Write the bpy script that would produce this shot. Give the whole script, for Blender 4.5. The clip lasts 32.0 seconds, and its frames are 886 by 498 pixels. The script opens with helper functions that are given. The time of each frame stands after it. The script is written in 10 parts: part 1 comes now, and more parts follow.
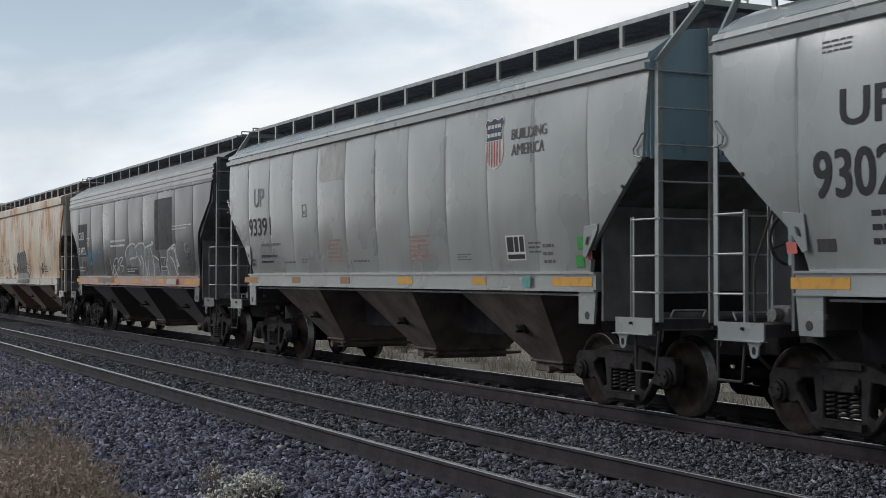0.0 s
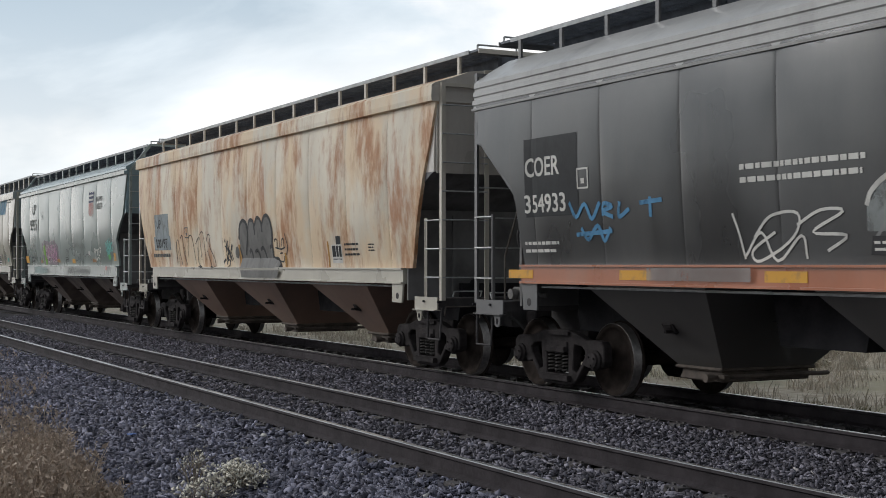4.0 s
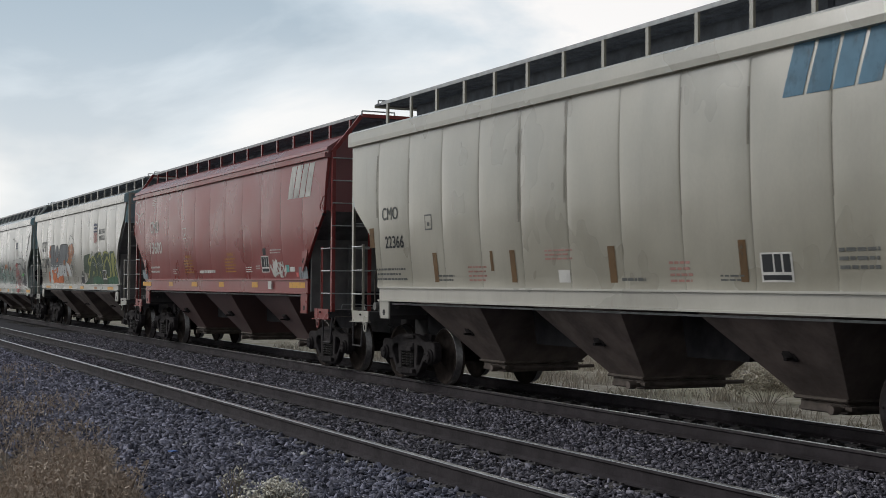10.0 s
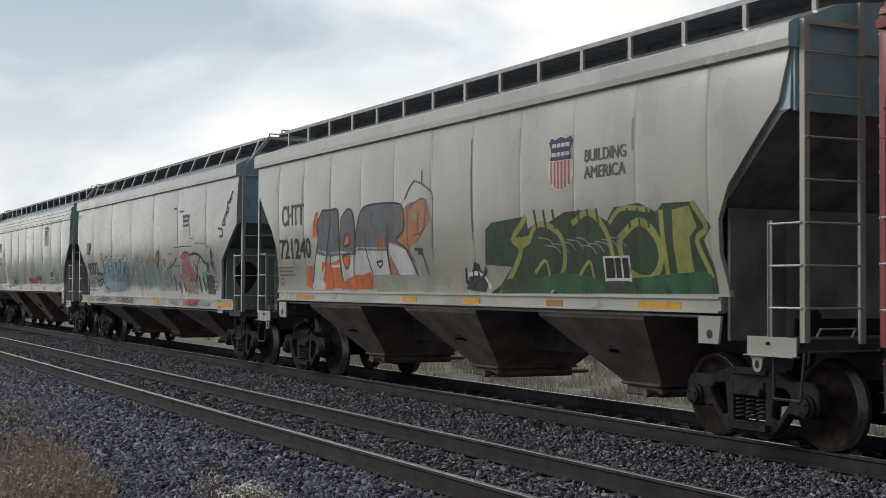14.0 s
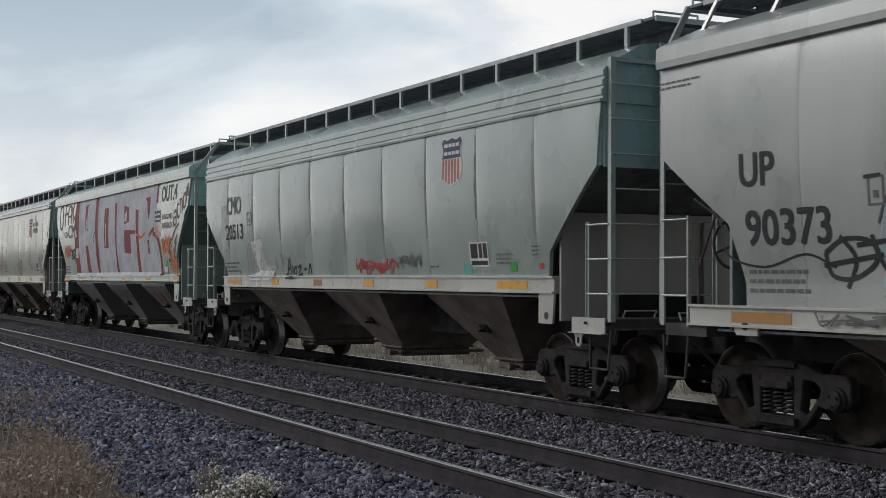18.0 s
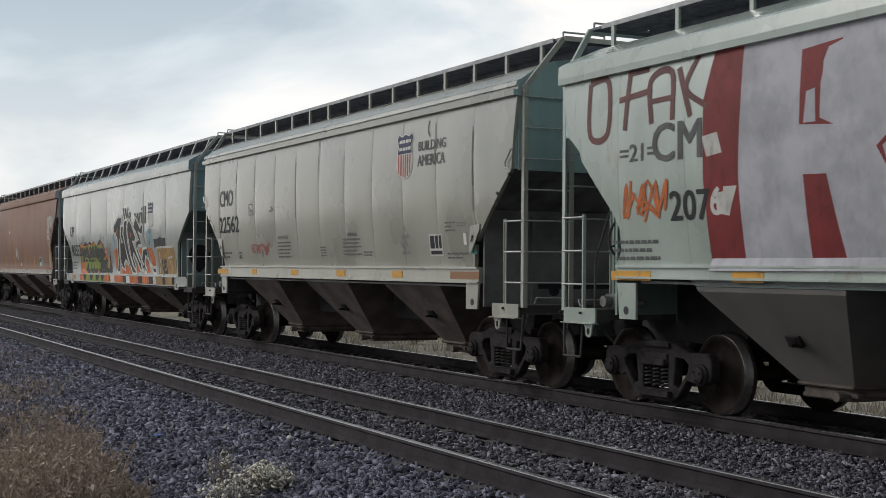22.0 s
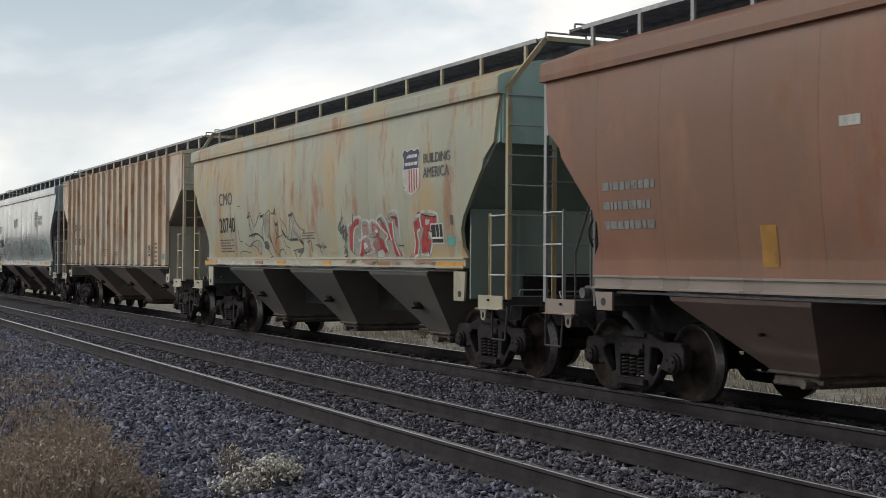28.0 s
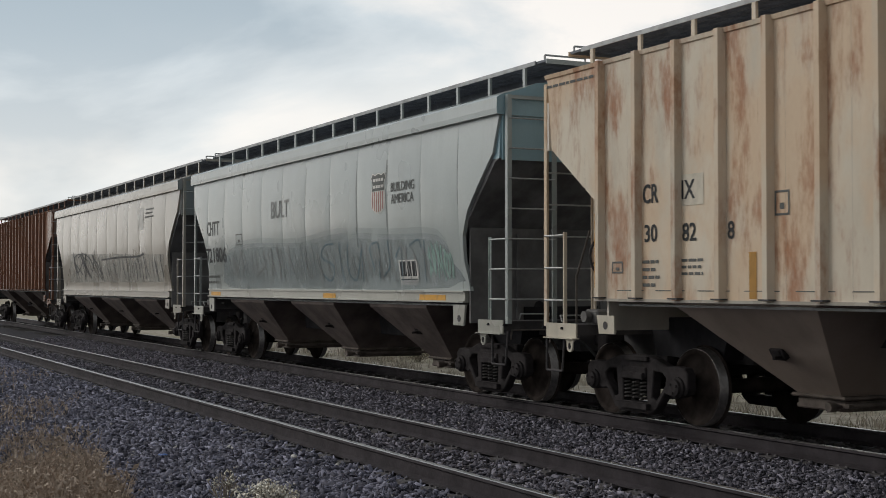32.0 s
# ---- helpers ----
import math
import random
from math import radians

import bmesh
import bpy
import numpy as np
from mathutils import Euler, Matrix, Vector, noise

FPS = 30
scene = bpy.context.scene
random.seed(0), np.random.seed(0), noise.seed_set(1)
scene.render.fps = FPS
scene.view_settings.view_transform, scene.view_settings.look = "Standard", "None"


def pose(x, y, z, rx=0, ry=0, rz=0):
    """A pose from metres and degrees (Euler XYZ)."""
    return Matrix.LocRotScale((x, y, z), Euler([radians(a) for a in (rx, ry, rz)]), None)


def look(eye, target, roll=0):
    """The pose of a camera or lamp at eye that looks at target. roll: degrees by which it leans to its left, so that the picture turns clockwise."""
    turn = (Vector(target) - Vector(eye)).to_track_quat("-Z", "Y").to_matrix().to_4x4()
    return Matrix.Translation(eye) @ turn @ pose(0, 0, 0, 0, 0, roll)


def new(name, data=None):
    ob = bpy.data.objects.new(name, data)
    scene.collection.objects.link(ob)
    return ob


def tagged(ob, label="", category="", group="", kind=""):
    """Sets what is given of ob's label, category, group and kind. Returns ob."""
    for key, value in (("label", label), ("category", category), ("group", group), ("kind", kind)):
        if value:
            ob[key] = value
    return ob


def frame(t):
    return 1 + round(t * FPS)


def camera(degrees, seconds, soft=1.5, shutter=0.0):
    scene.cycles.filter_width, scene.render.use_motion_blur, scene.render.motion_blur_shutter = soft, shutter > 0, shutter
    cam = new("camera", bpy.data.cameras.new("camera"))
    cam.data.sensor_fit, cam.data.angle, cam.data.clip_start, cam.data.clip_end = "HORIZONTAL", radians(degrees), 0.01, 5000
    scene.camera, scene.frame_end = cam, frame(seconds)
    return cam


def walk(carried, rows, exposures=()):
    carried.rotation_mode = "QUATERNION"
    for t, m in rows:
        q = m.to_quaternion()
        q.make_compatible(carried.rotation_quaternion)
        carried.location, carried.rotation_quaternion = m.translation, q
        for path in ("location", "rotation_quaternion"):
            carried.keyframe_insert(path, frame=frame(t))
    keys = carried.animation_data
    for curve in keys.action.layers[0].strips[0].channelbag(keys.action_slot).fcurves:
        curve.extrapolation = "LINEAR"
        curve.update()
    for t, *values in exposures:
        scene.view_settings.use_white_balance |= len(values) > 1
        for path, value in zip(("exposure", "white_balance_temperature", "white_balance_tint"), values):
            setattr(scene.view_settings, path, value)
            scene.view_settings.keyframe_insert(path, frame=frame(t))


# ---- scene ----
EYE = (0.0, 0.0, 1.627)
cam = camera(36.12, 32.0, soft=0.35, shutter=0.07)
TURNS = [
    (0.0, 91.166, -0.008, 63.170),
    (0.5, 91.046, 0.192, 63.322),
    (1.0, 90.744, 0.080, 62.873),
    (1.5, 90.610, 0.008, 62.434),
    (2.0, 90.538, -0.028, 62.263),
    (2.5, 90.316, -0.080, 62.301),
    (3.0, 90.500, -0.144, 62.331),
    (3.5, 90.717, -0.149, 62.445),
    (5.5, 90.354, 0.278, 62.530),
    (6.0, 90.553, 0.249, 62.765),
    (6.5, 90.766, 0.258, 62.910),
    (7.0, 90.620, 0.104, 63.022),
    (7.5, 90.752, 0.040, 63.009),
    (8.0, 90.923, 0.051, 63.259),
    (8.5, 90.790, 0.152, 63.705),
    (9.0, 91.097, 0.056, 63.799),
    (9.5, 91.485, -0.136, 64.050),
    (10.0, 91.494, -0.358, 64.188),
    (10.5, 91.171, -0.258, 64.442),
    (11.0, 90.872, -0.294, 64.163),
    (11.5, 90.787, -0.303, 64.099),
    (12.0, 90.837, -0.280, 64.163),
    (12.5, 90.757, -0.125, 63.971),
    (13.0, 90.972, -0.207, 63.727),
    (13.5, 91.389, -0.326, 63.333),
    (15.5, 91.829, -0.296, 62.999),
    (16.0, 91.689, -0.260, 63.101),
    (16.5, 91.661, -0.137, 63.267),
    (17.0, 91.627, -0.169, 63.260),
    (17.5, 91.549, -0.188, 63.082),
    (18.0, 91.238, -0.202, 63.116),
    (18.5, 91.155, -0.174, 63.316),
    (19.0, 91.167, -0.214, 63.035),
    (19.5, 91.221, -0.299, 63.179),
    (20.0, 91.098, -0.289, 62.992),
    (20.5, 90.884, -0.388, 63.230),
    (21.0, 90.707, -0.414, 63.164),
    (21.5, 90.518, -0.401, 63.241),
    (22.0, 90.833, -0.468, 63.615),
    (22.5, 90.635, -0.135, 63.637),
    (23.0, 90.657, -0.209, 62.964),
    (23.5, 90.610, -0.329, 62.732),
    (24.0, 90.688, -0.414, 62.775),
    (24.5, 90.875, -0.517, 63.009),
    (25.0, 90.756, -0.334, 63.199),
    (25.5, 90.710, -0.297, 63.361),
    (26.0, 90.719, -0.438, 63.568),
    (26.5, 90.636, -0.365, 63.767),
    (28.5, 90.592, -0.332, 64.045),
    (29.0, 90.975, -0.268, 64.068),
    (29.5, 91.550, -0.246, 63.770),
    (30.0, 91.680, -0.170, 63.508),
    (30.5, 91.848, -0.037, 63.650),
    (31.0, 91.721, -0.032, 63.667),
    (31.5, 91.720, -0.087, 63.751),
    (32.0, 91.570, -0.062, 63.752),
]
EXPOSURES = [(0, 0.0, 6250, 10), (1, 0.03, 6300, 10), (2, 0.17, 6350, 10), (3, 0.27, 6400, 10), (3.5, 0.25, 6420, 10), (5.5, 0.13, 6500, 10), (6, 0.10, 6500, 10), (8, 0.0, 6450, 10), (11, 0.0, 6500, 10), (12, 0.08, 6550, 10), (13, 0.14, 6570, 10), (15.5, 0.0, 6450, 10), (17, -0.04, 6400, 10), (20, 0.02, 6500, 10), (22, 0.08, 6580, 10), (23, 0.14, 6600, 10), (26, 0.14, 6600, 10), (28.5, 0.10, 6650, 10), (29, 0.10, 6650, 10), (30, 0.0, 6700, 10), (32, -0.02, 6700, 10)]
walk(cam, [(t, pose(*EYE, rx, ry, rz)) for t, rx, ry, rz in TURNS], EXPOSURES)

RAIL_NEAR = 5.463      # near rail of the empty track
RAIL_FAR = 9.707       # near rail of the train's track
GAUGE = 1.505          # rail head centre to rail head centre
TRACK_Y = RAIL_FAR + GAUGE / 2
EMPTY_Y = RAIL_NEAR + GAUGE / 2


def run(t):
    """Metres that the train has gone since the start."""
    u = t / 10
    return 68.0242 * u + 2.4369 * u ** 2 + -0.1413 * u ** 3 + 0.0467 * u ** 4

# ---- light: a bright overcast sky with a veiled sun behind the camera ----
SUN_EL, SUN_AZ = radians(40), radians(200)
world = bpy.data.worlds.new("overcast_sky")
scene.world = world
world.use_nodes = True
wn, wl = world.node_tree.nodes, world.node_tree.links
wn.clear()
w_out = wn.new("ShaderNodeOutputWorld")
w_bg = wn.new("ShaderNodeBackground")
w_sky = wn.new("ShaderNodeTexSky")
w_sky.sky_type, w_sky.sun_disc = "NISHITA", False
w_sky.sun_elevation, w_sky.sun_rotation = SUN_EL, SUN_AZ
w_scale = wn.new("ShaderNodeVectorMath")
w_scale.operation = "SCALE"
w_scale.inputs["Scale"].default_value = 0.10
w_co = wn.new("ShaderNodeTexCoord")
w_map = wn.new("ShaderNodeMapping")
w_map.inputs["Location"].default_value = (3.55, 0.4, 1.7)
w_map.inputs["Rotation"].default_value = (0.0, 0.0, radians(25))
w_map.inputs["Scale"].default_value = (1.0, 1.0, 2.0)
w_n1 = wn.new("ShaderNodeTexNoise")
w_n1.inputs["Scale"].default_value, w_n1.inputs["Detail"].default_value = 3.1, 8.0
w_n1.inputs["Roughness"].default_value = 0.52
w_n1.inputs["Distortion"].default_value = 0.4
w_ramp = wn.new("ShaderNodeValToRGB")
els = w_ramp.color_ramp.elements
els[0].position, els[0].color = 0.40, (0.42, 0.505, 0.575, 1)
els[1].position, els[1].color = 0.60, (0.97, 0.945, 0.92, 1)
e = els.new(0.50)
e.color = (0.62, 0.695, 0.75, 1)
w_mix = wn.new("ShaderNodeMix")
w_mix.data_type = "RGBA"
w_mix.inputs["Factor"].default_value = 0.92
wl.new(w_co.outputs["Generated"], w_map.inputs["Vector"])
wl.new(w_map.outputs["Vector"], w_n1.inputs["Vector"])
wl.new(w_n1.outputs["Fac"], w_ramp.inputs["Fac"])
wl.new(w_sky.outputs["Color"], w_scale.inputs[0])
wl.new(w_scale.outputs["Vector"], w_mix.inputs["A"])
w_sep = wn.new("ShaderNodeSeparateXYZ")
w_low = wn.new("ShaderNodeMapRange")
w_low.interpolation_type = "SMOOTHSTEP"
for k, v in (("From Min", 0.21), ("From Max", 0.07), ("To Min", 0.0), ("To Max", 1.0)):
    w_low.inputs[k].default_value = v
w_hor = wn.new("ShaderNodeMix")
w_hor.data_type = "RGBA"
w_hor.inputs["B"].default_value = (0.95, 0.925, 0.89, 1)
wl.new(w_co.outputs["Generated"], w_sep.inputs[0])
wl.new(w_sep.outputs["Z"], w_low.inputs["Value"])
w_n2 = wn.new("ShaderNodeTexNoise")              # bright breaks low over the horizon
w_n2.inputs["Scale"].default_value, w_n2.inputs["Detail"].default_value = 3.0, 6.0
w_n2.inputs["Roughness"].default_value = 0.5
w_break = wn.new("ShaderNodeMapRange")
w_break.interpolation_type = "SMOOTHSTEP"
for k, v in (("From Min", 0.40), ("From Max", 0.58), ("To Min", 0.35), ("To Max", 1.0)):
    w_break.inputs[k].default_value = v
w_bright = wn.new("ShaderNodeMath")
w_bright.operation = "MULTIPLY"
wl.new(w_map.outputs["Vector"], w_n2.inputs["Vector"])
wl.new(w_n2.outputs["Fac"], w_break.inputs["Value"])
wl.new(w_break.outputs["Result"], w_bright.inputs[0])
wl.new(w_low.outputs["Result"], w_bright.inputs[1])
wl.new(w_bright.outputs["Value"], w_hor.inputs["Factor"])
wl.new(w_ramp.outputs["Color"], w_hor.inputs["A"])
wl.new(w_hor.outputs["Result"], w_mix.inputs["B"])
w_side = wn.new("ShaderNodeMapRange")          # the cloud cover is thinner towards the low sun
for k, v in (("From Min", -0.95), ("From Max", 0.9), ("To Min", 1.02), ("To Max", 0.45)):
    w_side.inputs[k].default_value = v
w_cover = wn.new("ShaderNodeVectorMath")
w_cover.operation = "SCALE"
wl.new(w_sep.outputs["X"], w_side.inputs["Value"])
wl.new(w_mix.outputs["Result"], w_cover.inputs[0])
w_top = wn.new("ShaderNodeMapRange")           # and thickest overhead
for k, v in (("From Min", 0.16), ("From Max", 0.75), ("To Min", 1.0), ("To Max", 0.60)):
    w_top.inputs[k].default_value = v
w_both = wn.new("ShaderNodeMath")
w_both.operation = "MULTIPLY"
wl.new(w_sep.outputs["Z"], w_top.inputs["Value"])
wl.new(w_top.outputs["Result"], w_both.inputs[0])
wl.new(w_side.outputs["Result"], w_both.inputs[1])
wl.new(w_both.outputs["Value"], w_cover.inputs["Scale"])
wl.new(w_cover.outputs["Vector"], w_bg.inputs["Color"])
w_bg.inputs["Strength"].default_value = 1.10
wl.new(w_bg.outputs["Background"], w_out.inputs["Surface"])

sun = new("sun", bpy.data.lights.new("sun", "SUN"))
sun.data.energy, sun.data.angle, sun.data.color = 1.15, radians(25), (1.0, 0.97, 0.93)
sun.matrix_world = look((-20, -18, 14), (0, 0, 0))

# ---- materials ----
def nodes(name):
    m = bpy.data.materials.new(name)
    m.use_nodes = True
    return m, m.node_tree.nodes, m.node_tree.links, m.node_tree.nodes["Principled BSDF"]


def noise_node(n, l, co, scale, detail=4.0, stretch=(1, 1, 1), shift=(0, 0, 0), rough=0.55):
    mp = n.new("ShaderNodeMapping")
    mp.inputs["Scale"].default_value = stretch
    mp.inputs["Location"].default_value = shift
    t = n.new("ShaderNodeTexNoise")
    t.inputs["Scale"].default_value, t.inputs["Detail"].default_value = scale, detail
    t.inputs["Roughness"].default_value = rough
    l.new(co, mp.inputs["Vector"])
    l.new(mp.outputs["Vector"], t.inputs["Vector"])
    return t.outputs["Fac"]


def ramp(n, l, fac, lo, hi, a=0.0, b=1.0):
    r = n.new("ShaderNodeMapRange")
    r.interpolation_type = "SMOOTHSTEP"
    for k, v in (("From Min", lo), ("From Max", hi), ("To Min", a), ("To Max", b)):
        r.inputs[k].default_value = v
    l.new(fac, r.inputs["Value"])
    return r.outputs["Result"]


def mix(n, l, fac, a, b, mode="MIX"):
    m = n.new("ShaderNodeMix")
    m.data_type, m.blend_type = "RGBA", mode
    for key, v in (("Factor", fac), ("A", a), ("B", b)):
        if isinstance(v, (int, float)):
            m.inputs[key].default_value = v
        elif isinstance(v, tuple):
            m.inputs[key].default_value = (*v, 1)
        else:
            l.new(v, m.inputs[key])
    return m.outputs["Result"]


def math2(n, l, op, a, b):
    m = n.new("ShaderNodeMath")
    m.operation = op
    for i, v in enumerate((a, b)):
        if isinstance(v, (int, float)):
            m.inputs[i].default_value = v
        else:
            l.new(v, m.inputs[i])
    return m.outputs["Value"]


def bump(n, l, p, height, strength=0.3, dist=0.01):
    b = n.new("ShaderNodeBump")
    b.inputs["Strength"].default_value, b.inputs["Distance"].default_value = strength, dist
    l.new(height, b.inputs["Height"])
    l.new(b.outputs["Normal"], p.inputs["Normal"])


def paint(name, base, seed=0.0, rust=0.12, grime=0.35, patch=0.0, rust_col=(0.24, 0.10, 0.045), rough=0.27, grime_col=(0.16, 0.145, 0.12), per_piece=False, stain=None, coat=0.5):
    """Weathered steel paint: vertical grime streaks, faded blotches, rust runs and, with patch, wide rust areas."""
    m, n, l, p = nodes(name)
    co = n.new("ShaderNodeTexCoord").outputs["Object"]
    if per_piece:                            # every piece gets its own stains
        off = n.new("ShaderNodeVectorMath")
        off.operation = "ADD"
        cmb = n.new("ShaderNodeCombineXYZ")
        l.new(math2(n, l, "MULTIPLY", n.new("ShaderNodeObjectInfo").outputs["Random"], 60.0), cmb.inputs["X"])
        l.new(co, off.inputs[0])
        l.new(cmb.outputs["Vector"], off.inputs[1])
        co = off.outputs["Vector"]
    sh = (seed * 7.3, seed * 3.1, seed * 1.7)
    big = noise_node(n, l, co, 0.7, 3, (1, 1, 0.8), sh)
    streak = noise_node(n, l, co, 1.6, 6, (1.2, 1, 0.16), sh, 0.6)
    fine = noise_node(n, l, co, 26, 4, (1, 1, 0.7), sh)
    run_ = noise_node(n, l, co, 5.0, 5, (2.0, 1, 0.14), sh, 0.68)
    base = tuple(c * 0.80 for c in base)
    fade = tuple(min(1, c * 1.22 + 0.02) for c in base)
    col = mix(n, l, ramp(n, l, big, 0.32, 0.68), base, fade)
    col = mix(n, l, math2(n, l, "MULTIPLY", ramp(n, l, streak, 0.44, 0.76), grime * 0.6), col, grime_col)
    if stain:                                # wide soft rust-water stains
        soft = noise_node(n, l, co, 0.55, 5, (1.4, 1, 0.8), (sh[1], sh[2], sh[0]), 0.6)
        col = mix(n, l, ramp(n, l, soft, 0.42, 0.60, 0.05, 0.85), col, stain)
    if patch:
        wide = noise_node(n, l, co, 0.85, 6, (1.3, 1, 0.55), sh, 0.66)
        rid = noise_node(n, l, co, 3.2, 6, (1.6, 1, 0.42), sh, 0.7)
        both = math2(n, l, "ADD", math2(n, l, "MULTIPLY", wide, 0.62), math2(n, l, "MULTIPLY", rid, 0.38))
        mask = math2(n, l, "MULTIPLY", ramp(n, l, both, 0.585 - 0.16 * patch, 0.71 - 0.12 * patch), 0.85)
        tone = mix(n, l, fine, rust_col, tuple(min(1, c * 1.5) for c in rust_col))
        col = mix(n, l, mask, col, tone)
    spots = math2(n, l, "MULTIPLY", ramp(n, l, run_, 0.60, 0.78), rust)
    col = mix(n, l, spots, col, rust_col)
    col = mix(n, l, 0.12, col, mix(n, l, fine, (0.25, 0.24, 0.22), (0.8, 0.79, 0.76)), "OVERLAY")
    l.new(col, p.inputs["Base Color"])
    l.new(ramp(n, l, big, 0.3, 0.75, rough - 0.05, rough + 0.16), p.inputs["Roughness"])
    p.inputs["Specular IOR Level"].default_value = 0.25 + 1.1 * coat
    p.inputs["Coat Weight"].default_value, p.inputs["Coat Roughness"].default_value = coat, 0.16
    bump(n, l, p, math2(n, l, "ADD", math2(n, l, "MULTIPLY", big, 1.2), math2(n, l, "MULTIPLY", fine, 0.05)), 0.35, 0.03)
    return m


def plain(name, base, rough=0.6, metal=0.0, var=0.25, scale=8.0, rel=0.15, spec=0.4):
    m, n, l, p = nodes(name)
    co = n.new("ShaderNodeTexCoord").outputs["Object"]
    a = noise_node(n, l, co, scale, 5)
    b = noise_node(n, l, co, scale * 7, 3)
    rnd = n.new("ShaderNodeObjectInfo").outputs["Random"]
    lo, hi = tuple(c * (1 - var) for c in base), tuple(min(1, c * (1 + var)) for c in base)
    col = mix(n, l, ramp(n, l, a, 0.3, 0.7), lo, hi)
    col = mix(n, l, math2(n, l, "MULTIPLY", rnd, var * 0.5), col, lo)
    l.new(col, p.inputs["Base Color"])
    l.new(ramp(n, l, b, 0.2, 0.8, max(0.05, rough - 0.12), min(1, rough + 0.12)), p.inputs["Roughness"])
    p.inputs["Metallic"].default_value, p.inputs["Specular IOR Level"].default_value = metal, spec
    bump(n, l, p, b, rel, 0.01)
    return m


def island(name, lo, hi, rough=0.85, spots=None):
    """For joined small pieces: the tone changes from piece to piece."""
    m, n, l, p = nodes(name)
    g = n.new("ShaderNodeNewGeometry")
    co = n.new("ShaderNodeTexCoord").outputs["Object"]
    big = noise_node(n, l, co, 0.6, 4)
    fine = noise_node(n, l, co, 60, 3)
    col = mix(n, l, math2(n, l, "POWER", g.outputs["Random Per Island"], 1.9), lo, hi)
    col = mix(n, l, ramp(n, l, big, 0.35, 0.7, 0.0, 0.45), col, tuple((a + b) * 0.36 for a, b in zip(lo, hi)))
    if spots:
        col = mix(n, l, ramp(n, l, g.outputs["Random Per Island"], 0.993, 0.996), col, spots)
    col = mix(n, l, 0.5, col, mix(n, l, fine, (0.3, 0.3, 0.3), (0.75, 0.75, 0.75)), "OVERLAY")
    l.new(col, p.inputs["Base Color"])
    p.inputs["Roughness"].default_value = rough
    p.inputs["Specular IOR Level"].default_value = 0.25
    return m


def reflector_mat():
    """Reflective tape: fresh yellow on some strips, faded to brown on others, scuffed."""
    m, n, l, p = nodes("yellow_reflector")
    co = n.new("ShaderNodeTexCoord").outputs["Object"]
    rnd = n.new("ShaderNodeObjectInfo").outputs["Random"]
    col = mix(n, l, ramp(n, l, rnd, 0.05, 0.45), (0.28, 0.13, 0.05), (0.66, 0.33, 0.03))
    col = mix(n, l, ramp(n, l, noise_node(n, l, co, 9, 5), 0.50, 0.70, 0.0, 0.4), col, (0.20, 0.13, 0.08))
    l.new(col, p.inputs["Base Color"])
    p.inputs["Roughness"].default_value = 0.45
    return m


M_STEEL = plain("dark_cast_steel", (0.034, 0.030, 0.031), 0.85, 0.0, 0.4, 6, 0.3, 0.12)
M_WHEEL = plain("wheel_steel", (0.034, 0.027, 0.024), 0.9, 0.0, 0.4, 5, 0.2, 0.06)
M_TREAD = plain("polished_tread", (0.22, 0.21, 0.205), 0.45, 1.0, 0.2, 20, 0.1)
M_SPRING = plain("spring_steel", (0.05, 0.046, 0.044), 0.5, 0.2, 0.3, 10, 0.1)
M_HOPPER = plain("dark_brown_hopper_paint", (0.130, 0.102, 0.092), 0.75, 0.0, 0.35, 2.2, 0.2)
M_LEVER = plain("rusty_lever_rod", (0.10, 0.085, 0.075), 0.7, 0.0, 0.3, 9, 0.1)
M_RUBBER = plain("black_rubber", (0.02, 0.02, 0.02), 0.7, 0.0, 0.2, 9, 0.1)
M_VALVE = plain("cast_valve", (0.16, 0.155, 0.15), 0.7, 0.0, 0.3, 9, 0.2)
M_GATE = plain("rusty_gate", (0.10, 0.080, 0.068), 0.75, 0.0, 0.4, 4, 0.3)
M_UNDER = plain("dark_underframe_grey", (0.062, 0.058, 0.060), 0.8, 0.0, 0.3, 3, 0.2, 0.25)
# near-black that stands for shade in recesses and holes; sill bolts share it
M_DEEP = plain("recess_shade_black", (0.030, 0.029, 0.032), 0.9, 0.0, 0.3, 3, 0.2, 0.1)
# shade beneath the car ends is put into this slope sheet colour
M_SLOPE = plain("shade_grey_slope_sheet", (0.15, 0.15, 0.157), 0.75, 0.0, 0.4, 2.0, 0.2)
M_BOARD = plain("galvanised_grating", (0.13, 0.145, 0.17), 0.65, 0.1, 0.25, 6, 0.2)
M_EDGE = plain("galvanised_edge", (0.34, 0.35, 0.36), 0.55, 0.2, 0.2, 6, 0.1)
M_WEB = plain("grey_web_plate", (0.15, 0.147, 0.147), 0.75, 0.0, 0.35, 1.6, 0.2)
M_GALV = plain("galvanised_rungs", (0.42, 0.43, 0.43), 0.5, 0.35, 0.2, 9, 0.1)
M_YELLOW = reflector_mat()
M_RAIL_TOP = plain("polished_rail_head", (0.42, 0.41, 0.41), 0.34, 1.0, 0.1, 3, 0.02)
M_RAIL = plain("brown_rail_steel", (0.040, 0.034, 0.038), 0.75, 0.0, 0.3, 4, 0.3, 0.2)
M_PLATE = plain("worn_tie_plate", (0.085, 0.078, 0.080), 0.6, 0.0, 0.3, 9, 0.3)
M_TIE = plain("weathered_tie", (0.065, 0.060, 0.058), 0.9, 0.0, 0.4, 7, 0.6)
M_BALLAST = island("ballast_stone", (0.058, 0.058, 0.076), (0.375, 0.375, 0.48), 0.8, (0.42, 0.41, 0.40))
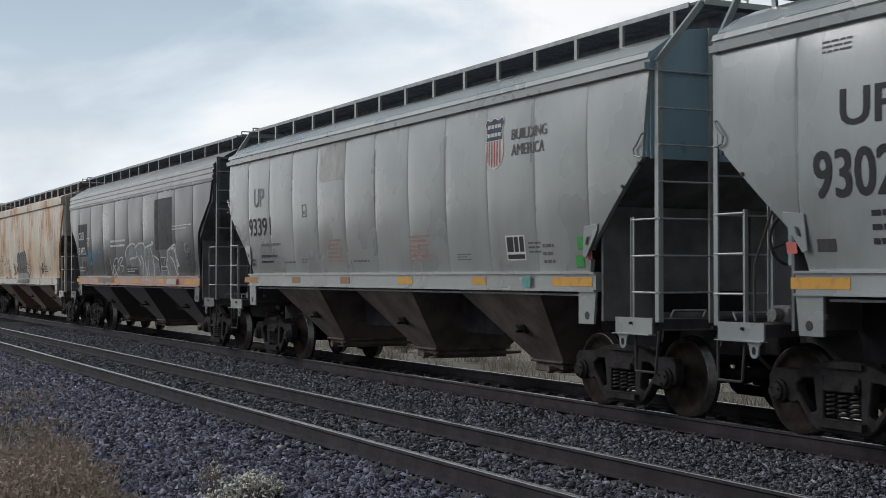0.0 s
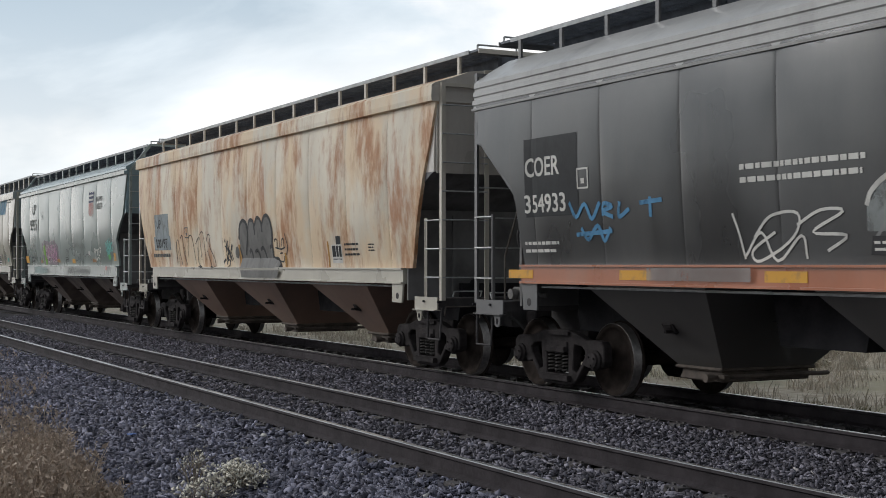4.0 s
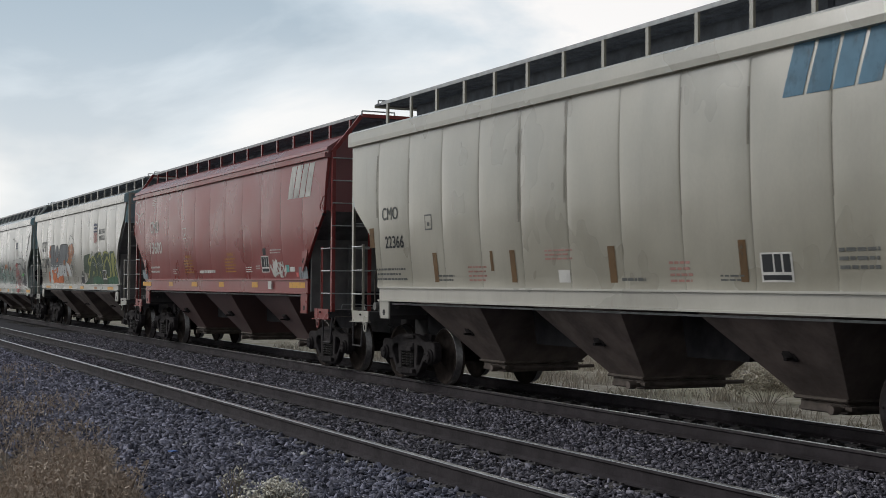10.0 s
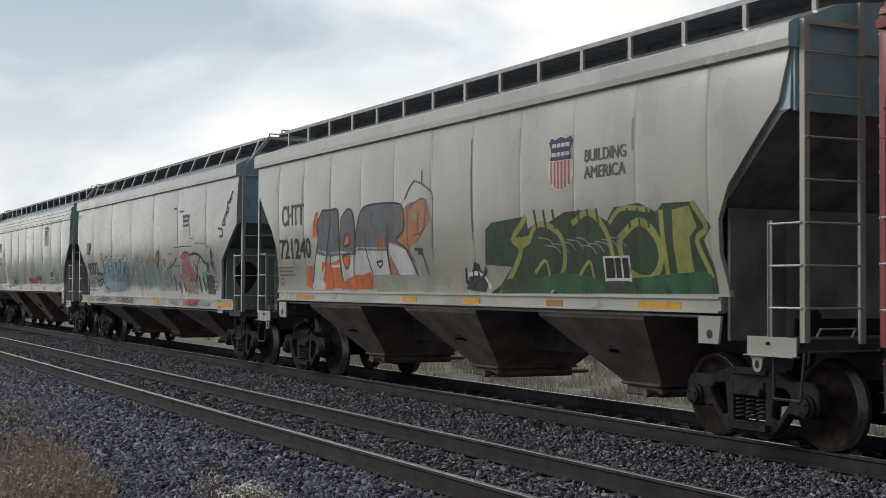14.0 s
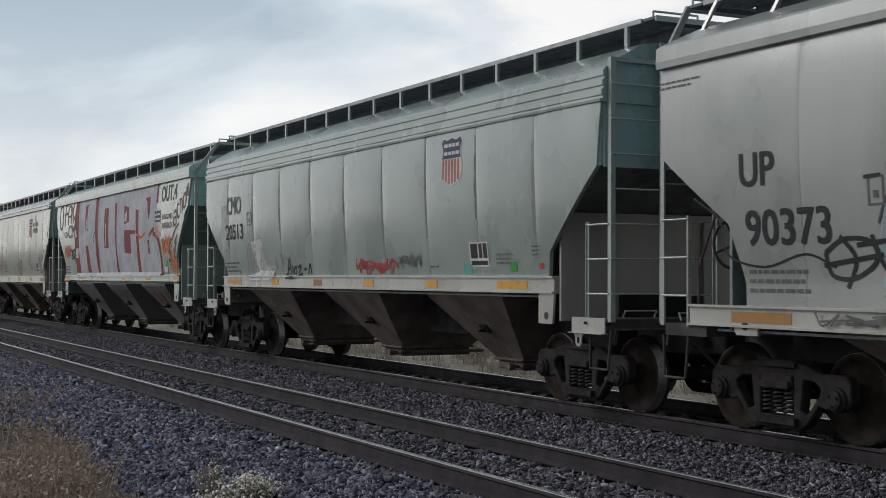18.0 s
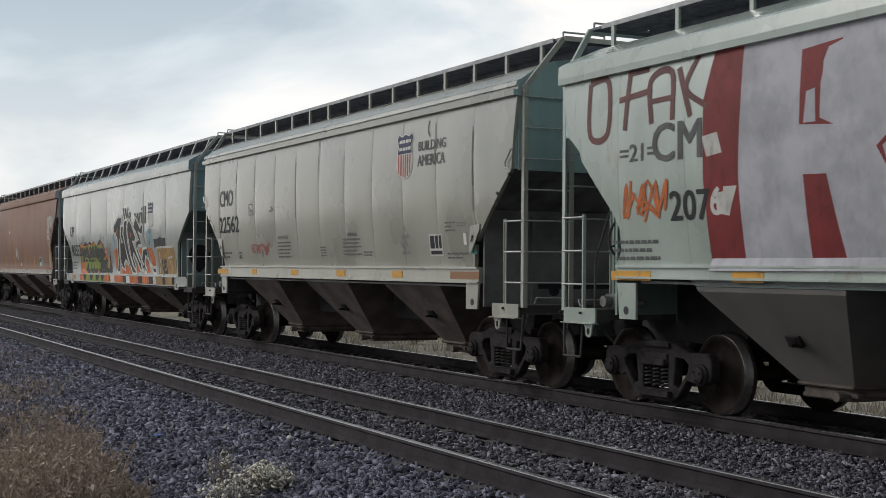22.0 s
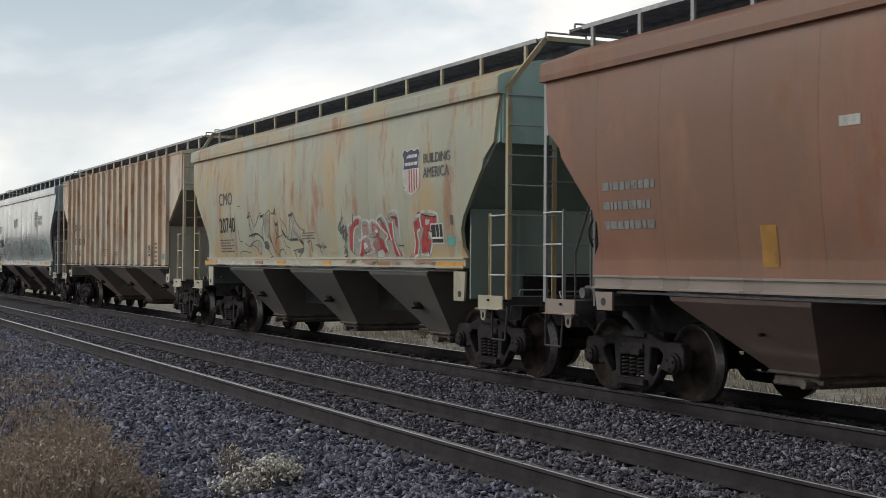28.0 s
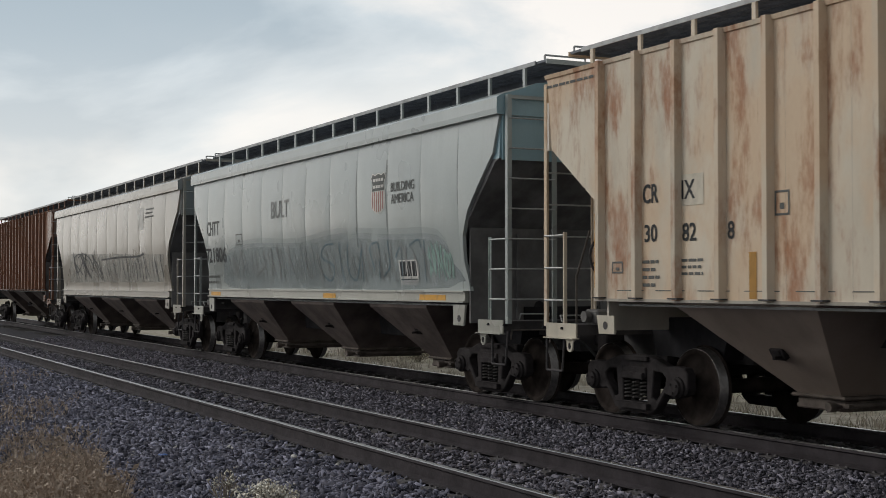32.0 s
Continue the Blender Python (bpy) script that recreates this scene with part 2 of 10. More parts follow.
M_BALLAST2 = island("brown_ballast_stone", (0.060, 0.057, 0.068), (0.36, 0.345, 0.41), 0.85, (0.45, 0.43, 0.42))
# the train's shadow on the ballast is painted in as darker stone
M_SHADED_BALLAST = island("under_train_shade_ballast", (0.042, 0.040, 0.041), (0.105, 0.100, 0.100), 0.8)

# ---- mesh helpers ----
def part(name, bm, material, parent=None, label="", smooth=False):
    me = bpy.data.meshes.new(name)
    bm.to_mesh(me)
    bm.free()
    return mesh_part(name, me, material, parent, label, smooth)


def mesh_part(name, me, material, parent=None, label="", smooth=False, at=None):
    """A mesh object under parent; the mesh may be shared."""
    if not me.materials:
        for m in material if isinstance(material, (list, tuple)) else (material,):
            me.materials.append(m)
        if smooth:
            me.polygons.foreach_set("use_smooth", [True] * len(me.polygons))
    ob = new(name, me)
    ob.parent = parent
    if at is not None:
        ob.matrix_basis = at
    return tagged(ob, label)


def box(bm, x0, x1, y0, y1, z0, z1, mi=0):
    v = [bm.verts.new((x, y, z)) for x in (x0, x1) for y in (y0, y1) for z in (z0, z1)]
    for q in ((0, 1, 3, 2), (4, 6, 7, 5), (0, 4, 5, 1), (2, 3, 7, 6), (0, 2, 6, 4), (1, 5, 7, 3)):
        bm.faces.new([v[i] for i in q]).material_index = mi


def beam(bm, a, b, w, d, up=(0, 1, 0)):
    """A bar from a to b, w wide and d deep along up."""
    a, b, up = Vector(a), Vector(b), Vector(up)
    axis = (b - a).normalized()
    side = axis.cross(up).normalized() * (w / 2)
    up = side.cross(axis).normalized() * (d / 2)
    v = [bm.verts.new(p + s * side + t * up) for p in (a, b) for s, t in ((-1, -1), (1, -1), (1, 1), (-1, 1))]
    for q in ((3, 2, 1, 0), (4, 5, 6, 7), (0, 1, 5, 4), (1, 2, 6, 5), (2, 3, 7, 6), (3, 0, 4, 7)):
        bm.faces.new([v[i] for i in q])


def rod(bm, a, b, r, seg=8, caps=True):
    a, b = Vector(a), Vector(b)
    q = (b - a).to_track_quat("Z", "Y")
    rings = [[bm.verts.new(p + q @ Vector((r * math.cos(2 * math.pi * i / seg), r * math.sin(2 * math.pi * i / seg), 0))) for i in range(seg)] for p in (a, b)]
    for i in range(seg):
        j = (i + 1) % seg
        bm.faces.new((rings[0][i], rings[0][j], rings[1][j], rings[1][i]))
    if caps:
        bm.faces.new(rings[0][::-1])
        bm.faces.new(rings[1])


def tube(bm, pts, r, seg=6):
    for a, b in zip(pts, pts[1:]):
        rod(bm, a, b, r, seg)


def lathe(bm, prof, seg=28, mis=None):
    """Turns (radius, y) points round the y axis."""
    rings = [[bm.verts.new((r * math.cos(2 * math.pi * i / seg), y, r * math.sin(2 * math.pi * i / seg))) for i in range(seg)] for r, y in prof]
    for k, (p, q) in enumerate(zip(rings, rings[1:])):
        for i in range(seg):
            j = (i + 1) % seg
            f = bm.faces.new((p[i], p[j], q[j], q[i]))
            if mis:
                f.material_index = mis[k]
    bm.faces.new(rings[0][::-1])
    bm.faces.new(rings[-1])


def bevelled(bm, width=0.01, seg=1):
    bmesh.ops.bevel(bm, geom=[e for e in bm.edges], offset=width, segments=seg, affect="EDGES", profile=0.5)


def extrude_poly(bm, pts, axis_vec):
    """A closed outline pushed along a vector into a solid."""
    a = [bm.verts.new(p) for p in pts]
    b = [bm.verts.new(Vector(p) + Vector(axis_vec)) for p in pts]
    n = len(pts)
    bm.faces.new(a[::-1])
    bm.faces.new(b)
    for i in range(n):
        j = (i + 1) % n
        bm.faces.new((a[i], a[j], b[j], b[i]))


def from_arrays(name, verts, faces, size):
    """A mesh from numpy arrays; size corners a face."""
    me = bpy.data.meshes.new(name)
    me.vertices.add(len(verts))
    me.vertices.foreach_set("co", np.asarray(verts, np.float32).ravel())
    me.loops.add(faces.size)
    me.loops.foreach_set("vertex_index", faces.astype(np.int32).ravel())
    me.polygons.add(len(faces))
    me.polygons.foreach_set("loop_start", np.arange(0, faces.size, size, dtype=np.int32))
    me.update(calc_edges=True)
    return me


# ---- the ground: one sheet in strips along the track ----
GROUND = [(-2500, -0.75), (-60, -0.7), (-6, -0.62), (1.2, -0.56), (2.6, -0.52), (3.4, -0.42), (4.3, -0.27), (4.75, -0.225),
          (7.65, -0.225), (8.1, -0.29), (8.55, -0.27), (9.0, -0.225), (11.95, -0.225), (12.4, -0.26), (13.6, -0.62), (15, -0.72), (26, -0.7), (60, -0.75), (3000, -2)]


def ground_z(y):
    return float(np.interp(y, [g[0] for g in GROUND], [g[1] for g in GROUND]))


def ground_mat():
    m, n, l, p = nodes("gravel_soil_and_dry_grass")
    co = n.new("ShaderNodeTexCoord").outputs["Object"]
    sep = n.new("ShaderNodeSeparateXYZ")
    l.new(co, sep.inputs[0])
    y = math2(n, l, "ADD", sep.outputs["Y"], math2(n, l, "MULTIPLY", noise_node(n, l, co, 0.9, 5), 1.6))
    big = noise_node(n, l, co, 0.35, 5)
    mid = noise_node(n, l, co, 3.0, 5)
    fine = noise_node(n, l, co, 30.0, 4)
    gravel = mix(n, l, fine, (0.024, 0.024, 0.030), (0.095, 0.093, 0.105))
    soil = mix(n, l, ramp(n, l, mid, 0.35, 0.65), (0.32, 0.285, 0.23), (0.48, 0.43, 0.355))
    soil = mix(n, l, ramp(n, l, big, 0.45, 0.62), soil, (0.34, 0.315, 0.235))
    near_soil = mix(n, l, mid, (0.05, 0.042, 0.034), (0.13, 0.105, 0.08))
    col = mix(n, l, ramp(n, l, y, 13.6, 14.6), gravel, soil)
    col = mix(n, l, ramp(n, l, y, 3.9, 2.9), col, near_soil)
    l.new(col, p.inputs["Base Color"])
    p.inputs["Roughness"].default_value = 0.95
    p.inputs["Specular IOR Level"].default_value = 0.15
    bump(n, l, p, fine, 0.7, 0.03)
    return m


xs = sorted(set([-3000, -800, -300, -120] + list(np.arange(-70, 10, 2.0)) + [30, 120, 500, 3000]))
gv = [(x, y, z + (0.03 * noise.noise((x * 0.4, y * 0.7, 0)) if abs(y) < 30 else 0)) for x in xs for y, z in GROUND]
ny = len(GROUND)
gf = [(i * ny + j, (i + 1) * ny + j, (i + 1) * ny + j + 1, i * ny + j + 1) for i in range(len(xs) - 1) for j in range(ny - 1)]
gm = bpy.data.meshes.new("ground")
gm.from_pydata(gv, [], gf)
tagged(mesh_part("ground", gm, ground_mat(), smooth=True), "ballasted railway formation with dry grassy verges", "ground", kind="structure")


# ---- track: rails, ties, tie plates ----
def rail(y, label):
    bm = bmesh.new()
    outline = [(-0.034, -0.006), (-0.026, 0), (0.026, 0), (0.034, -0.006), (0.037, -0.03), (0.012, -0.045), (0.009, -0.14), (0.075, -0.165), (0.075, -0.18), (-0.075, -0.18), (-0.075, -0.165), (-0.009, -0.14), (-0.012, -0.045), (-0.037, -0.03)]
    extrude_poly(bm, [(-420, y + a, b) for a, b in outline], (560, 0, 0))
    bmesh.ops.recalc_face_normals(bm, faces=bm.faces)
    bm.normal_update()
    for f in bm.faces:
        f.material_index = 1 if f.normal.z > 0.5 and f.calc_center_median().z > -0.02 else 0
    return part("rail", bm, (M_RAIL, M_RAIL_TOP), track_now, label)


bm = bmesh.new()
box(bm, -0.115, 0.115, -1.3, 1.3, -0.34, -0.222)
bevelled(bm, 0.015)
TIE = bpy.data.meshes.new("tie")
bm.to_mesh(TIE)
bm.free()
bm = bmesh.new()
box(bm, -0.10, 0.10, -0.18, 0.18, -0.226, -0.178)
for sx in (-0.06, 0.06):
    for sy in (-0.095, 0.095):
        box(bm, sx - 0.014, sx + 0.014, sy - 0.014, sy + 0.014, -0.178, -0.160)
PLATE = bpy.data.meshes.new("tie_plate")
bm.to_mesh(PLATE)
bm.free()

for cy, title, x_from in ((EMPTY_Y, "empty single track of worn rails on dark wooden ties", -62.0), (TRACK_Y, "track of worn rails under the moving train", -50.0)):
    track_now = tagged(new("railway_track"), title, "track", "parallel tracks", "structure")
    rail(cy - GAUGE / 2, "rail with a polished head")
    rail(cy + GAUGE / 2, "rail with a polished head")
    rnd = random.Random(5)
    n_ties = int((-4 - x_from) / 0.52)
    for i in range(n_ties):
        t_ob = mesh_part("tie", TIE, M_TIE, track_now, at=pose(x_from + i * 0.52 + rnd.uniform(-0.02, 0.02), cy + rnd.uniform(-0.03, 0.03), rnd.uniform(-0.008, 0.002), 0, 0, rnd.uniform(-1, 1)))
        for sy in (-1, 1):
            mesh_part("tie_plate", PLATE, M_PLATE, t_ob, at=pose(0, sy * GAUGE / 2, 0))
    bm = bmesh.new()
    for i in range(70):
        x = x_from + (n_ties + i) * 0.52
        box(bm, x - 0.11, x + 0.11, cy - 1.3, cy + 1.3, -0.34, -0.222)
    for i in range(int(360 / 0.52)):
        x = x_from - (i + 1) * 0.52
        box(bm, x - 0.11, x + 0.11, cy - 1.3, cy + 1.3, -0.34, -0.222)
    tagged(part("distant_ties", bm, M_TIE, track_now), kind="stuff")


# ---- ballast: crushed stones, each a small angular block ----
def stones(name, material, count, x0, x1, y0, y1, size, skew, label, keep=None, seed=1):
    rs = np.random.RandomState(seed)
    u = rs.rand(count)
    x = x1 - (x1 - x0) * u ** skew
    y = rs.uniform(y0, y1, count)
    ok = np.ones(count, bool)
    for ry in (RAIL_NEAR, RAIL_NEAR + GAUGE, RAIL_FAR, RAIL_FAR + GAUGE):
        ok &= np.abs(y - ry) > 0.09
    for cy, xf in ((EMPTY_Y, -62.0), (TRACK_Y, -50.0)):
        on_tie = (np.abs(y - cy) < 1.3) & (np.abs(((x - xf) / 0.52 + 0.5) % 1 - 0.5) * 0.52 < 0.12)
        ok &= ~(on_tie & (rs.rand(count) > (0.55 if name != "ballast_shoulder" else 0.12)))
    if keep is not None:
        ok &= keep(x, y, rs)
    x, y = x[ok], y[ok]
    n = len(x)
    z = np.interp(y, [g[0] for g in GROUND], [g[1] for g in GROUND]) + rs.uniform(-0.014, 0.034, n)
    s = size * rs.uniform(0.55, 1.35, n)
    cube = np.array([(a, b, c) for a in (-1, 1) for b in (-1, 1) for c in (-1, 1)], float)
    v = cube[None] * rs.uniform(0.25, 1.0, (n, 8, 3))
    v *= (np.stack([rs.uniform(1.0, 2.3, n), rs.uniform(0.6, 1.2, n), rs.uniform(0.20, 0.44, n)], 1) * s[:, None] * 0.5)[:, None, :]
    q = rs.normal(size=(n, 4)) * np.array([1.0, 0.26, 0.26, 0.8])
    q /= np.linalg.norm(q, axis=1, keepdims=True)
    a, b, c, d = q.T
    rot = np.stack([1 - 2 * (c * c + d * d), 2 * (b * c - a * d), 2 * (b * d + a * c), 2 * (b * c + a * d), 1 - 2 * (b * b + d * d), 2 * (c * d - a * b), 2 * (b * d - a * c), 2 * (c * d + a * b), 1 - 2 * (b * b + c * c)], 1).reshape(n, 3, 3)
    v = np.einsum("nij,nkj->nki", rot, v) + np.stack([x, y, z], 1)[:, None, :]
    quads = np.array([(0, 1, 3, 2), (4, 6, 7, 5), (0, 4, 5, 1), (2, 3, 7, 6), (0, 2, 6, 4), (1, 5, 7, 3)])
    f = (quads[None] + (np.arange(n) * 8)[:, None, None]).reshape(-1, 4)
    ob = mesh_part(name, from_arrays(name, v.reshape(-1, 3), f, 4), material)
    return tagged(ob, label, "ballast", kind="stuff")


stones("ballast_shoulder", M_BALLAST, 100000, -46, -7, 2.5, 5.4, 0.060, 1.7, "dark blue-grey crushed stone ballast on the shoulder", lambda x, y, rs: rs.rand(len(y)) < np.clip((y - 2.4) / 0.9, 0.25, 1), 1)
stones("track_ballast", M_BALLAST2, 42000, -46, -7, 5.4, 7.8, 0.050, 1.7, "dark crushed stone ballast between worn rails", None, 2)
stones("ballast_between_tracks", M_BALLAST2, 50000, -50, -7, 7.8, 9.75, 0.048, 1.6, "brownish crushed stone ballast between two tracks", None, 3)
stones("ballast_under_train", M_SHADED_BALLAST, 16000, -50, -7, 9.75, 13.4, 0.06, 1.5, "crushed stone ballast beneath the train", None, 4)

# ---- covered hopper cars ----
HALF = 1.61            # half the width over the side sheets
END_GAP = 0.62         # from the pulling face to the corner posts


def side_w(z, flat=False):
    """Half width of the side sheets at the height z."""
    if flat:
        return HALF - 0.07
    u = min(max((z - 1.68) / 2.34, 0), 1)
    return 1.505 + 0.07 * u + 0.30 * u * (1 - u)


# outlines of the sheets' ends: height, inset from the end
CUT_STRAIGHT = [(1.0, 1.36), (1.66, 1.33), (1.97, 1.24), (2.96, 0.10), (4.02, 0.0)]
CUT_LOW = [(1.0, 1.36), (1.58, 1.34), (2.19, 1.14), (2.93, 0.06), (4.02, 0.0)]
CUT_NOTCH = [(1.0, 0.98), (1.58, 0.99), (1.70, 1.02), (2.28, 1.05), (2.6, 0.70), (2.91, 0.27), (3.2, 0.15), (4.1, 0.0)]
CUT_ROUND = [(1.0, 1.0), (1.55, 1.04), (1.99, 1.16), (2.35, 1.14), (2.70, 0.95), (3.02, 0.62), (3.46, 0.18), (4.02, 0.04)]
CUT_HOOK = [(1.0, 1.0), (1.68, 1.10), (1.85, 1.24), (2.10, 1.25), (2.29, 1.14), (2.95, 0.50), (3.08, 0.45), (3.29, 0.16), (4.02, 0.03)]
CUT_STEEP = [(1.0, 1.2), (1.65, 1.2), (2.41, 1.11), (2.61, 1.04), (2.79, 0.84), (2.97, 0.58), (3.3, 0.18), (4.02, 0.0)]
CUT_SLANT = [(1.0, 0.95), (1.62, 0.87), (3.34, 0.16), (4.02, 0.0)]
CUT_POST = [(1.0, 1.36), (2.52, 1.35), (3.37, 0.13), (4.4, 0.0)]


def cut_at(cut, z):
    return float(np.interp(z, [c[0] for c in cut], [c[1] for c in cut]))


def side_panel(x0, x1, end, cut, flat, pillow, side, zs0, ze):
    """One welded side sheet between two seams, pillowed a little, cut to the end's outline, with a flange along the cut."""
    bm = bmesh.new()

    def span(z):
        lim = end - cut_at(cut, z)
        return max(x0, -lim), min(x1, lim)
    open_z = [z for z in np.linspace(zs0, ze, 240) if span(z)[1] - span(z)[0] > 0.004]
    if not open_z:
        return bm
    low = float(open_z[0])
    zs = sorted({round(low + (ze - low) * i / 15, 4) for i in range(16)} | {c[0] for c in cut if low <= c[0] <= ze})
    us = (0.0, 0.012, 0.03, 0.10, 0.24, 0.5, 0.76, 0.90, 0.97, 0.988, 1.0)
    grid, cuts = [], []
    for z in zs:
        a, b = span(z)
        row = []
        for u in us:
            x = a + (b - a) * u
            w = (x - x0) / (x1 - x0)
            swell = 1 - (0.25 * (2 * w - 1) ** 2 + 0.45 * (2 * w - 1) ** 6) - 0.12 * (1 if w < 1e-4 or w > 1 - 1e-4 else 0)
            v = math.sin(math.pi * (z - zs0) / (ze - zs0))
            row.append(bm.verts.new((x, side * (side_w(z, flat) - pillow * (1 - swell) * (0.35 + 0.65 * v)), z)))
        grid.append(row)
        cuts.append((a > x0 + 1e-4 or x0 < -end + 0.01, b < x1 - 1e-4 or x1 > end - 0.01))
    for r, t in zip(grid, grid[1:]):
        for i in range(len(us) - 1):
            q = (r[i], r[i + 1], t[i + 1], t[i])
            bm.faces.new(q if side < 0 else q[::-1])
    for k, at in ((0, 0), (1, -1)):
        for (r, c0), (t, c1) in zip(zip(grid, cuts), list(zip(grid, cuts))[1:]):
            if c0[k] and c1[k]:
                p, q = r[at].co, t[at].co
                back = Vector((0, -side * 0.055, 0))
                bm.faces.new([bm.verts.new(c) for c in (p, q, q + back, p + back)])
    return bm


def build_truck_meshes():
    out = {}
    bm = bmesh.new()                                     # cast side frame with two windows and the spring opening
    right = [(0.0, 0.80), (0.22, 0.80), (0.42, 0.765), (0.66, 0.69), (0.84, 0.70), (1.0, 0.685), (1.06, 0.62), (1.065, 0.44), (1.03, 0.37), (0.975, 0.38), (0.965, 0.53), (0.80, 0.53), (0.79, 0.38), (0.73, 0.345), (0.62, 0.37), (0.45, 0.17), (0.34, 0.105), (0.0, 0.10)]
    outer = right + [(-x, z) for x, z in reversed(right[1:-1])]
    holes = [[(0.25, 0.235), (0.25, 0.64), (-0.25, 0.64), (-0.25, 0.235)]] + [[(sx * 0.36, 0.30), (sx * 0.40, 0.62), (sx * 0.55, 0.61), (sx * 0.64, 0.55), (sx * 0.62, 0.47), (sx * 0.44, 0.27)] for sx in (-1, 1)]
    edges = []
    for loop in [outer] + holes:
        vs = [bm.verts.new((x, 0.065, z)) for x, z in loop]
        edges += [bm.edges.new((vs[i], vs[(i + 1) % len(vs)])) for i in range(len(vs))]
    bmesh.ops.triangle_fill(bm, edges=edges, use_beauty=True)
    got = bmesh.ops.extrude_face_region(bm, geom=list(bm.faces))
    bmesh.ops.translate(bm, vec=(0, -0.13, 0), verts=[v for v in got["geom"] if isinstance(v, bmesh.types.BMVert)])
    bmesh.ops.recalc_face_normals(bm, faces=bm.faces)
    bmesh.ops.bevel(bm, geom=[e for e in bm.edges if len(e.link_faces) == 2 and e.calc_face_angle(0) > 1.0], offset=0.014, segments=1, affect="EDGES")
    box(bm, -0.33, 0.33, -0.13, 0.09, 0.155, 0.225)
    box(bm, -0.30, 0.30, -0.10, 0.06, 0.735, 0.785)
    out["side_frame"] = bm
    bm = bmesh.new()                                     # spring nest
    for k, cx in enumerate((-0.165, 0.0, 0.165)):
        pts = []
        for i in range(61):
            a = 2 * math.pi * i / 10
            pts.append(Vector((cx + 0.062 * math.cos(a), -0.015 + 0.062 * math.sin(a), 0.255 + 0.27 * i / 60)))
        tube(bm, pts, 0.0135, 5)
    out["spring"] = bm
    bm = bmesh.new()                                     # bolster with its ends
    box(bm, -0.24, 0.24, -1.08, 1.08, 0.53, 0.66)
    box(bm, -0.16, 0.16, -0.7, 0.7, 0.60, 0.78)
    box(bm, -0.23, 0.23, -1.12, -1.05, 0.51, 0.59)
    box(bm, -0.23, 0.23, 1.05, 1.12, 0.51, 0.59)
    lath = bmesh.ops.create_cone(bm, cap_ends=True, segments=16, radius1=0.24, radius2=0.22, depth=0.14, matrix=Matrix.Translation((0, 0, 0.84)))
    bevelled(bm, 0.012)
    out["bolster"] = bm
    bm = bmesh.new()                                     # two wheels on an axle; tread is material 1
    for s in (-1, 1):
        prof = [(0.10, 0.60), (0.10, 0.645), (0.34, 0.675), (0.395, 0.665), (0.485, 0.672), (0.487, 0.69), (0.462, 0.705), (0.452, 0.81), (0.445, 0.815), (0.395, 0.815), (0.385, 0.79), (0.30, 0.765), (0.15, 0.80), (0.125, 0.835), (0.085, 0.835), (0.085, 0.96)]
        mis = [0, 0, 0, 0, 0, 0, 1, 1, 0, 0, 0, 0, 0, 0, 0]
        lathe(bm, [(r, s * yy) for r, yy in prof], 36, mis)
    lathe(bm, [(0.085, -0.62), (0.085, 0.62)], 14)
    bmesh.ops.recalc_face_normals(bm, faces=bm.faces)
    out["wheelset"] = bm
    bm = bmesh.new()                                     # roller bearing with its end cap bolts
    lathe(bm, [(0.115, 0.085), (0.125, 0.05), (0.125, -0.06), (0.10, -0.075), (0.095, -0.105), (0.05, -0.115)], 18)
    for i in range(3):
        a = 2 * math.pi * i / 3 + 0.4
        rod(bm, (0.062 * math.cos(a), -0.10, 0.062 * math.sin(a)), (0.062 * math.cos(a), -0.128, 0.062 * math.sin(a)), 0.014, 6)
    bmesh.ops.recalc_face_normals(bm, faces=bm.faces)
    out["bearing"] = bm
    bm = bmesh.new()                                     # brake beam and shoe hangers
    box(bm, -0.05, 0.05, -0.7, 0.7, 0.34, 0.42)
    box(bm, -0.09, 0.03, -0.80, -0.68, 0.28, 0.56)
    box(bm, -0.09, 0.03, 0.68, 0.80, 0.28, 0.56)
    out["brake_beam"] = bm
    made = {}
    for k, bm in out.items():
        bm.normal_update()
        me = bpy.data.meshes.new(k)
        bm.to_mesh(me)
        bm.free()
        made[k] = me
    return made


TRUCK = build_truck_meshes()
WHEELS = {"front": [], "back": []}


def truck(car, x):
    t = mesh_part("truck", TRUCK["bolster"], M_STEEL, car, "dark cast steel two-axle truck", at=pose(x, 0, 0))
    for s, turn in ((-1, 0), (1, 180)):
        mesh_part("side_frame", TRUCK["side_frame"], M_STEEL, t, at=pose(0, s * 1.0, 0, 0, 0, turn))
        mesh_part("spring", TRUCK["spring"], M_SPRING, t, at=pose(0, s * 1.0, 0, 0, 0, turn))
        for ax in (-0.89, 0.89):
            mesh_part("bearing", TRUCK["bearing"], M_STEEL, t, smooth=False, at=pose(ax, s * 1.03, 0.457, 0, 0, turn))
    for ax, key in ((0.89, "front"), (-0.89, "back")):
        w = mesh_part("wheelset", TRUCK["wheelset"], (M_WHEEL, M_TREAD), t, "two worn steel wheels on an axle", smooth=True, at=pose(ax, 0, 0.457))
        WHEELS[key].append(w)
        mesh_part("brake_beam", TRUCK["brake_beam"], M_STEEL, t, at=pose(ax - math.copysign(0.5, ax), 0, 0, 0, 0, 0 if ax > 0 else 180))
    return t


MESHES = {}


def shared(key, build):
    """One mesh for all alike pieces."""
    if key not in MESHES:
        bm = bmesh.new()
        build(bm)
        bm.normal_update()
        me = bpy.data.meshes.new(key[0] if isinstance(key, tuple) else key)
        bm.to_mesh(me)
        bm.free()
        MESHES[key] = me
    return MESHES[key]


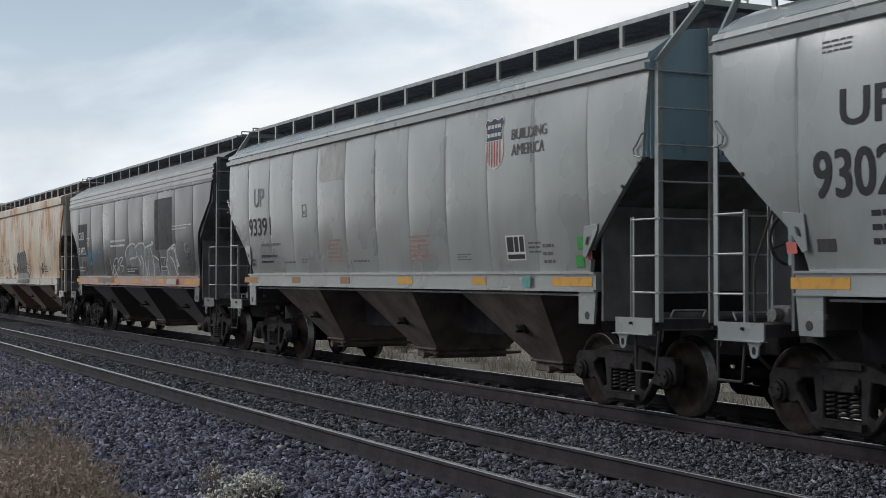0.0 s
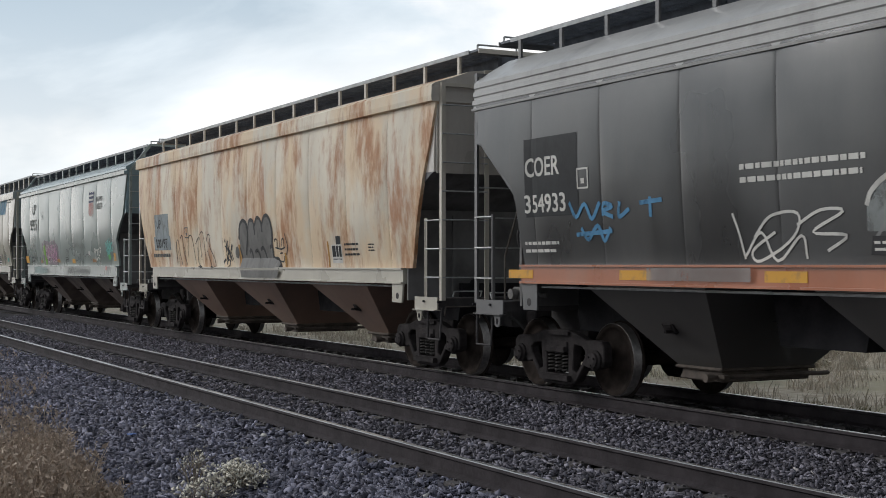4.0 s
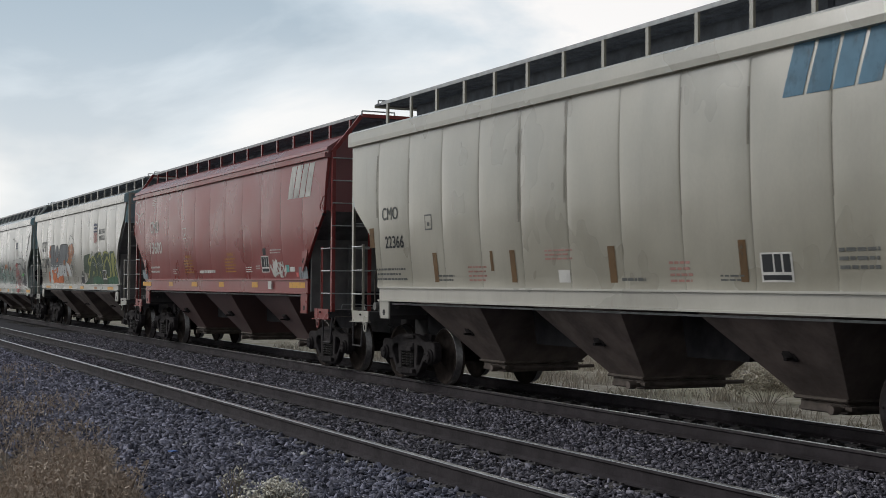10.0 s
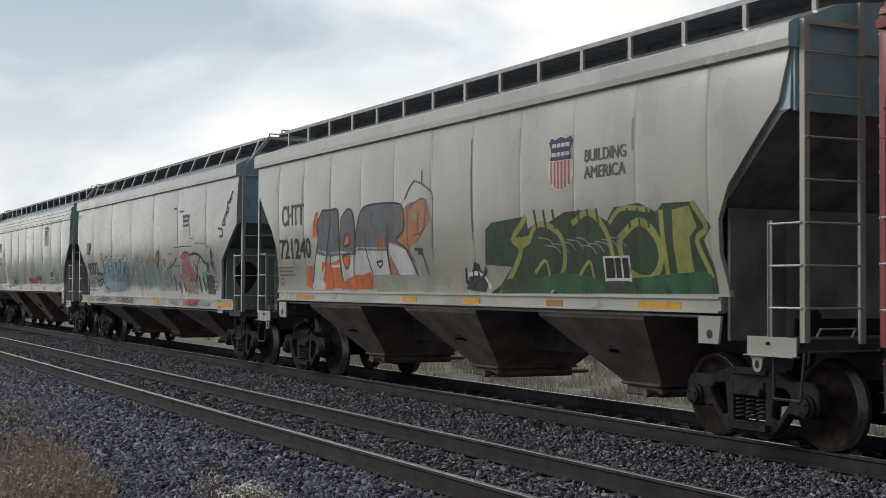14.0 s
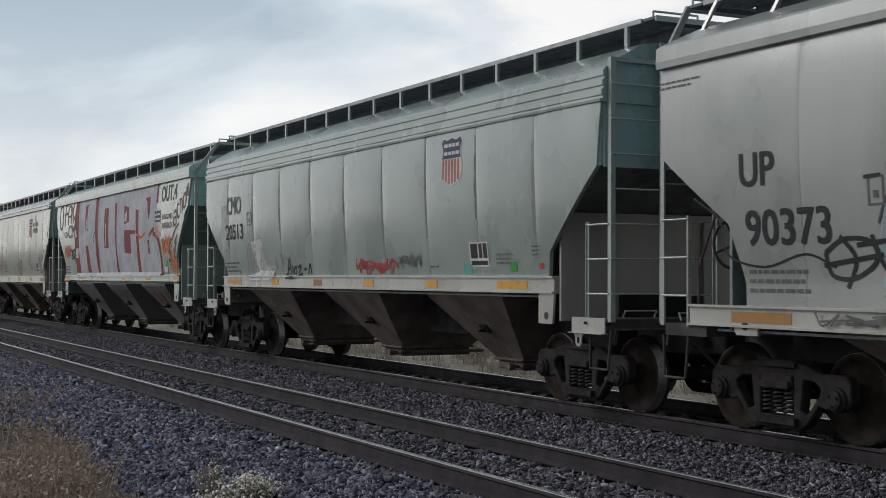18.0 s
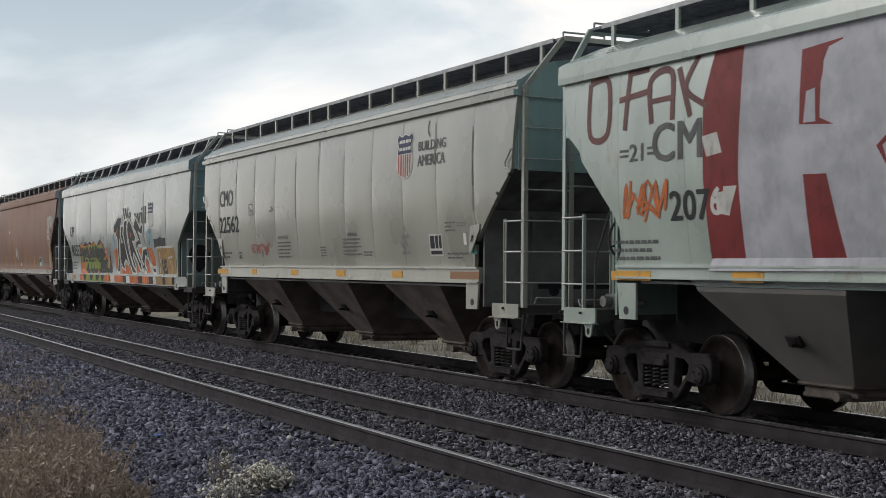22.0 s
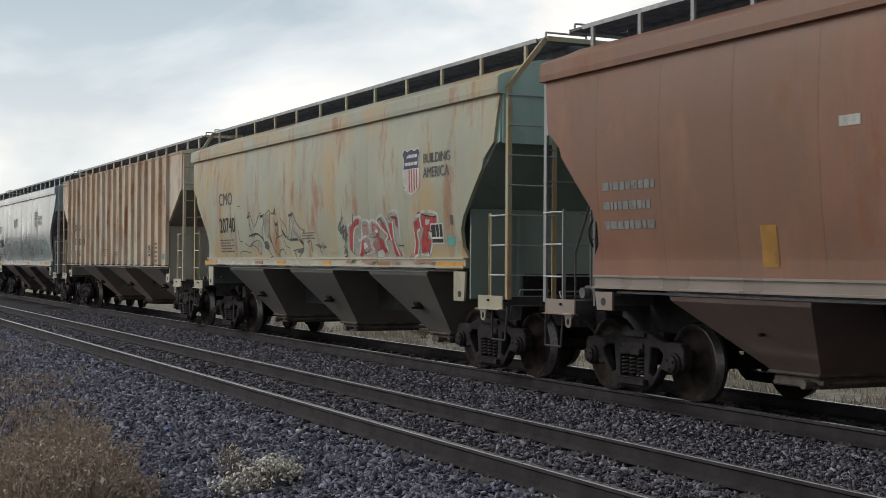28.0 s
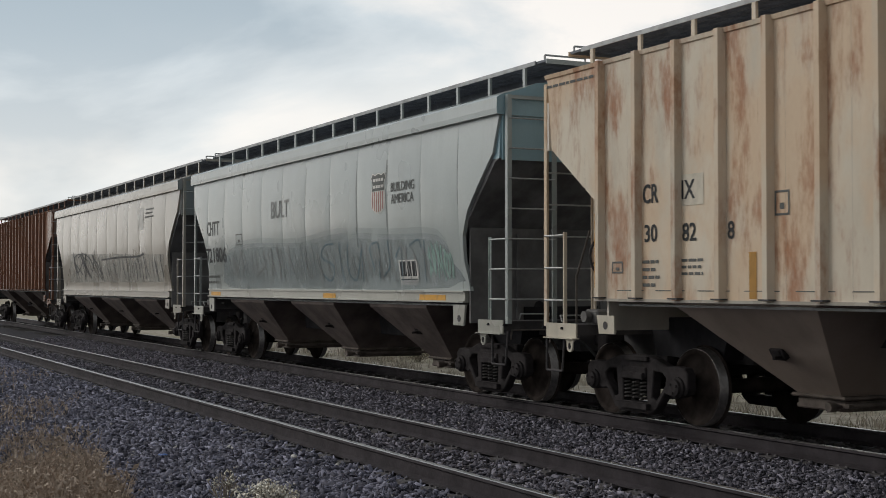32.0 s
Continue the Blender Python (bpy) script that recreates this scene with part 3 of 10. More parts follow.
def material_copy(me, key, mat):
    """The same shape in another paint."""
    k = (me.name, key)
    if k not in MESHES:
        c = me.copy()
        c.materials.clear()
        c.materials.append(mat)
        MESHES[k] = c
    return MESHES[k]


def corner_ladder(car, s, sy, corner, end, zb, trim, brace):
    """The corner post, the short ladder on the side and the tall ladder on the end that share it."""
    x, y, xi, yi = s * corner, sy * 1.52, s * (corner - 0.46), sy * 0.78
    top = 4.03 if brace else 4.24
    bm = bmesh.new()
    box(bm, x - 0.034, x + 0.034, y - 0.006, y + 0.006, 1.12, top)
    box(bm, x + s * 0.022, x + s * 0.034, min(y - sy * 0.006, y - sy * 0.06), max(y - sy * 0.006, y - sy * 0.06), 1.12, top)
    if brace:
        beam(bm, (x, y, top - 0.01), (s * (end + 0.24), sy * 1.03, zb), 0.07, 0.045, (1, 0, 0))
    else:
        box(bm, x - 0.02, x + 0.02, min(y, yi), max(y, yi), top - 0.05, top)
    post = part("corner_post", bm, trim, car)
    bm = bmesh.new()
    box(bm, xi - 0.022, xi + 0.022, y - 0.006, y + 0.006, 1.12, 2.31)
    box(bm, xi - s * 0.022 - 0.005, xi - s * 0.022 + 0.005, y - 0.022, y + 0.022, 1.121, 2.309)
    part("ladder_stile", bm, trim, post)
    bm = bmesh.new()
    box(bm, x - 0.03, x + 0.03, yi - 0.012, yi + 0.012, 1.1, 4.46)
    box(bm, x + s * 0.024 - 0.006, x + s * 0.024 + 0.006, yi - 0.035, yi + 0.035, 1.101, 4.459)
    part("ladder_stile", bm, trim, post)
    me = shared("rung_side", lambda b: rod(b, (0, 0, 0), (0.46, 0, 0), 0.012, 6))
    for k in range(3):
        mesh_part("rung", me, M_GALV, post, at=pose(min(x, xi), y + sy * 0.016, 1.45 + 0.412 * k))
    me = shared("rung_end", lambda b: rod(b, (0, 0, 0), (0, 0.74, 0), 0.012, 6))
    for k in range(7):
        mesh_part("rung", me, M_GALV, post, at=pose(x + s * 0.04, min(y, yi), 1.45 + 0.412 * k))


def hopper_car(L, paint_mat, label, trim=None, end_mat=None, sill_mat=None, panels=12, cut=CUT_STRAIGHT, style="round", roof="ribbed", bays=3, posts=15,
               rail_style="flat", hop_mat=None, pillow=0.024, reflect=(), roof_mat=None, board_mat=None, hang=None, sill=1.68, eave=4.02, sill_h=0.235, plate_mat=None, slope_mat=None, rib_mat=None, web_mat=None, big_hole=False, pads=False, sill_ext=0.0, board_z=4.70, brace=False, slope=(2.95, 2.46, 1.66)):
    car = tagged(new("hopper_car"), label, "freight car", "covered hopper cars of the train")
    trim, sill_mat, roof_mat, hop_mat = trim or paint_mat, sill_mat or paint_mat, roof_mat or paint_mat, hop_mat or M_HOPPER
    end_mat, board_mat = end_mat or paint_mat, board_mat or M_BOARD
    plate_mat = plate_mat or sill_mat
    h = L / 2
    corner = h - 0.52                      # corner posts
    end = h - 0.58                            # end of the side sheets and the roof
    flat = style == "ribbed"
    # body: the tank behind the side sheets, with slope sheets at both ends
    bm = bmesh.new()
    rows = [(sill - (0.01 if flat else 0.22), h - 3.15), (1.68, h - 2.85), (slope[1], h - slope[2] - 0.03), (slope[0] - 0.02, h - 0.75), (slope[0] + 0.02, h - 0.64), (slope[0] + 0.3, h - 0.64), (eave, h - 0.64)]
    rings = [[bm.verts.new((sx * xe, sy * (side_w(max(z, 1.68), flat) - 0.045), z)) for sx, sy in ((-1, -1), (1, -1), (1, 1), (-1, 1))] for z, xe in rows]
    for a, b in zip(rings, rings[1:]):
        for i in range(4):
            j = (i + 1) % 4
            bm.faces.new((a[i], a[j], b[j], b[i]))
    bm.faces.new(rings[0][::-1])
    bm.faces.new(rings[-1])
    # sloping faces take the darker tone that holds their shade, upper faces the end paint
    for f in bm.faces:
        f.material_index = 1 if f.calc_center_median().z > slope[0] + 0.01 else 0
    part("body", bm, (slope_mat or M_SLOPE, end_mat), car, "tank with sloping end sheets darkened for shade")
    # side sheets
    for side in (-1, 1):
        n = panels if side < 0 else 1
        for i in range(n):
            x0, x1 = -end + 2 * end * i / n + (0.0015 if i else 0), -end + 2 * end * (i + 1) / n - (0.0015 if i < n - 1 else 0)
            bm = side_panel(x0, x1, end, cut, flat, pillow if side < 0 else 0.0, side, sill, eave)
            if len(bm.faces):
                part("side_panel", bm, paint_mat, car, smooth=True)
            else:
                bm.free()
        if style == "ribbed":
            n_r = panels
            lo = end - 1.30
            for i in range(n_r + 1):
                x = -lo + 2 * lo * i / n_r
                me = shared(("rib", label), lambda b: extrude_poly(b, [(-0.065, 0.0, 1.47), (-0.036, -0.085, 1.47), (0.036, -0.085, 1.47), (0.065, 0.0, 1.47)], (0, 0, 2.87)))
                if side < 0:
                    foot = shared("post_foot", lambda b: box(b, -0.085, 0.085, -0.10, 0.0, 0.0, 0.016))
                    mesh_part("post_foot", foot, M_UNDER, car, at=pose(x, -(HALF - 0.075), sill + 0.004))
                mesh_part("side_post", me, rib_mat or paint_mat, car, at=pose(x, side * (HALF - 0.075), 0, 0, 0, 0 if side < 0 else 180))
    # roof
    bm = bmesh.new()
    prof = [(-1.50, eave - 0.09), (-1.645, eave - 0.075), (-1.65, eave)]
    if roof == "ribbed":
        prof += [(-1.58, eave + 0.006), (-1.58, eave + 0.045), (-1.615, eave + 0.052), (-1.59, eave + 0.115), (-1.54, eave + 0.14), (-1.30, 4.325)]
    elif roof == "stepped":
        for k in range(3):
            o, b_ = 0.012 * k, eave - 0.06 + 0.115 * k
            prof += [(-1.588 + o, b_ + 0.006), (-1.588 + o, b_ + 0.035), (-1.606 + o, b_ + 0.05), (-1.604 + o, b_ + 0.112)]
        prof += [(-1.54, eave + 0.32), (-1.30, 4.28)]
    elif roof == "low":
        prof = [(-1.50, eave - 0.06), (-1.56, eave - 0.05), (-1.57, eave), (-1.30, eave + 0.05)]
    else:
        prof += [(-1.642, eave + 0.15), (-1.58, eave + 0.19), (-1.30, max(4.32, eave + 0.27))]
    prof += [(-1.03, max(4.435, eave + 0.09)), (-0.6, 4.49), (-0.36, 4.52)]
    if roof == "stepped":
        prof[0], prof[1], prof[2] = (-1.50, eave - 0.10), (-1.62, eave - 0.09), (-1.625, eave - 0.06)
    prof += [(-y, z) for y, z in reversed(prof)]
    extrude_poly(bm, [(-end - 0.01, y, z) for y, z in prof], (2 * end + 0.02, 0, 0))
    bmesh.ops.recalc_face_normals(bm, faces=bm.faces)
    for f in bm.faces:
        f.material_index = 1 if abs(f.normal.x) > 0.9 else 0
    part("roof", bm, (roof_mat, end_mat), car)
    # loading hatches along the middle
    nh = 4
    for i in range(nh):
        bm = bmesh.new()
        x0 = -end + 0.15 + (2 * end - 0.3) * i / nh
        box(bm, x0, x0 + (2 * end - 0.3) / nh - 0.03, -0.42, 0.42, 4.48, board_z + 0.09)
        bevelled(bm, 0.04)
        part("hatch_cover", bm, board_mat, car)
    # running boards on brackets
    zb = board_z
    for side in (-1, 1):
        bm = bmesh.new()
        y0, y1 = sorted((side * 1.03, side * 0.44))
        nb = int((2 * end - 0.03) / 0.055)
        for k in range(nb):
            xk = -end + 0.05 + (2 * end - 0.03) * k / nb
            box(bm, xk, xk + 0.014, y0, y1, zb, zb + 0.032)
        for yk in (0.44, 0.64, 0.84):
            box(bm, -end + 0.05, end + 0.02, side * yk - 0.006, side * yk + 0.006, zb - 0.006, zb + 0.026)
        deck = part("running_board", bm, board_mat, car, "galvanised steel grating walkway along the roof")
        bm = bmesh.new()
        box(bm, -end + 0.05, end + 0.02, side * 1.042 - 0.008, side * 1.042 + 0.008, zb - 0.016, zb + 0.04)
        part("board_edge", bm, M_EDGE, deck)
    for i in range(posts):
        x = -end + 0.30 + (2 * end - 0.6) * i / (posts - 1)
        lean = 0.16 if rail_style == "leaning" else 0.0
        for side in (-1, 1):
            def post_mesh(b):
                beam(b, (-lean, -1.03 - lean * 0.7, 4.34), (0, -1.03, zb + 0.02), 0.045 if lean else 0.065, 0.035)
            me = shared(("board_bracket", lean, zb), post_mesh)
            mesh_part("board_bracket", material_copy(me, trim.name, trim), trim, car, at=pose(x, 0, 0, 0, 0, 0) if side < 0 else pose(x, 0, 0, 0, 0, 180))
    for s in (-1, 1):                         # crossover boards and grab rails at both ends
        bm = bmesh.new()
        box(bm, s * (end - 0.02) - 0.02, s * (end - 0.02) + 0.28 * s + 0.02, -1.03, 1.03, zb - 0.002, zb + 0.03)
        walk_ob = part("end_walkway", bm, board_mat, car)
        bm = bmesh.new()
        box(bm, s * (end + 0.28), s * (end + 0.30), -1.03, 1.03, zb - 0.03, zb + 0.035)
        part("fascia", bm, trim, walk_ob)
        bm = bmesh.new()
        xr = s * (end + 0.20)
        tube(bm, [(xr, -1.0, zb), (xr, -1.0, zb + 0.10), (xr, -0.35, zb + 0.10), (xr, -0.35, zb)], 0.014)
        part("grab_rail", bm, M_GALV, car)
        bm = bmesh.new()
        tube(bm, [(xr, 1.0, zb), (xr, 1.0, zb + 0.10), (xr, 0.35, zb + 0.10), (xr, 0.35, zb)], 0.014)
        part("grab_rail", bm, M_GALV, car)
        # end sheet
        bm = bmesh.new()
        xe = s * (h - 0.63)
        extrude_poly(bm, [(xe, -1.54, slope[0]), (xe, 1.54, slope[0]), (xe, 1.54, 3.98), (xe, 1.0, 4.40), (xe, -1.0, 4.40), (xe, -1.54, 3.98)], (s * 0.03, 0, 0))
        bmesh.ops.recalc_face_normals(bm, faces=bm.faces)
        part("end_sheet", bm, end_mat, car)
        bm = bmesh.new()                      # small print on the end sheet
        for k in range(3):
            zc = 4.17 - 0.085 * k
            box(bm, xe + s * 0.032 - 0.002, xe + s * 0.032 + 0.002, -1.02 + 0.05 * (k == 2), -0.60 - 0.04 * (k == 0), zc, zc + 0.045)
        part("small_print", bm, M_BOARD, car)
        # ladders: one on the side at each corner and a tall one on the end; the corner post bends in to the walkway
        for sy in (-1, 1):
            corner_ladder(car, s, sy, corner, end, zb, trim, brace)
        # platform, draft gear and coupler
        bm = bmesh.new()
        x0, x1 = sorted((s * (h - 1.30), s * (h - 0.58)))
        box(bm, x0, x1, -1.525, 1.525, 1.02, 1.15)
        part("end_platform", bm, M_UNDER, car)
        for sy in (-1, 1):
            bm = bmesh.new()
            y0, y1 = sorted((sy * 1.53, sy * 1.55))
            bx = x0 + 0.15 if s > 0 else x1 - 0.15
            outline = [(x0, 1.165), (x1, 1.165), (x1, 0.985), (bx + 0.13, 0.985), (bx + 0.075, 0.93), (bx + 0.06, 0.84), (bx + 0.025, 0.81), (bx - 0.025, 0.81), (bx - 0.06, 0.84), (bx - 0.075, 0.93), (bx - 0.13, 0.985), (x0, 0.985)]
            extrude_poly(bm, [(a, y0, b) for a, b in outline], (0, y1 - y0, 0))
            box(bm, x0, x1, min(sy * 1.50, sy * 1.60), max(sy * 1.50, sy * 1.60), 0.972, 0.984)
            bmesh.ops.recalc_face_normals(bm, faces=bm.faces)
            if big_hole:
                bm.free()
                continue
            plate = part("end_sill_plate", bm, plate_mat, car)
            me = shared(("lug_hole", sy), lambda b: extrude_poly(b, [(0.03 * math.cos(a), 0, 0.042 * math.sin(a)) for a in [2 * math.pi * k / 12 for k in range(12)]], (0, sy * 0.003, 0)))
            mesh_part("lug_hole", me, M_DEEP, plate, at=pose(bx, sy * 1.551, 0.885))
            me = shared("sill_bolt", lambda b: rod(b, (0, -0.03, 0), (0, 0.03, 0), 0.018, 6))
            for xb_ in (s * corner, s * (corner - 0.46)):
                mesh_part("sill_bolt", me, M_DEEP, plate, at=pose(xb_, sy * 1.545, 1.10))
        bm = bmesh.new()
        x0, x1 = sorted((s * (h - 3.2), s * (h - 0.55)))
        box(bm, x0, x1, -0.33, 0.33, 0.72, 1.10)
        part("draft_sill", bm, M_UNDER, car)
        bm = bmesh.new()
        x0, x1 = sorted((s * (h - 0.60), s * (h - 0.16)))
        box(bm, x0, x1, -0.09, 0.09, 0.80, 0.97)
        x0, x1 = sorted((s * (h - 0.22), s * (h + 0.03)))
        box(bm, x0, x1, -0.17 * s - 0.10, -0.17 * s + 0.24, 0.74, 1.03)
        bevelled(bm, 0.02)
        part("coupler", bm, M_STEEL, car)
        bm = bmesh.new()                      # uncoupling lever along the end sill
        xl = s * (h - 0.52)
        tube(bm, [(xl, -1.46, 0.90), (xl, -1.44, 1.03), (xl, -0.42, 1.03), (xl + s * 0.05, -0.24, 1.08), (s * (h - 0.2), -0.16, 1.04)], 0.012, 6)
        part("uncoupling_lever", bm, M_LEVER, car)
        bm = bmesh.new()                      # brake hose drooping to the next car
        tube(bm, [(s * (h - 0.56), -0.36, 0.86), (s * (h - 0.40), -0.34, 0.83), (s * (h - 0.24), -0.26, 0.66), (s * (h - 0.08), -0.14, 0.50), (s * (h - 0.002), -0.05, 0.46)], 0.024, 7)
        part("brake_hose", bm, M_RUBBER, car)
        bm = bmesh.new()                      # handhold on the end sill
        tube(bm, [(s * (h - 0.57), -1.30, 1.17), (s * (h - 0.52), -1.30, 1.25), (s * (h - 0.52), -0.85, 1.25), (s * (h - 0.57), -0.85, 1.17)], 0.011, 6)
        part("handhold", bm, M_GALV, car)
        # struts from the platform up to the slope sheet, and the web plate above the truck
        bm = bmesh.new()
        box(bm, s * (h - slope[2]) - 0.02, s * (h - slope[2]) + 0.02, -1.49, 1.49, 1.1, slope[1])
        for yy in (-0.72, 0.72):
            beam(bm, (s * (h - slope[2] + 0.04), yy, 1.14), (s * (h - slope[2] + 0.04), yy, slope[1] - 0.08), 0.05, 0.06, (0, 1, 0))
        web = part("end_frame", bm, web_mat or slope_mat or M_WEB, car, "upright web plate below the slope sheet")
        me = shared("web_hole", lambda b: extrude_poly(b, [(0, 0.085 * math.cos(a), 0.085 * math.sin(a)) for a in [2 * math.pi * k / 14 for k in range(14)]], (0.008, 0, 0)))
        mesh_part("web_hole", me, M_DEEP, web, at=pose(s * (h - slope[2] + 0.02) + (0.004 if s > 0 else -0.012), -0.36, 1.33))
        if big_hole:
            me = shared("relief_hole", lambda b: extrude_poly(b, [(0, (0.27 if z > 0 else 0.27 - 0.12 * -z) * y, 0.27 * z * (1.0 if z > 0 else 1.5)) for y, z in [(math.cos(2 * math.pi * k / 20), math.sin(2 * math.pi * k / 20)) for k in range(20)]], (0.008, 0, 0)))
            mesh_part("relief_hole", me, M_DEEP, web, at=pose(s * (h - slope[2] + 0.02) + (0.005 if s > 0 else -0.013), -1.05, 1.90))
        # bolster bracket below the sill and stirrup steps
        for sy in (-1, 1):
            bm = bmesh.new()
            xa, xb = sorted((s * (h - 1.74), s * (h - 2.12)))
            out_ = sy * 1.53
            extrude_poly(bm, [(xa, out_, sill - 0.2), (xb, out_, sill - 0.2), (xb - (0.05 if s > 0 else -0.0), out_, 1.06), (xa + (0.05 if s < 0 else 0.0), out_, 1.06)], (0, -sy * 0.03, 0))
            bmesh.ops.recalc_face_normals(bm, faces=bm.faces)
            pad = part("jacking_bracket", bm, plate_mat, car)
            bm = bmesh.new()
            cx = (xa + xb) / 2
            rod(bm, (cx, out_, 1.16), (cx, out_ + sy * 0.004, 1.16), 0.05, 10)
            part("bracket_hole", bm, M_UNDER, pad)
            bm = bmesh.new()
            xs0 = s * corner
            xs1 = s * (corner - 0.44)
            tube(bm, [(xs0, sy * 1.5, 1.02), (xs0 - s * 0.03, sy * 1.52, 0.56), (xs1 + s * 0.03, sy * 1.52, 0.56), (xs1, sy * 1.5, 1.02)], 0.016, 6)
            part("step", bm, M_UNDER if hang is None else hang, car)
    if pads:                                  # stamped corner pads and pull loops at the ends of the side sheets
        for s in (-1, 1):
            bm = bmesh.new()
            extrude_poly(bm, [(s * (end - a), -1.562 - 0.03 * (z - 1.86), z) for a, z in ((1.34, 2.23), (1.03, 2.26), (1.05, 2.17), (1.31, 1.85), (1.38, 1.87))], (0, -0.014, 0))
            bmesh.ops.recalc_face_normals(bm, faces=bm.faces)
            bmesh.ops.bevel(bm, geom=list(bm.edges), offset=0.006, segments=1, affect="EDGES")
            pad = part("corner_pad", bm, paint_mat, car)
            bm = bmesh.new()
            extrude_poly(bm, [(s * (end - a), -1.592, z) for a, z in ((1.26, 2.10), (1.22, 2.11), (1.26, 2.02), (1.30, 2.01))], (0, -0.004, 0))
            part("pad_slot", bm, M_UNDER, pad)
            bm = bmesh.new()
            tube(bm, [(s * (end - a), -y, z) for a, y, z in ((0.06, 1.60, 3.24), (0.07, 1.64, 3.22), (0.14, 1.645, 3.13), (0.22, 1.645, 3.06), (0.20, 1.645, 2.99), (0.10, 1.645, 2.965), (0.04, 1.645, 2.97), (0.04, 1.60, 2.97))], 0.011, 6)
            part("pull_loop", bm, paint_mat, car)
            bm = bmesh.new()
            for a, z in ((0.48, 2.66), (0.16, 2.90)):
                rod(bm, (s * (end - a), -1.55, z), (s * (end - a), -1.625, z), 0.022, 8)
            part("side_bolt", bm, M_UNDER, car)
    # hand brake wheel with its housing at the brake end
    bm = bmesh.new()
    ring = [Vector((-h + 0.74, -0.72 + 0.27 * math.cos(a), 2.02 + 0.27 * math.sin(a))) for a in [2 * math.pi * i / 20 for i in range(21)]]
    tube(bm, ring, 0.018, 6)
    for i in range(4):
        a = math.pi * i / 2 + 0.4
        rod(bm, (-h + 0.80, -0.72, 2.02), (-h + 0.74, -0.72 + 0.26 * math.cos(a), 2.02 + 0.26 * math.sin(a)), 0.014, 6)
    rod(bm, (-h + 1.0, -0.72, 2.02), (-h + 0.74, -0.72, 2.02), 0.045, 10)
    wheel = part("brake_wheel", bm, M_UNDER, car, "steel hand brake wheel")
    bm = bmesh.new()
    box(bm, -h + 0.84, -h + 1.0, -0.86, -0.58, 1.72, 2.20)
    bevelled(bm, 0.03)
    part("gear_housing", bm, end_mat, wheel)
    bm = bmesh.new()
    for k in range(9):
        box(bm, -h + 0.89, -h + 0.92, -0.73 - 0.012 * (k % 2), -0.71 + 0.012 * (k % 2), 1.16 + 0.062 * k, 1.21 + 0.062 * k)
    part("chain", bm, M_UNDER, wheel)
    bm = bmesh.new()                          # control valve with its pipes on the platform
    box(bm, -h + 1.12, -h + 1.42, -1.32, -1.06, 1.15, 1.34)
    bevelled(bm, 0.03)
    rod(bm, (-h + 1.27, -1.34, 1.25), (-h + 1.27, -1.42, 1.25), 0.07, 10)
    rod(bm, (-h + 1.42, -1.2, 1.24), (-h + 1.85, -1.2, 1.24), 0.03, 8)
    valve = part("control_valve", bm, M_VALVE, car, "grey cast brake control valve")
    bm = bmesh.new()
    tube(bm, [(-h + 0.72, -1.18, 1.16), (-h + 0.72, -1.18, 1.75), (-h + 0.95, -1.12, 2.35)], 0.014, 6)
    part("retainer_pipe", bm, M_LEVER, valve)
    # side sill with its top flange
    sl = h - 1.74 + sill_ext
    lo_ = sill - sill_h
    for side in (-1, 1):
        bm = bmesh.new()
        y = side * 1.53
        ring = [(y - side * 0.09, lo_), (y + side * 0.035, lo_), (y + side * 0.035, lo_ + 0.025), (y, lo_ + 0.026), (y, sill - 0.024), (y + side * 0.035, sill - 0.022), (y + side * 0.035, sill + 0.003), (y - side * 0.09, sill + 0.003)]
        extrude_poly(bm, [(-sl, a, b) for a, b in ring], (2 * sl, 0, 0))
        bmesh.ops.recalc_face_normals(bm, faces=bm.faces)
        part("side_sill", bm, sill_mat, car)
        bm = bmesh.new()
        rod(bm, (-sl + 0.4, side * 1.46, lo_ - 0.04), (sl - 0.4, side * 1.46, lo_ - 0.04), 0.016, 6)
        part("brake_pipe", bm, M_GALV, car) if side < 0 else bm.free()
    for i, (x, w) in enumerate(reflect):
        w = round(min(w, 0.9), 1)
        me = shared(("reflector", w), lambda b: box(b, -w / 2, w / 2, -0.004, 0.0, -0.055, 0.055))
        mesh_part("reflector", me, M_YELLOW, car, "yellow reflective strip", at=pose(x, -1.5315, sill - 0.115))
    # hopper bays with outlet gates
    bl = (2 * h - 4.7) / bays
    span = bl * bays
    for i in range(bays):
        cx = -span / 2 + bl * (i + 0.5)
        bm = bmesh.new()
        z_top = sill - (0.012 if flat else 0.225)
        gd = 0.44 if flat else 0.70          # half depth of the outlet
        top, mid, low = (bl * 0.29, 1.47, z_top), (bl * 0.285, 1.455, z_top - 0.05), (0.33 if flat else 0.40, gd - 0.04, 0.47)
        rings = [[bm.verts.new((cx + sx * a, sy * b, z)) for sx, sy in ((-1, -1), (1, -1), (1, 1), (-1, 1))] for a, b, z in (low, mid, top)]
        for a, b in zip(rings, rings[1:]):
            for k in range(4):
                j = (k + 1) % 4
                bm.faces.new((a[k], a[j], b[j], b[k]))
        bm.faces.new(rings[0][::-1])
        bm.faces.new(rings[-1])
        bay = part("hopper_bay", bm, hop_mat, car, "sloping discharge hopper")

        def gate(b):
            box(b, -0.42, 0.42, -gd, gd, 0.435, 0.475)
            box(b, -0.37, 0.37, -gd + 0.06, gd - 0.06, 0.31, 0.435)
            bevelled(b, 0.015)
            rod(b, (0.44, -gd - 0.16, 0.38), (0.44, gd + 0.16, 0.38), 0.025, 8)
            box(b, 0.20, 0.56, -gd - 0.07, -gd, 0.37, 0.41)
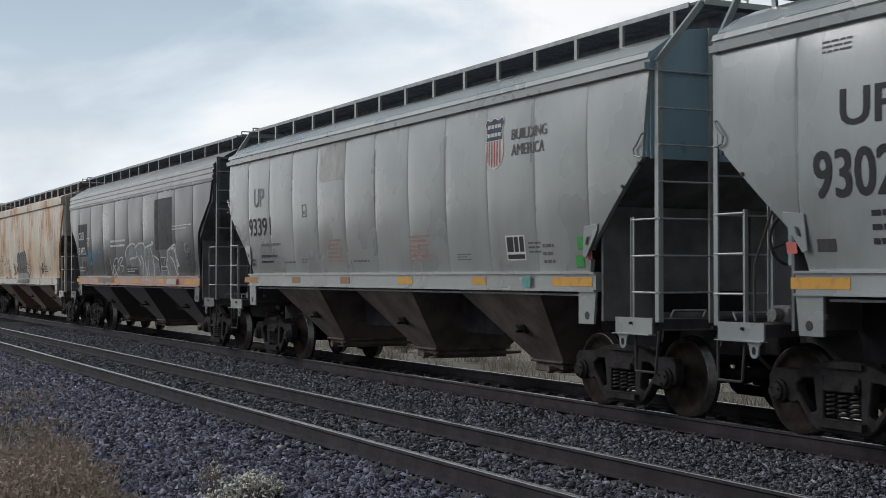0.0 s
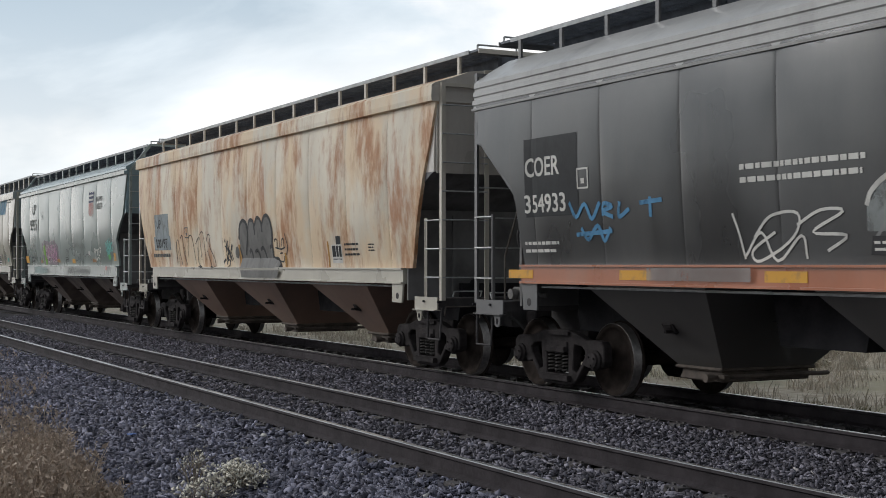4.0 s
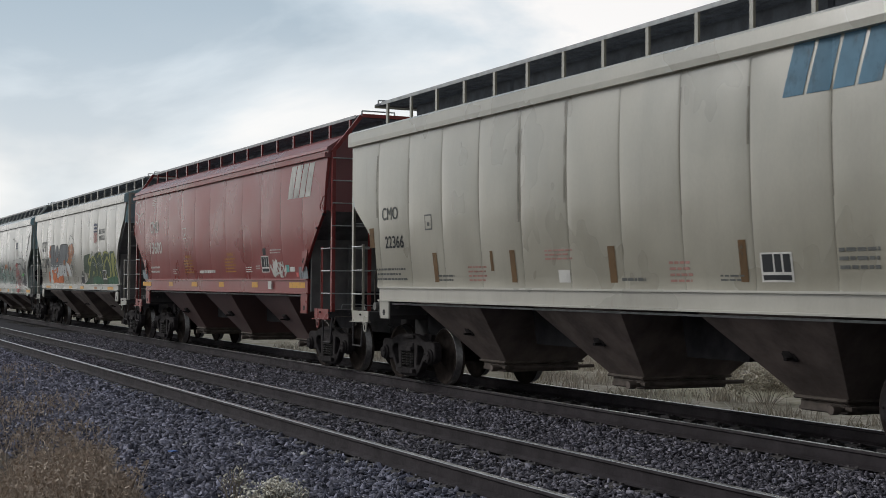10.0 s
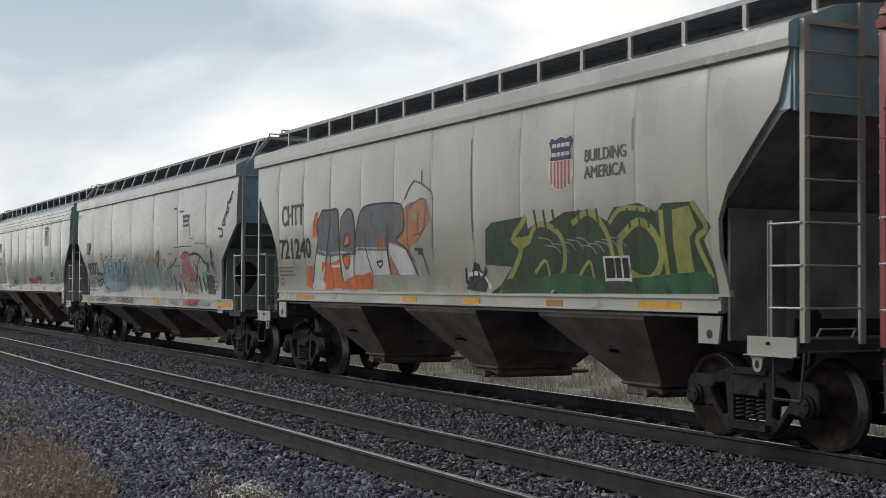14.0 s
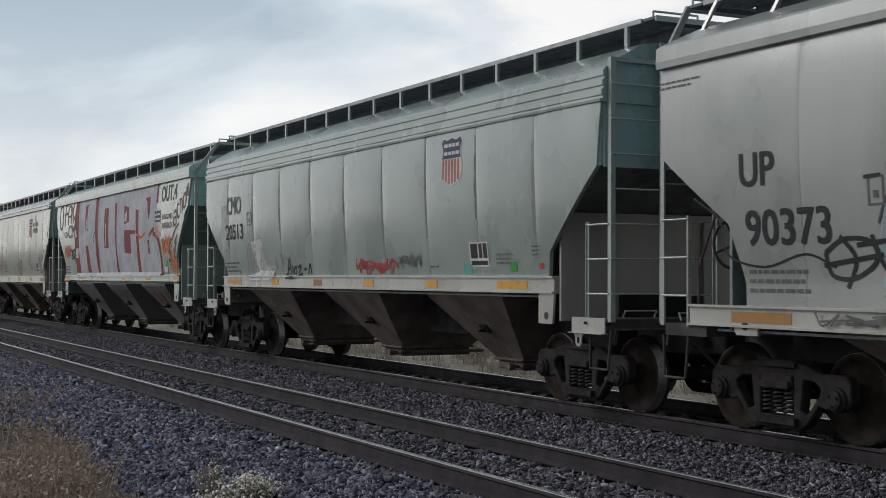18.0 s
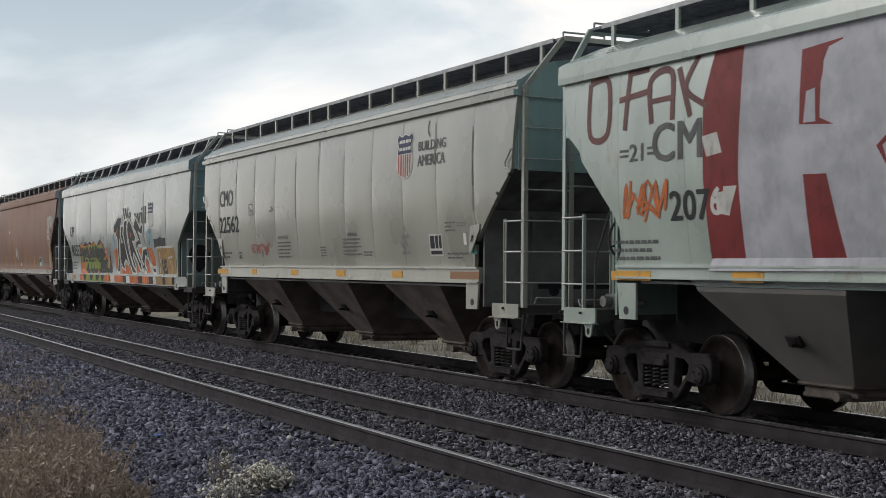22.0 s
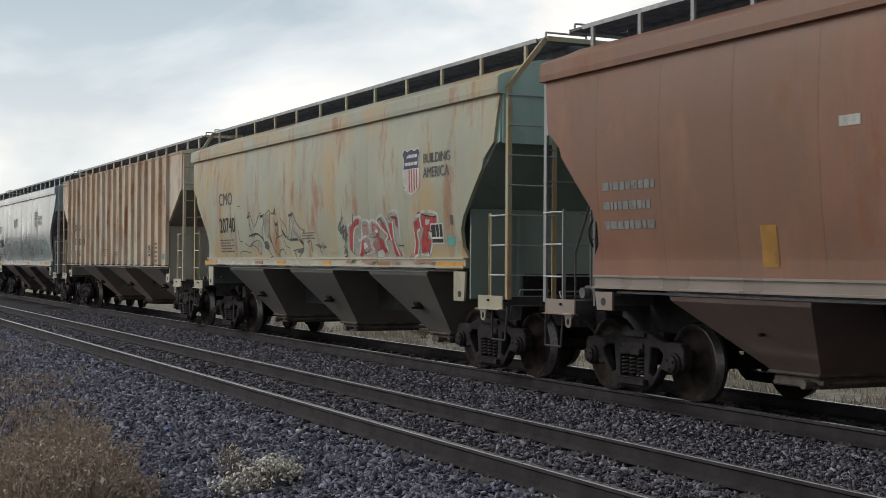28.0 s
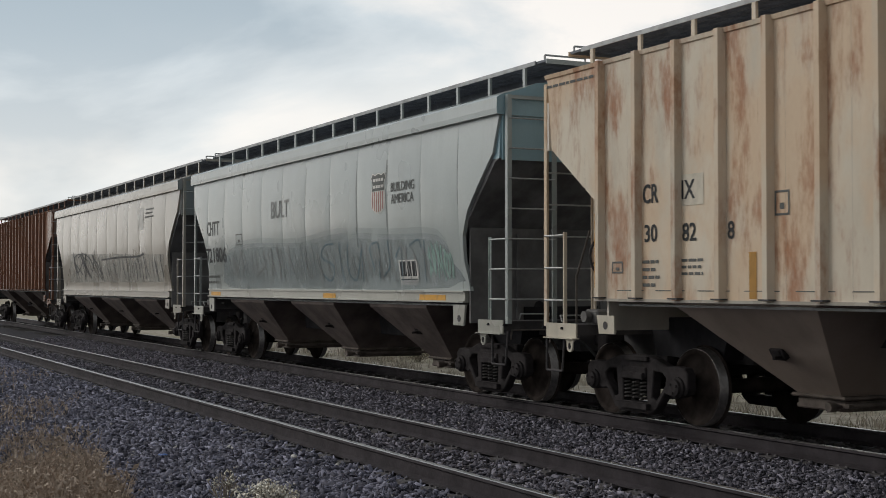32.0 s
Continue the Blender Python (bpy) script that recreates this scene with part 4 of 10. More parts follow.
            rod(b, (0.44, -gd - 0.24, 0.38), (0.44, -gd - 0.14, 0.38), 0.05, 8)
            rod(b, (-0.36, -gd + 0.06, 0.34), (-0.36, gd - 0.06, 0.34), 0.025, 8)
        mesh_part("outlet_gate", shared(("outlet_gate", gd), gate), M_GATE, bay, "dark rusty sliding outlet gate", at=pose(cx, 0, 0))

        def box_(b):
            beam(b, (-0.07, -1.15, 0.92), (0.13, -1.15, 0.92), 0.13, 0.06, (0, 0.85, 0.5))
            beam(b, (-0.03, -1.18, 0.95), (0.09, -1.18, 0.95), 0.05, 0.06, (0, 0.85, 0.5))
            rod(b, (0.05, -1.12, 0.88), (0.12, -1.30, 0.88), 0.02, 6)
        mesh_part("vibrator_bracket", shared("vibrator_bracket", box_), M_STEEL, bay, at=pose(cx - 0.05, 0.22 if flat else 0.09, 0))
    # centre sill through the bays, with the saddle plates between them, coloured near-black as shade
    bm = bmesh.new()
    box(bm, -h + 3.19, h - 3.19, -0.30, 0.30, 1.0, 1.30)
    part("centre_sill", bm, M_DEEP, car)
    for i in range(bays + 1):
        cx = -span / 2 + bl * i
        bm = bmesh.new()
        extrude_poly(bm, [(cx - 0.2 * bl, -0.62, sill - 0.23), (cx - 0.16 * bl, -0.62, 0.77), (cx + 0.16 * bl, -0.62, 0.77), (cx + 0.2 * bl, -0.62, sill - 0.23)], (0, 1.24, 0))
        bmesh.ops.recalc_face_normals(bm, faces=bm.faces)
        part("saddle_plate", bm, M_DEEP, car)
    # air brake gear at the low end
    bm = bmesh.new()
    rod(bm, (-h + 3.0, 0.55, 0.95), (-h + 3.9, 0.55, 0.95), 0.2, 14)
    part("air_reservoir", bm, M_UNDER, car)
    for s in (-1, 1):
        truck(car, s * (h - 1.86))
    car["bay_pitch"] = bl
    car["sill"], car["ribbed"], car["end"], car["panels"], car["pillow"], car["eave"] = sill, flat, end, panels, pillow, eave
    return car

# ---- dry weeds, shrubs and grass ----
def blades(name, material, spots, label, category, lean=0.35, seed=1, width=0.006, heads=0.0):
    """Dry stalks: spots of (x, y, count, spread, height)."""
    rs = np.random.RandomState(seed)
    V, F = [], []
    k = 0
    for x, y, count, spread, height in spots:
        for _ in range(count):
            a, r = rs.rand() * 6.283, spread * rs.rand() ** 0.7
            bx, by = x + r * math.cos(a), y + r * 0.6 * math.sin(a)
            hgt = height * rs.uniform(0.45, 1.1)
            dx, dy = rs.normal(0, lean, 2) * hgt
            w = width * rs.uniform(0.6, 1.5)
            ang = rs.rand() * 3.14
            ox, oy = w * math.cos(ang), w * math.sin(ang)
            z = ground_z(by) - 0.03
            for u0, u1 in ((0.0, 0.5), (0.5, 1.0)):
                p0 = (bx + dx * u0 * u0, by + dy * u0 * u0, z + hgt * u0)
                p1 = (bx + dx * u1 * u1, by + dy * u1 * u1, z + hgt * u1)
                w0, w1 = 1 - 0.4 * u0, 1 - 0.75 * u1
                V += [(p0[0] - ox * w0, p0[1] - oy * w0, p0[2]), (p0[0] + ox * w0, p0[1] + oy * w0, p0[2]), (p1[0] + ox * w1, p1[1] + oy * w1, p1[2]), (p1[0] - ox * w1, p1[1] - oy * w1, p1[2])]
                F.append((k, k + 1, k + 2, k + 3))
                k += 4
            if rs.rand() < heads:
                for _ in range(4):
                    u = rs.uniform(0.6, 1.0)
                    c = np.array((bx + dx * u * u, by + dy * u * u, z + hgt * u)) + rs.normal(0, 0.012, 3)
                    e = rs.normal(0, 0.011, (2, 3))
                    V += [tuple(c - e[0]), tuple(c + e[1]), tuple(c + e[0]), tuple(c - e[1])]
                    F.append((k, k + 1, k + 2, k + 3))
                    k += 4
    return tagged(mesh_part(name, from_arrays(name, np.array(V), np.array(F), 4), material), label, category, kind="stuff")


def shrub(name, x, y, radius, height, stems, tufts, stem_mat, tuft_mat, label, seed, tuft=0.03, group=""):
    """A woody plant: forking stems and many small seed tufts with gaps between."""
    rs = np.random.RandomState(seed)
    z0 = ground_z(y) - 0.04
    plant = tagged(new(name), label, "shrub", group)
    plant.location = (x, y, z0)
    bm = bmesh.new()
    tips = []
    for _ in range(stems):
        a, r = rs.rand() * 6.283, radius * rs.uniform(0.2, 1.0)
        top = Vector((r * math.cos(a), r * math.sin(a), height * rs.uniform(0.55, 1.0) * (1 - 0.35 * (r / radius) ** 2)))
        mid = top * 0.5 + Vector((0, 0, height * 0.06)) + Vector(rs.normal(0, 0.03, 3)) * radius
        tube(bm, [Vector((0.15 * top.x, 0.15 * top.y, 0)), mid, top], 0.004, 4)
        tips.append(top)
        for _ in range(2):
            t2 = mid.lerp(top, rs.uniform(0.2, 0.8)) + Vector((rs.normal(0, 0.25) * radius, rs.normal(0, 0.25) * radius, height * rs.uniform(0.05, 0.25)))
            rod(bm, mid.lerp(top, 0.3), t2, 0.0025, 3, False)
            tips.append(t2)
    part("branchwork", bm, stem_mat, plant)
    if tufts:
        n = tufts
        base = np.array([tips[i] for i in rs.randint(0, len(tips), n)]) + rs.normal(0, tuft * 1.1, (n, 3))
        q = rs.normal(size=(n, 4, 3)) * tuft * 0.5
        v = base[:, None, :] + q
        f = (np.arange(n) * 4)[:, None] + np.array([[0, 1, 2, 3]])
        tri = np.concatenate([(np.arange(n) * 4)[:, None] + np.array([t]) for t in ((0, 1, 2), (0, 2, 3), (0, 3, 1), (1, 3, 2))])
        tagged(mesh_part("foliage", from_arrays("foliage", v.reshape(-1, 3), tri, 3), tuft_mat, plant), kind="stuff")
    return plant


M_STRAW = island("dry_straw", (0.30, 0.24, 0.195), (0.66, 0.54, 0.44), 0.8)
M_STRAW2 = island("pale_dry_grass", (0.39, 0.35, 0.29), (0.65, 0.59, 0.505), 0.85)
M_GREENISH = island("dull_green_grass", (0.16, 0.155, 0.085), (0.34, 0.31, 0.19), 0.85)
M_STEM = plain("grey_stem", (0.30, 0.26, 0.21), 0.8, 0, 0.3, 20)
M_SEED = island("cream_seed_tufts", (0.74, 0.70, 0.60), (0.97, 0.94, 0.86), 0.9)
M_SAGE = island("tan_shrub_twigs", (0.48, 0.43, 0.34), (0.82, 0.75, 0.62), 0.9)
M_SNOW = plain("old_snow", (0.74, 0.75, 0.77), 0.7, 0, 0.1, 9)

rv = random.Random(8)
blades("dry_weeds", M_STRAW, [(-12.4, 2.25, 1700, 1.0, 0.42), (-13.4, 2.5, 1300, 1.0, 0.38), (-14.6, 2.6, 900, 0.9, 0.32), (-16.0, 2.9, 500, 0.9, 0.25), (-12.0, 2.75, 500, 0.5, 0.22), (-15.1, 3.05, 220, 0.30, 0.26), (-18, 3.0, 350, 1.4, 0.25), (-22, 3.1, 350, 2.0, 0.25), (-28, 3.2, 350, 3.0, 0.25)], "dry brown weeds at the edge of the ballast", "weeds", 0.32, 3, 0.0055, 0.7)
shrub("rabbitbrush", -11.26, 3.88, 0.27, 0.30, 34, 420, M_STEM, M_SEED, "dry shrub with cream seed tufts on the ballast edge", 4, 0.032, "dry shrubs by the track")
shrub("rabbitbrush", -11.85, 3.66, 0.22, 0.44, 20, 70, M_STEM, M_SEED, "sparse grey dry shrub with few pale tufts", 5, 0.024, "dry shrubs by the track")
shrub("rabbitbrush", -11.2, 3.55, 0.34, 0.24, 22, 170, M_STEM, M_SEED, "low dry shrub with cream seed tufts", 6, 0.028, "dry shrubs by the track")
blades("field_grass", M_STRAW2, [(rv.uniform(-46, -8), rv.uniform(15.0, 30.0), 70, 0.7, rv.uniform(0.2, 0.5)) for _ in range(260)], "pale dry grass beyond the train", "grass", 0.35, 9, 0.012)
blades("green_grass", M_GREENISH, [(rv.uniform(-30, -8), rv.uniform(13.6, 16.5), 60, 0.5, rv.uniform(0.06, 0.13)) for _ in range(25)], "dull green grass beyond the train", "grass", 0.4, 10, 0.012)
for i in range(46):
    x, y = -8.0 - 1.3 * i + rv.uniform(-0.6, 0.6), rv.uniform(17.5, 27.0)
    r = rv.uniform(0.45, 1.0)
    shrub("dry_bush", x, y, r, r * rv.uniform(0.9, 1.2), 36, 1100, M_STEM, M_SAGE, "rounded tan dry bush in the field", 20 + i, 0.05, "dry bushes beyond the train")
for i, (x, y, r) in enumerate(((-17.6, 14.2, 0.35), (-16.6, 13.9, 0.25), (-19.5, 14.6, 0.3), (-14.2, 14.0, 0.3), (-24.0, 14.3, 0.35), (-21.5, 15.0, 0.3), (-12.3, 14.1, 0.3), (-28.5, 14.6, 0.5))):
    bm = bmesh.new()
    bmesh.ops.create_icosphere(bm, subdivisions=3, radius=1.0)
    for v in bm.verts:
        v.co *= 1 + 0.3 * noise.noise(v.co * 1.7 + Vector((i * 3, 0, 0)))
        v.co = Vector((v.co.x * r * 1.6, v.co.y * r, v.co.z * 0.10))
    ob = part("snow_patch", bm, M_SNOW, None, "small patch of old snow on the verge", True)
    ob.location = (x, y, ground_z(y) + 0.03)
    tagged(ob, category="snow", group="old snow patches")

bm = bmesh.new()
for k in range(3):
    flat = [Vector((0.05 * math.cos(a) * (1 + 0.4 * math.sin(3 * a + k)), 0.035 * math.sin(a), 0.008 * math.sin(2 * a + k) + 0.006 * k)) for a in [2 * math.pi * i / 9 for i in range(9)]]
    extrude_poly(bm, [p + Vector((0.05 * k, 0.01 * k, 0)) for p in flat], (0, 0, 0.004))
ob = part("plastic_scrap", bm, plain("blue_plastic", (0.05, 0.12, 0.36), 0.4, 0, 0.2, 20), None, "crumpled scrap of blue plastic on the ballast")
ob.location = (-15.2, 3.95, ground_z(3.95) + 0.05)
tagged(ob, category="litter")
bm = bmesh.new()
bmesh.ops.create_icosphere(bm, subdivisions=2, radius=0.034)
for v in bm.verts:
    v.co = Vector((v.co.x * 1.3, v.co.y, v.co.z * 0.7)) * (1 + 0.35 * noise.noise(v.co * 22))
ob = part("pale_stone", bm, plain("pale_stone", (0.5, 0.49, 0.47), 0.8, 0, 0.2, 30), None, "pale stone lying on the dark ballast")
ob.location = (-13.65, 4.97, ground_z(4.97) + 0.05)
tagged(ob, category="stone")

# ---- the train: where the couplers stand at the start, and the cars from first to last ----
COUPLERS = [4.4, -11.88, -28.08, -44.3, -61.62, -77.3, -93.0, -109.32, -126.1, -142.8, -159.65, -176.17, -191.75, -208.35, -225.15, -241.75, -258.55, -274.8, -292.1, -309.0]
CARS = []


def add_car(i, label, base, ends, sill_c, look_kw, shape_kw, reflect=()):
    paint_mat = paint("weathered_car_paint", base, seed=i + 1.37, **look_kw)
    end_mat = paint("weathered_end_paint", tuple(2.3 * c * k for c, k in zip(ends, (0.97, 1.0, 1.08))), seed=i + 0.6, rust=0.15, grime=0.3, grime_col=(0.06, 0.065, 0.068))
    sill_mat = paint("weathered_sill_paint", sill_c, seed=i + 3.1, rust=0.3, grime=0.4) if sill_c else paint_mat
    kw = dict(shape_kw)
    for key, arg in (("roof_c", "roof_mat"), ("hop_c", "hop_mat"), ("board_trim", "trim"), ("plate_c", "plate_mat"), ("slope_c", "slope_mat"), ("web_c", "web_mat")):
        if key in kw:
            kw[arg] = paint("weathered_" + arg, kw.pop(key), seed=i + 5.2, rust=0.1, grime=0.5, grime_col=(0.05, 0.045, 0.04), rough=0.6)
    if kw.get("style") == "ribbed":
        kw["rib_mat"] = paint("weathered_rib_paint", base, seed=i + 8.8, per_piece=True, **look_kw)
    car = hopper_car(COUPLERS[i] - COUPLERS[i + 1], paint_mat, label, end_mat=end_mat, sill_mat=sill_mat, reflect=reflect, **kw)
    car["start_x"] = (COUPLERS[i] + COUPLERS[i + 1]) / 2
    CARS.append(car)


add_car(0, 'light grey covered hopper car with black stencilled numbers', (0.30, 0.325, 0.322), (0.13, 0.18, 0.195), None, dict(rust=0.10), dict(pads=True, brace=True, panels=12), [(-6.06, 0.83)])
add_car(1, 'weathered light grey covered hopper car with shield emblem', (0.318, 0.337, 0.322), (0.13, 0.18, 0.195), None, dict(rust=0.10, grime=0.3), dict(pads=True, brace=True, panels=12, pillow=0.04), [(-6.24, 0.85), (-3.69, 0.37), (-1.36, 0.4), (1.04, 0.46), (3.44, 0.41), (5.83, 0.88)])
# the pale roof_c puts the sky's reflection into this black car's roof colour
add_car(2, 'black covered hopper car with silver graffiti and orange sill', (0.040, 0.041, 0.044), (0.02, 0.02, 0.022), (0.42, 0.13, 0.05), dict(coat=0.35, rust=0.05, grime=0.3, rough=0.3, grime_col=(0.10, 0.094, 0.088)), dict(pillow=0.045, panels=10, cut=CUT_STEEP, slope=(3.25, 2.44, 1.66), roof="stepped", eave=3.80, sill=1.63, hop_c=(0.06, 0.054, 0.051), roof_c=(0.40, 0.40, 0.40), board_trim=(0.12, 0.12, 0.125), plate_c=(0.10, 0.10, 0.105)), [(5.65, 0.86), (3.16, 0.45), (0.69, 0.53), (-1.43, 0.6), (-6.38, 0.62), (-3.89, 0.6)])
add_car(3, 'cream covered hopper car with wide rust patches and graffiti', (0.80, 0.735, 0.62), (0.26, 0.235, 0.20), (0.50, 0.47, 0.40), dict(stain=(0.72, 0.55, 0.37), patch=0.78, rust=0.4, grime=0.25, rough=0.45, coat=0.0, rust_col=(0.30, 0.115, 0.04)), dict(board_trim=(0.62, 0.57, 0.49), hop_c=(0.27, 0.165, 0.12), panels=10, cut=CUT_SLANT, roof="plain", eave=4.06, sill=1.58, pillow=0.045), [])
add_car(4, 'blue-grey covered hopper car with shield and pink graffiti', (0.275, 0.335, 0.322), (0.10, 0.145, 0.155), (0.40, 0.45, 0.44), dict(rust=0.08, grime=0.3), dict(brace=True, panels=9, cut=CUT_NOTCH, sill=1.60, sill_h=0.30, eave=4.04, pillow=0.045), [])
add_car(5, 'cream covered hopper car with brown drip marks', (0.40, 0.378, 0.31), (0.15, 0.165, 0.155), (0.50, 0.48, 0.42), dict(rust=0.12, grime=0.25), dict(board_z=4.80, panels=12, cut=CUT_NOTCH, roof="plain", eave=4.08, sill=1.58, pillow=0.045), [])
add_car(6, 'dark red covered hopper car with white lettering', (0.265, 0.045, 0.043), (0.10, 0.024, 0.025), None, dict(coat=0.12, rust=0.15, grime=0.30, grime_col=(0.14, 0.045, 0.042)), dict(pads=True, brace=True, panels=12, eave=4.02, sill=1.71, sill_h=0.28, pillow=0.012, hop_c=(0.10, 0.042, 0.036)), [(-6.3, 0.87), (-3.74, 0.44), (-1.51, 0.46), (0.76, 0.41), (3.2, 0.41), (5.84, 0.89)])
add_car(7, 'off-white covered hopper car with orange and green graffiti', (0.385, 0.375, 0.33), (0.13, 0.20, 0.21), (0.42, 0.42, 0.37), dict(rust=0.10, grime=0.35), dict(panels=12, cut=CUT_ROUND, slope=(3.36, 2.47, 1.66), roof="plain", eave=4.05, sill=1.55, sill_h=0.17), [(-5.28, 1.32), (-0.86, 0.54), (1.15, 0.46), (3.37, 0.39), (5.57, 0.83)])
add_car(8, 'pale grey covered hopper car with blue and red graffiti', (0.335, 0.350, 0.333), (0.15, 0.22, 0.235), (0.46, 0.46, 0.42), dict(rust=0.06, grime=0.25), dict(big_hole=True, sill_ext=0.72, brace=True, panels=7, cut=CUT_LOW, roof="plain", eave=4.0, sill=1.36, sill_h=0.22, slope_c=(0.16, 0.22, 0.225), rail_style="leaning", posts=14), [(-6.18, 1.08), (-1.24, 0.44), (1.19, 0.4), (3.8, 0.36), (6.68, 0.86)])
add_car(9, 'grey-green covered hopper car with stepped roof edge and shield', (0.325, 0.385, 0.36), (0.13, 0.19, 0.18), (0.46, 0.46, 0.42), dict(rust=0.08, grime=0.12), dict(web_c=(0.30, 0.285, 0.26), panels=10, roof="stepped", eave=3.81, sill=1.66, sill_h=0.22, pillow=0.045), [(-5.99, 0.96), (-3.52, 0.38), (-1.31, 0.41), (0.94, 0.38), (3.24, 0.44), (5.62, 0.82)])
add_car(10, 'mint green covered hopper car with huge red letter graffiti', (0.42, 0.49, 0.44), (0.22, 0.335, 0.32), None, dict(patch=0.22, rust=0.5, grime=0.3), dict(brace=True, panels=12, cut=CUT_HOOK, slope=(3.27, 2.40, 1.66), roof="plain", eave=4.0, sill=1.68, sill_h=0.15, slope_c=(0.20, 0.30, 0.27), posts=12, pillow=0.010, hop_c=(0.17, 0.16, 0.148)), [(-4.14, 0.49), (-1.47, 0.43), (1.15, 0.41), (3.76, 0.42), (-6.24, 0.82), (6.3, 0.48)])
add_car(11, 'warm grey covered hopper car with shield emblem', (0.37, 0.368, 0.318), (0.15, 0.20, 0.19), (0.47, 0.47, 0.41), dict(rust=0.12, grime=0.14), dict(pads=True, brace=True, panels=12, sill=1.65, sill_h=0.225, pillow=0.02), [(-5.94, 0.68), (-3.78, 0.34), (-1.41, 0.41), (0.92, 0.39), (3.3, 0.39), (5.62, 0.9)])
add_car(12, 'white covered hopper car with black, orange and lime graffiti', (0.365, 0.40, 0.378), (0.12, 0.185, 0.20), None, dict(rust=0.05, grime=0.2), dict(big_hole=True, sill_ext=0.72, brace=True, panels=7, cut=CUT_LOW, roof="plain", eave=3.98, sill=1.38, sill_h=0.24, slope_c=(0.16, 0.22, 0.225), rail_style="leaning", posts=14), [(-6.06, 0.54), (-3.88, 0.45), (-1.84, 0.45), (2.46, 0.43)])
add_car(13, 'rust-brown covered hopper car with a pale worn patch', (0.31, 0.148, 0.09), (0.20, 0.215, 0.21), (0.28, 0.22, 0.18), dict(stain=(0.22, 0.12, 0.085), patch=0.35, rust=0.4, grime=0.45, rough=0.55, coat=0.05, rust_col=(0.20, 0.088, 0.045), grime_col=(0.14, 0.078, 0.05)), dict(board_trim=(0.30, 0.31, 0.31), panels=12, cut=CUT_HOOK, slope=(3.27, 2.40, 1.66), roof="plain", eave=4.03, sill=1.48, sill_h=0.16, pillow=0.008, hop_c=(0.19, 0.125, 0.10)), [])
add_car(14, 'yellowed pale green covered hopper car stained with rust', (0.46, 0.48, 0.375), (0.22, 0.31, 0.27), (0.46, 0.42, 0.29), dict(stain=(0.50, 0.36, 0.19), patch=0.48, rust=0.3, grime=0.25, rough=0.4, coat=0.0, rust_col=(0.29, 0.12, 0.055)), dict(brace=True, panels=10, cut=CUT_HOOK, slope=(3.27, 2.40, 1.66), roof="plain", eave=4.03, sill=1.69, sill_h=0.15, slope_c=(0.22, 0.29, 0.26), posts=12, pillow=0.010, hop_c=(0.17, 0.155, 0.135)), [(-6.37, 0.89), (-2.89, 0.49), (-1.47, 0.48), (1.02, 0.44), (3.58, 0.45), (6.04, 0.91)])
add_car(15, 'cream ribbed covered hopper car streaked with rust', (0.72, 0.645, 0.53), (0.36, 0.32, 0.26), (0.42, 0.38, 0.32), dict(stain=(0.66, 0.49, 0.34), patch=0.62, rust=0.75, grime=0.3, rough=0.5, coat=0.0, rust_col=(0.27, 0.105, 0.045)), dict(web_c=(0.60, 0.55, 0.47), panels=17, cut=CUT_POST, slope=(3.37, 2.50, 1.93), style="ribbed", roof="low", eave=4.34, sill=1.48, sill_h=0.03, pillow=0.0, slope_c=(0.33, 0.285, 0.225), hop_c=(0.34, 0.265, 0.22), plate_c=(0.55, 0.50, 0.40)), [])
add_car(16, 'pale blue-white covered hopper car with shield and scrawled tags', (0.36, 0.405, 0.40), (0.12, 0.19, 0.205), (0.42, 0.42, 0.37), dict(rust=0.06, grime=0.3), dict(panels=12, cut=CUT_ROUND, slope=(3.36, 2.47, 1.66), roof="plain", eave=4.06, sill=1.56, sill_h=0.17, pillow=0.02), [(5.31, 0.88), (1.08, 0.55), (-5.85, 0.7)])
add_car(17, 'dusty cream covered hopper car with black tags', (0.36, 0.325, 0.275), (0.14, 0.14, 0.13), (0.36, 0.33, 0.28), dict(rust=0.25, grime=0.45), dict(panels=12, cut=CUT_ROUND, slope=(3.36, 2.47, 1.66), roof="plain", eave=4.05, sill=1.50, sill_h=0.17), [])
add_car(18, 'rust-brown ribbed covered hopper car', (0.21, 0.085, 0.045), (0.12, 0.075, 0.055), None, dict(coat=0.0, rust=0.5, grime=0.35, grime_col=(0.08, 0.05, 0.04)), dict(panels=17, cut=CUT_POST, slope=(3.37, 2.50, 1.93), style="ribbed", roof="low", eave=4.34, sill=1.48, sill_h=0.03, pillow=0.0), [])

# ---- paint, lettering and panels that lie on a car's near side ----
def ink(name, col, worn=0.25, scale=7.0, rough=0.6, top=1.0):
    """Thin paint that has partly weathered away."""
    m, n, l, p = nodes(name)
    co = n.new("ShaderNodeTexCoord").outputs["Object"]
    a = noise_node(n, l, co, scale, 6, (1, 1, 0.6), rough=0.65)
    b = noise_node(n, l, co, 2.2, 3)
    l.new(mix(n, l, ramp(n, l, b, 0.3, 0.7), tuple(c * 0.82 for c in col), tuple(min(1, c * 1.15) for c in col)), p.inputs["Base Color"])
    l.new(ramp(n, l, a, 0.30, 0.52, max(0.0, top - worn), top), p.inputs["Alpha"])
    p.inputs["Roughness"].default_value = rough
    p.inputs["Specular IOR Level"].default_value = 0.3
    return m


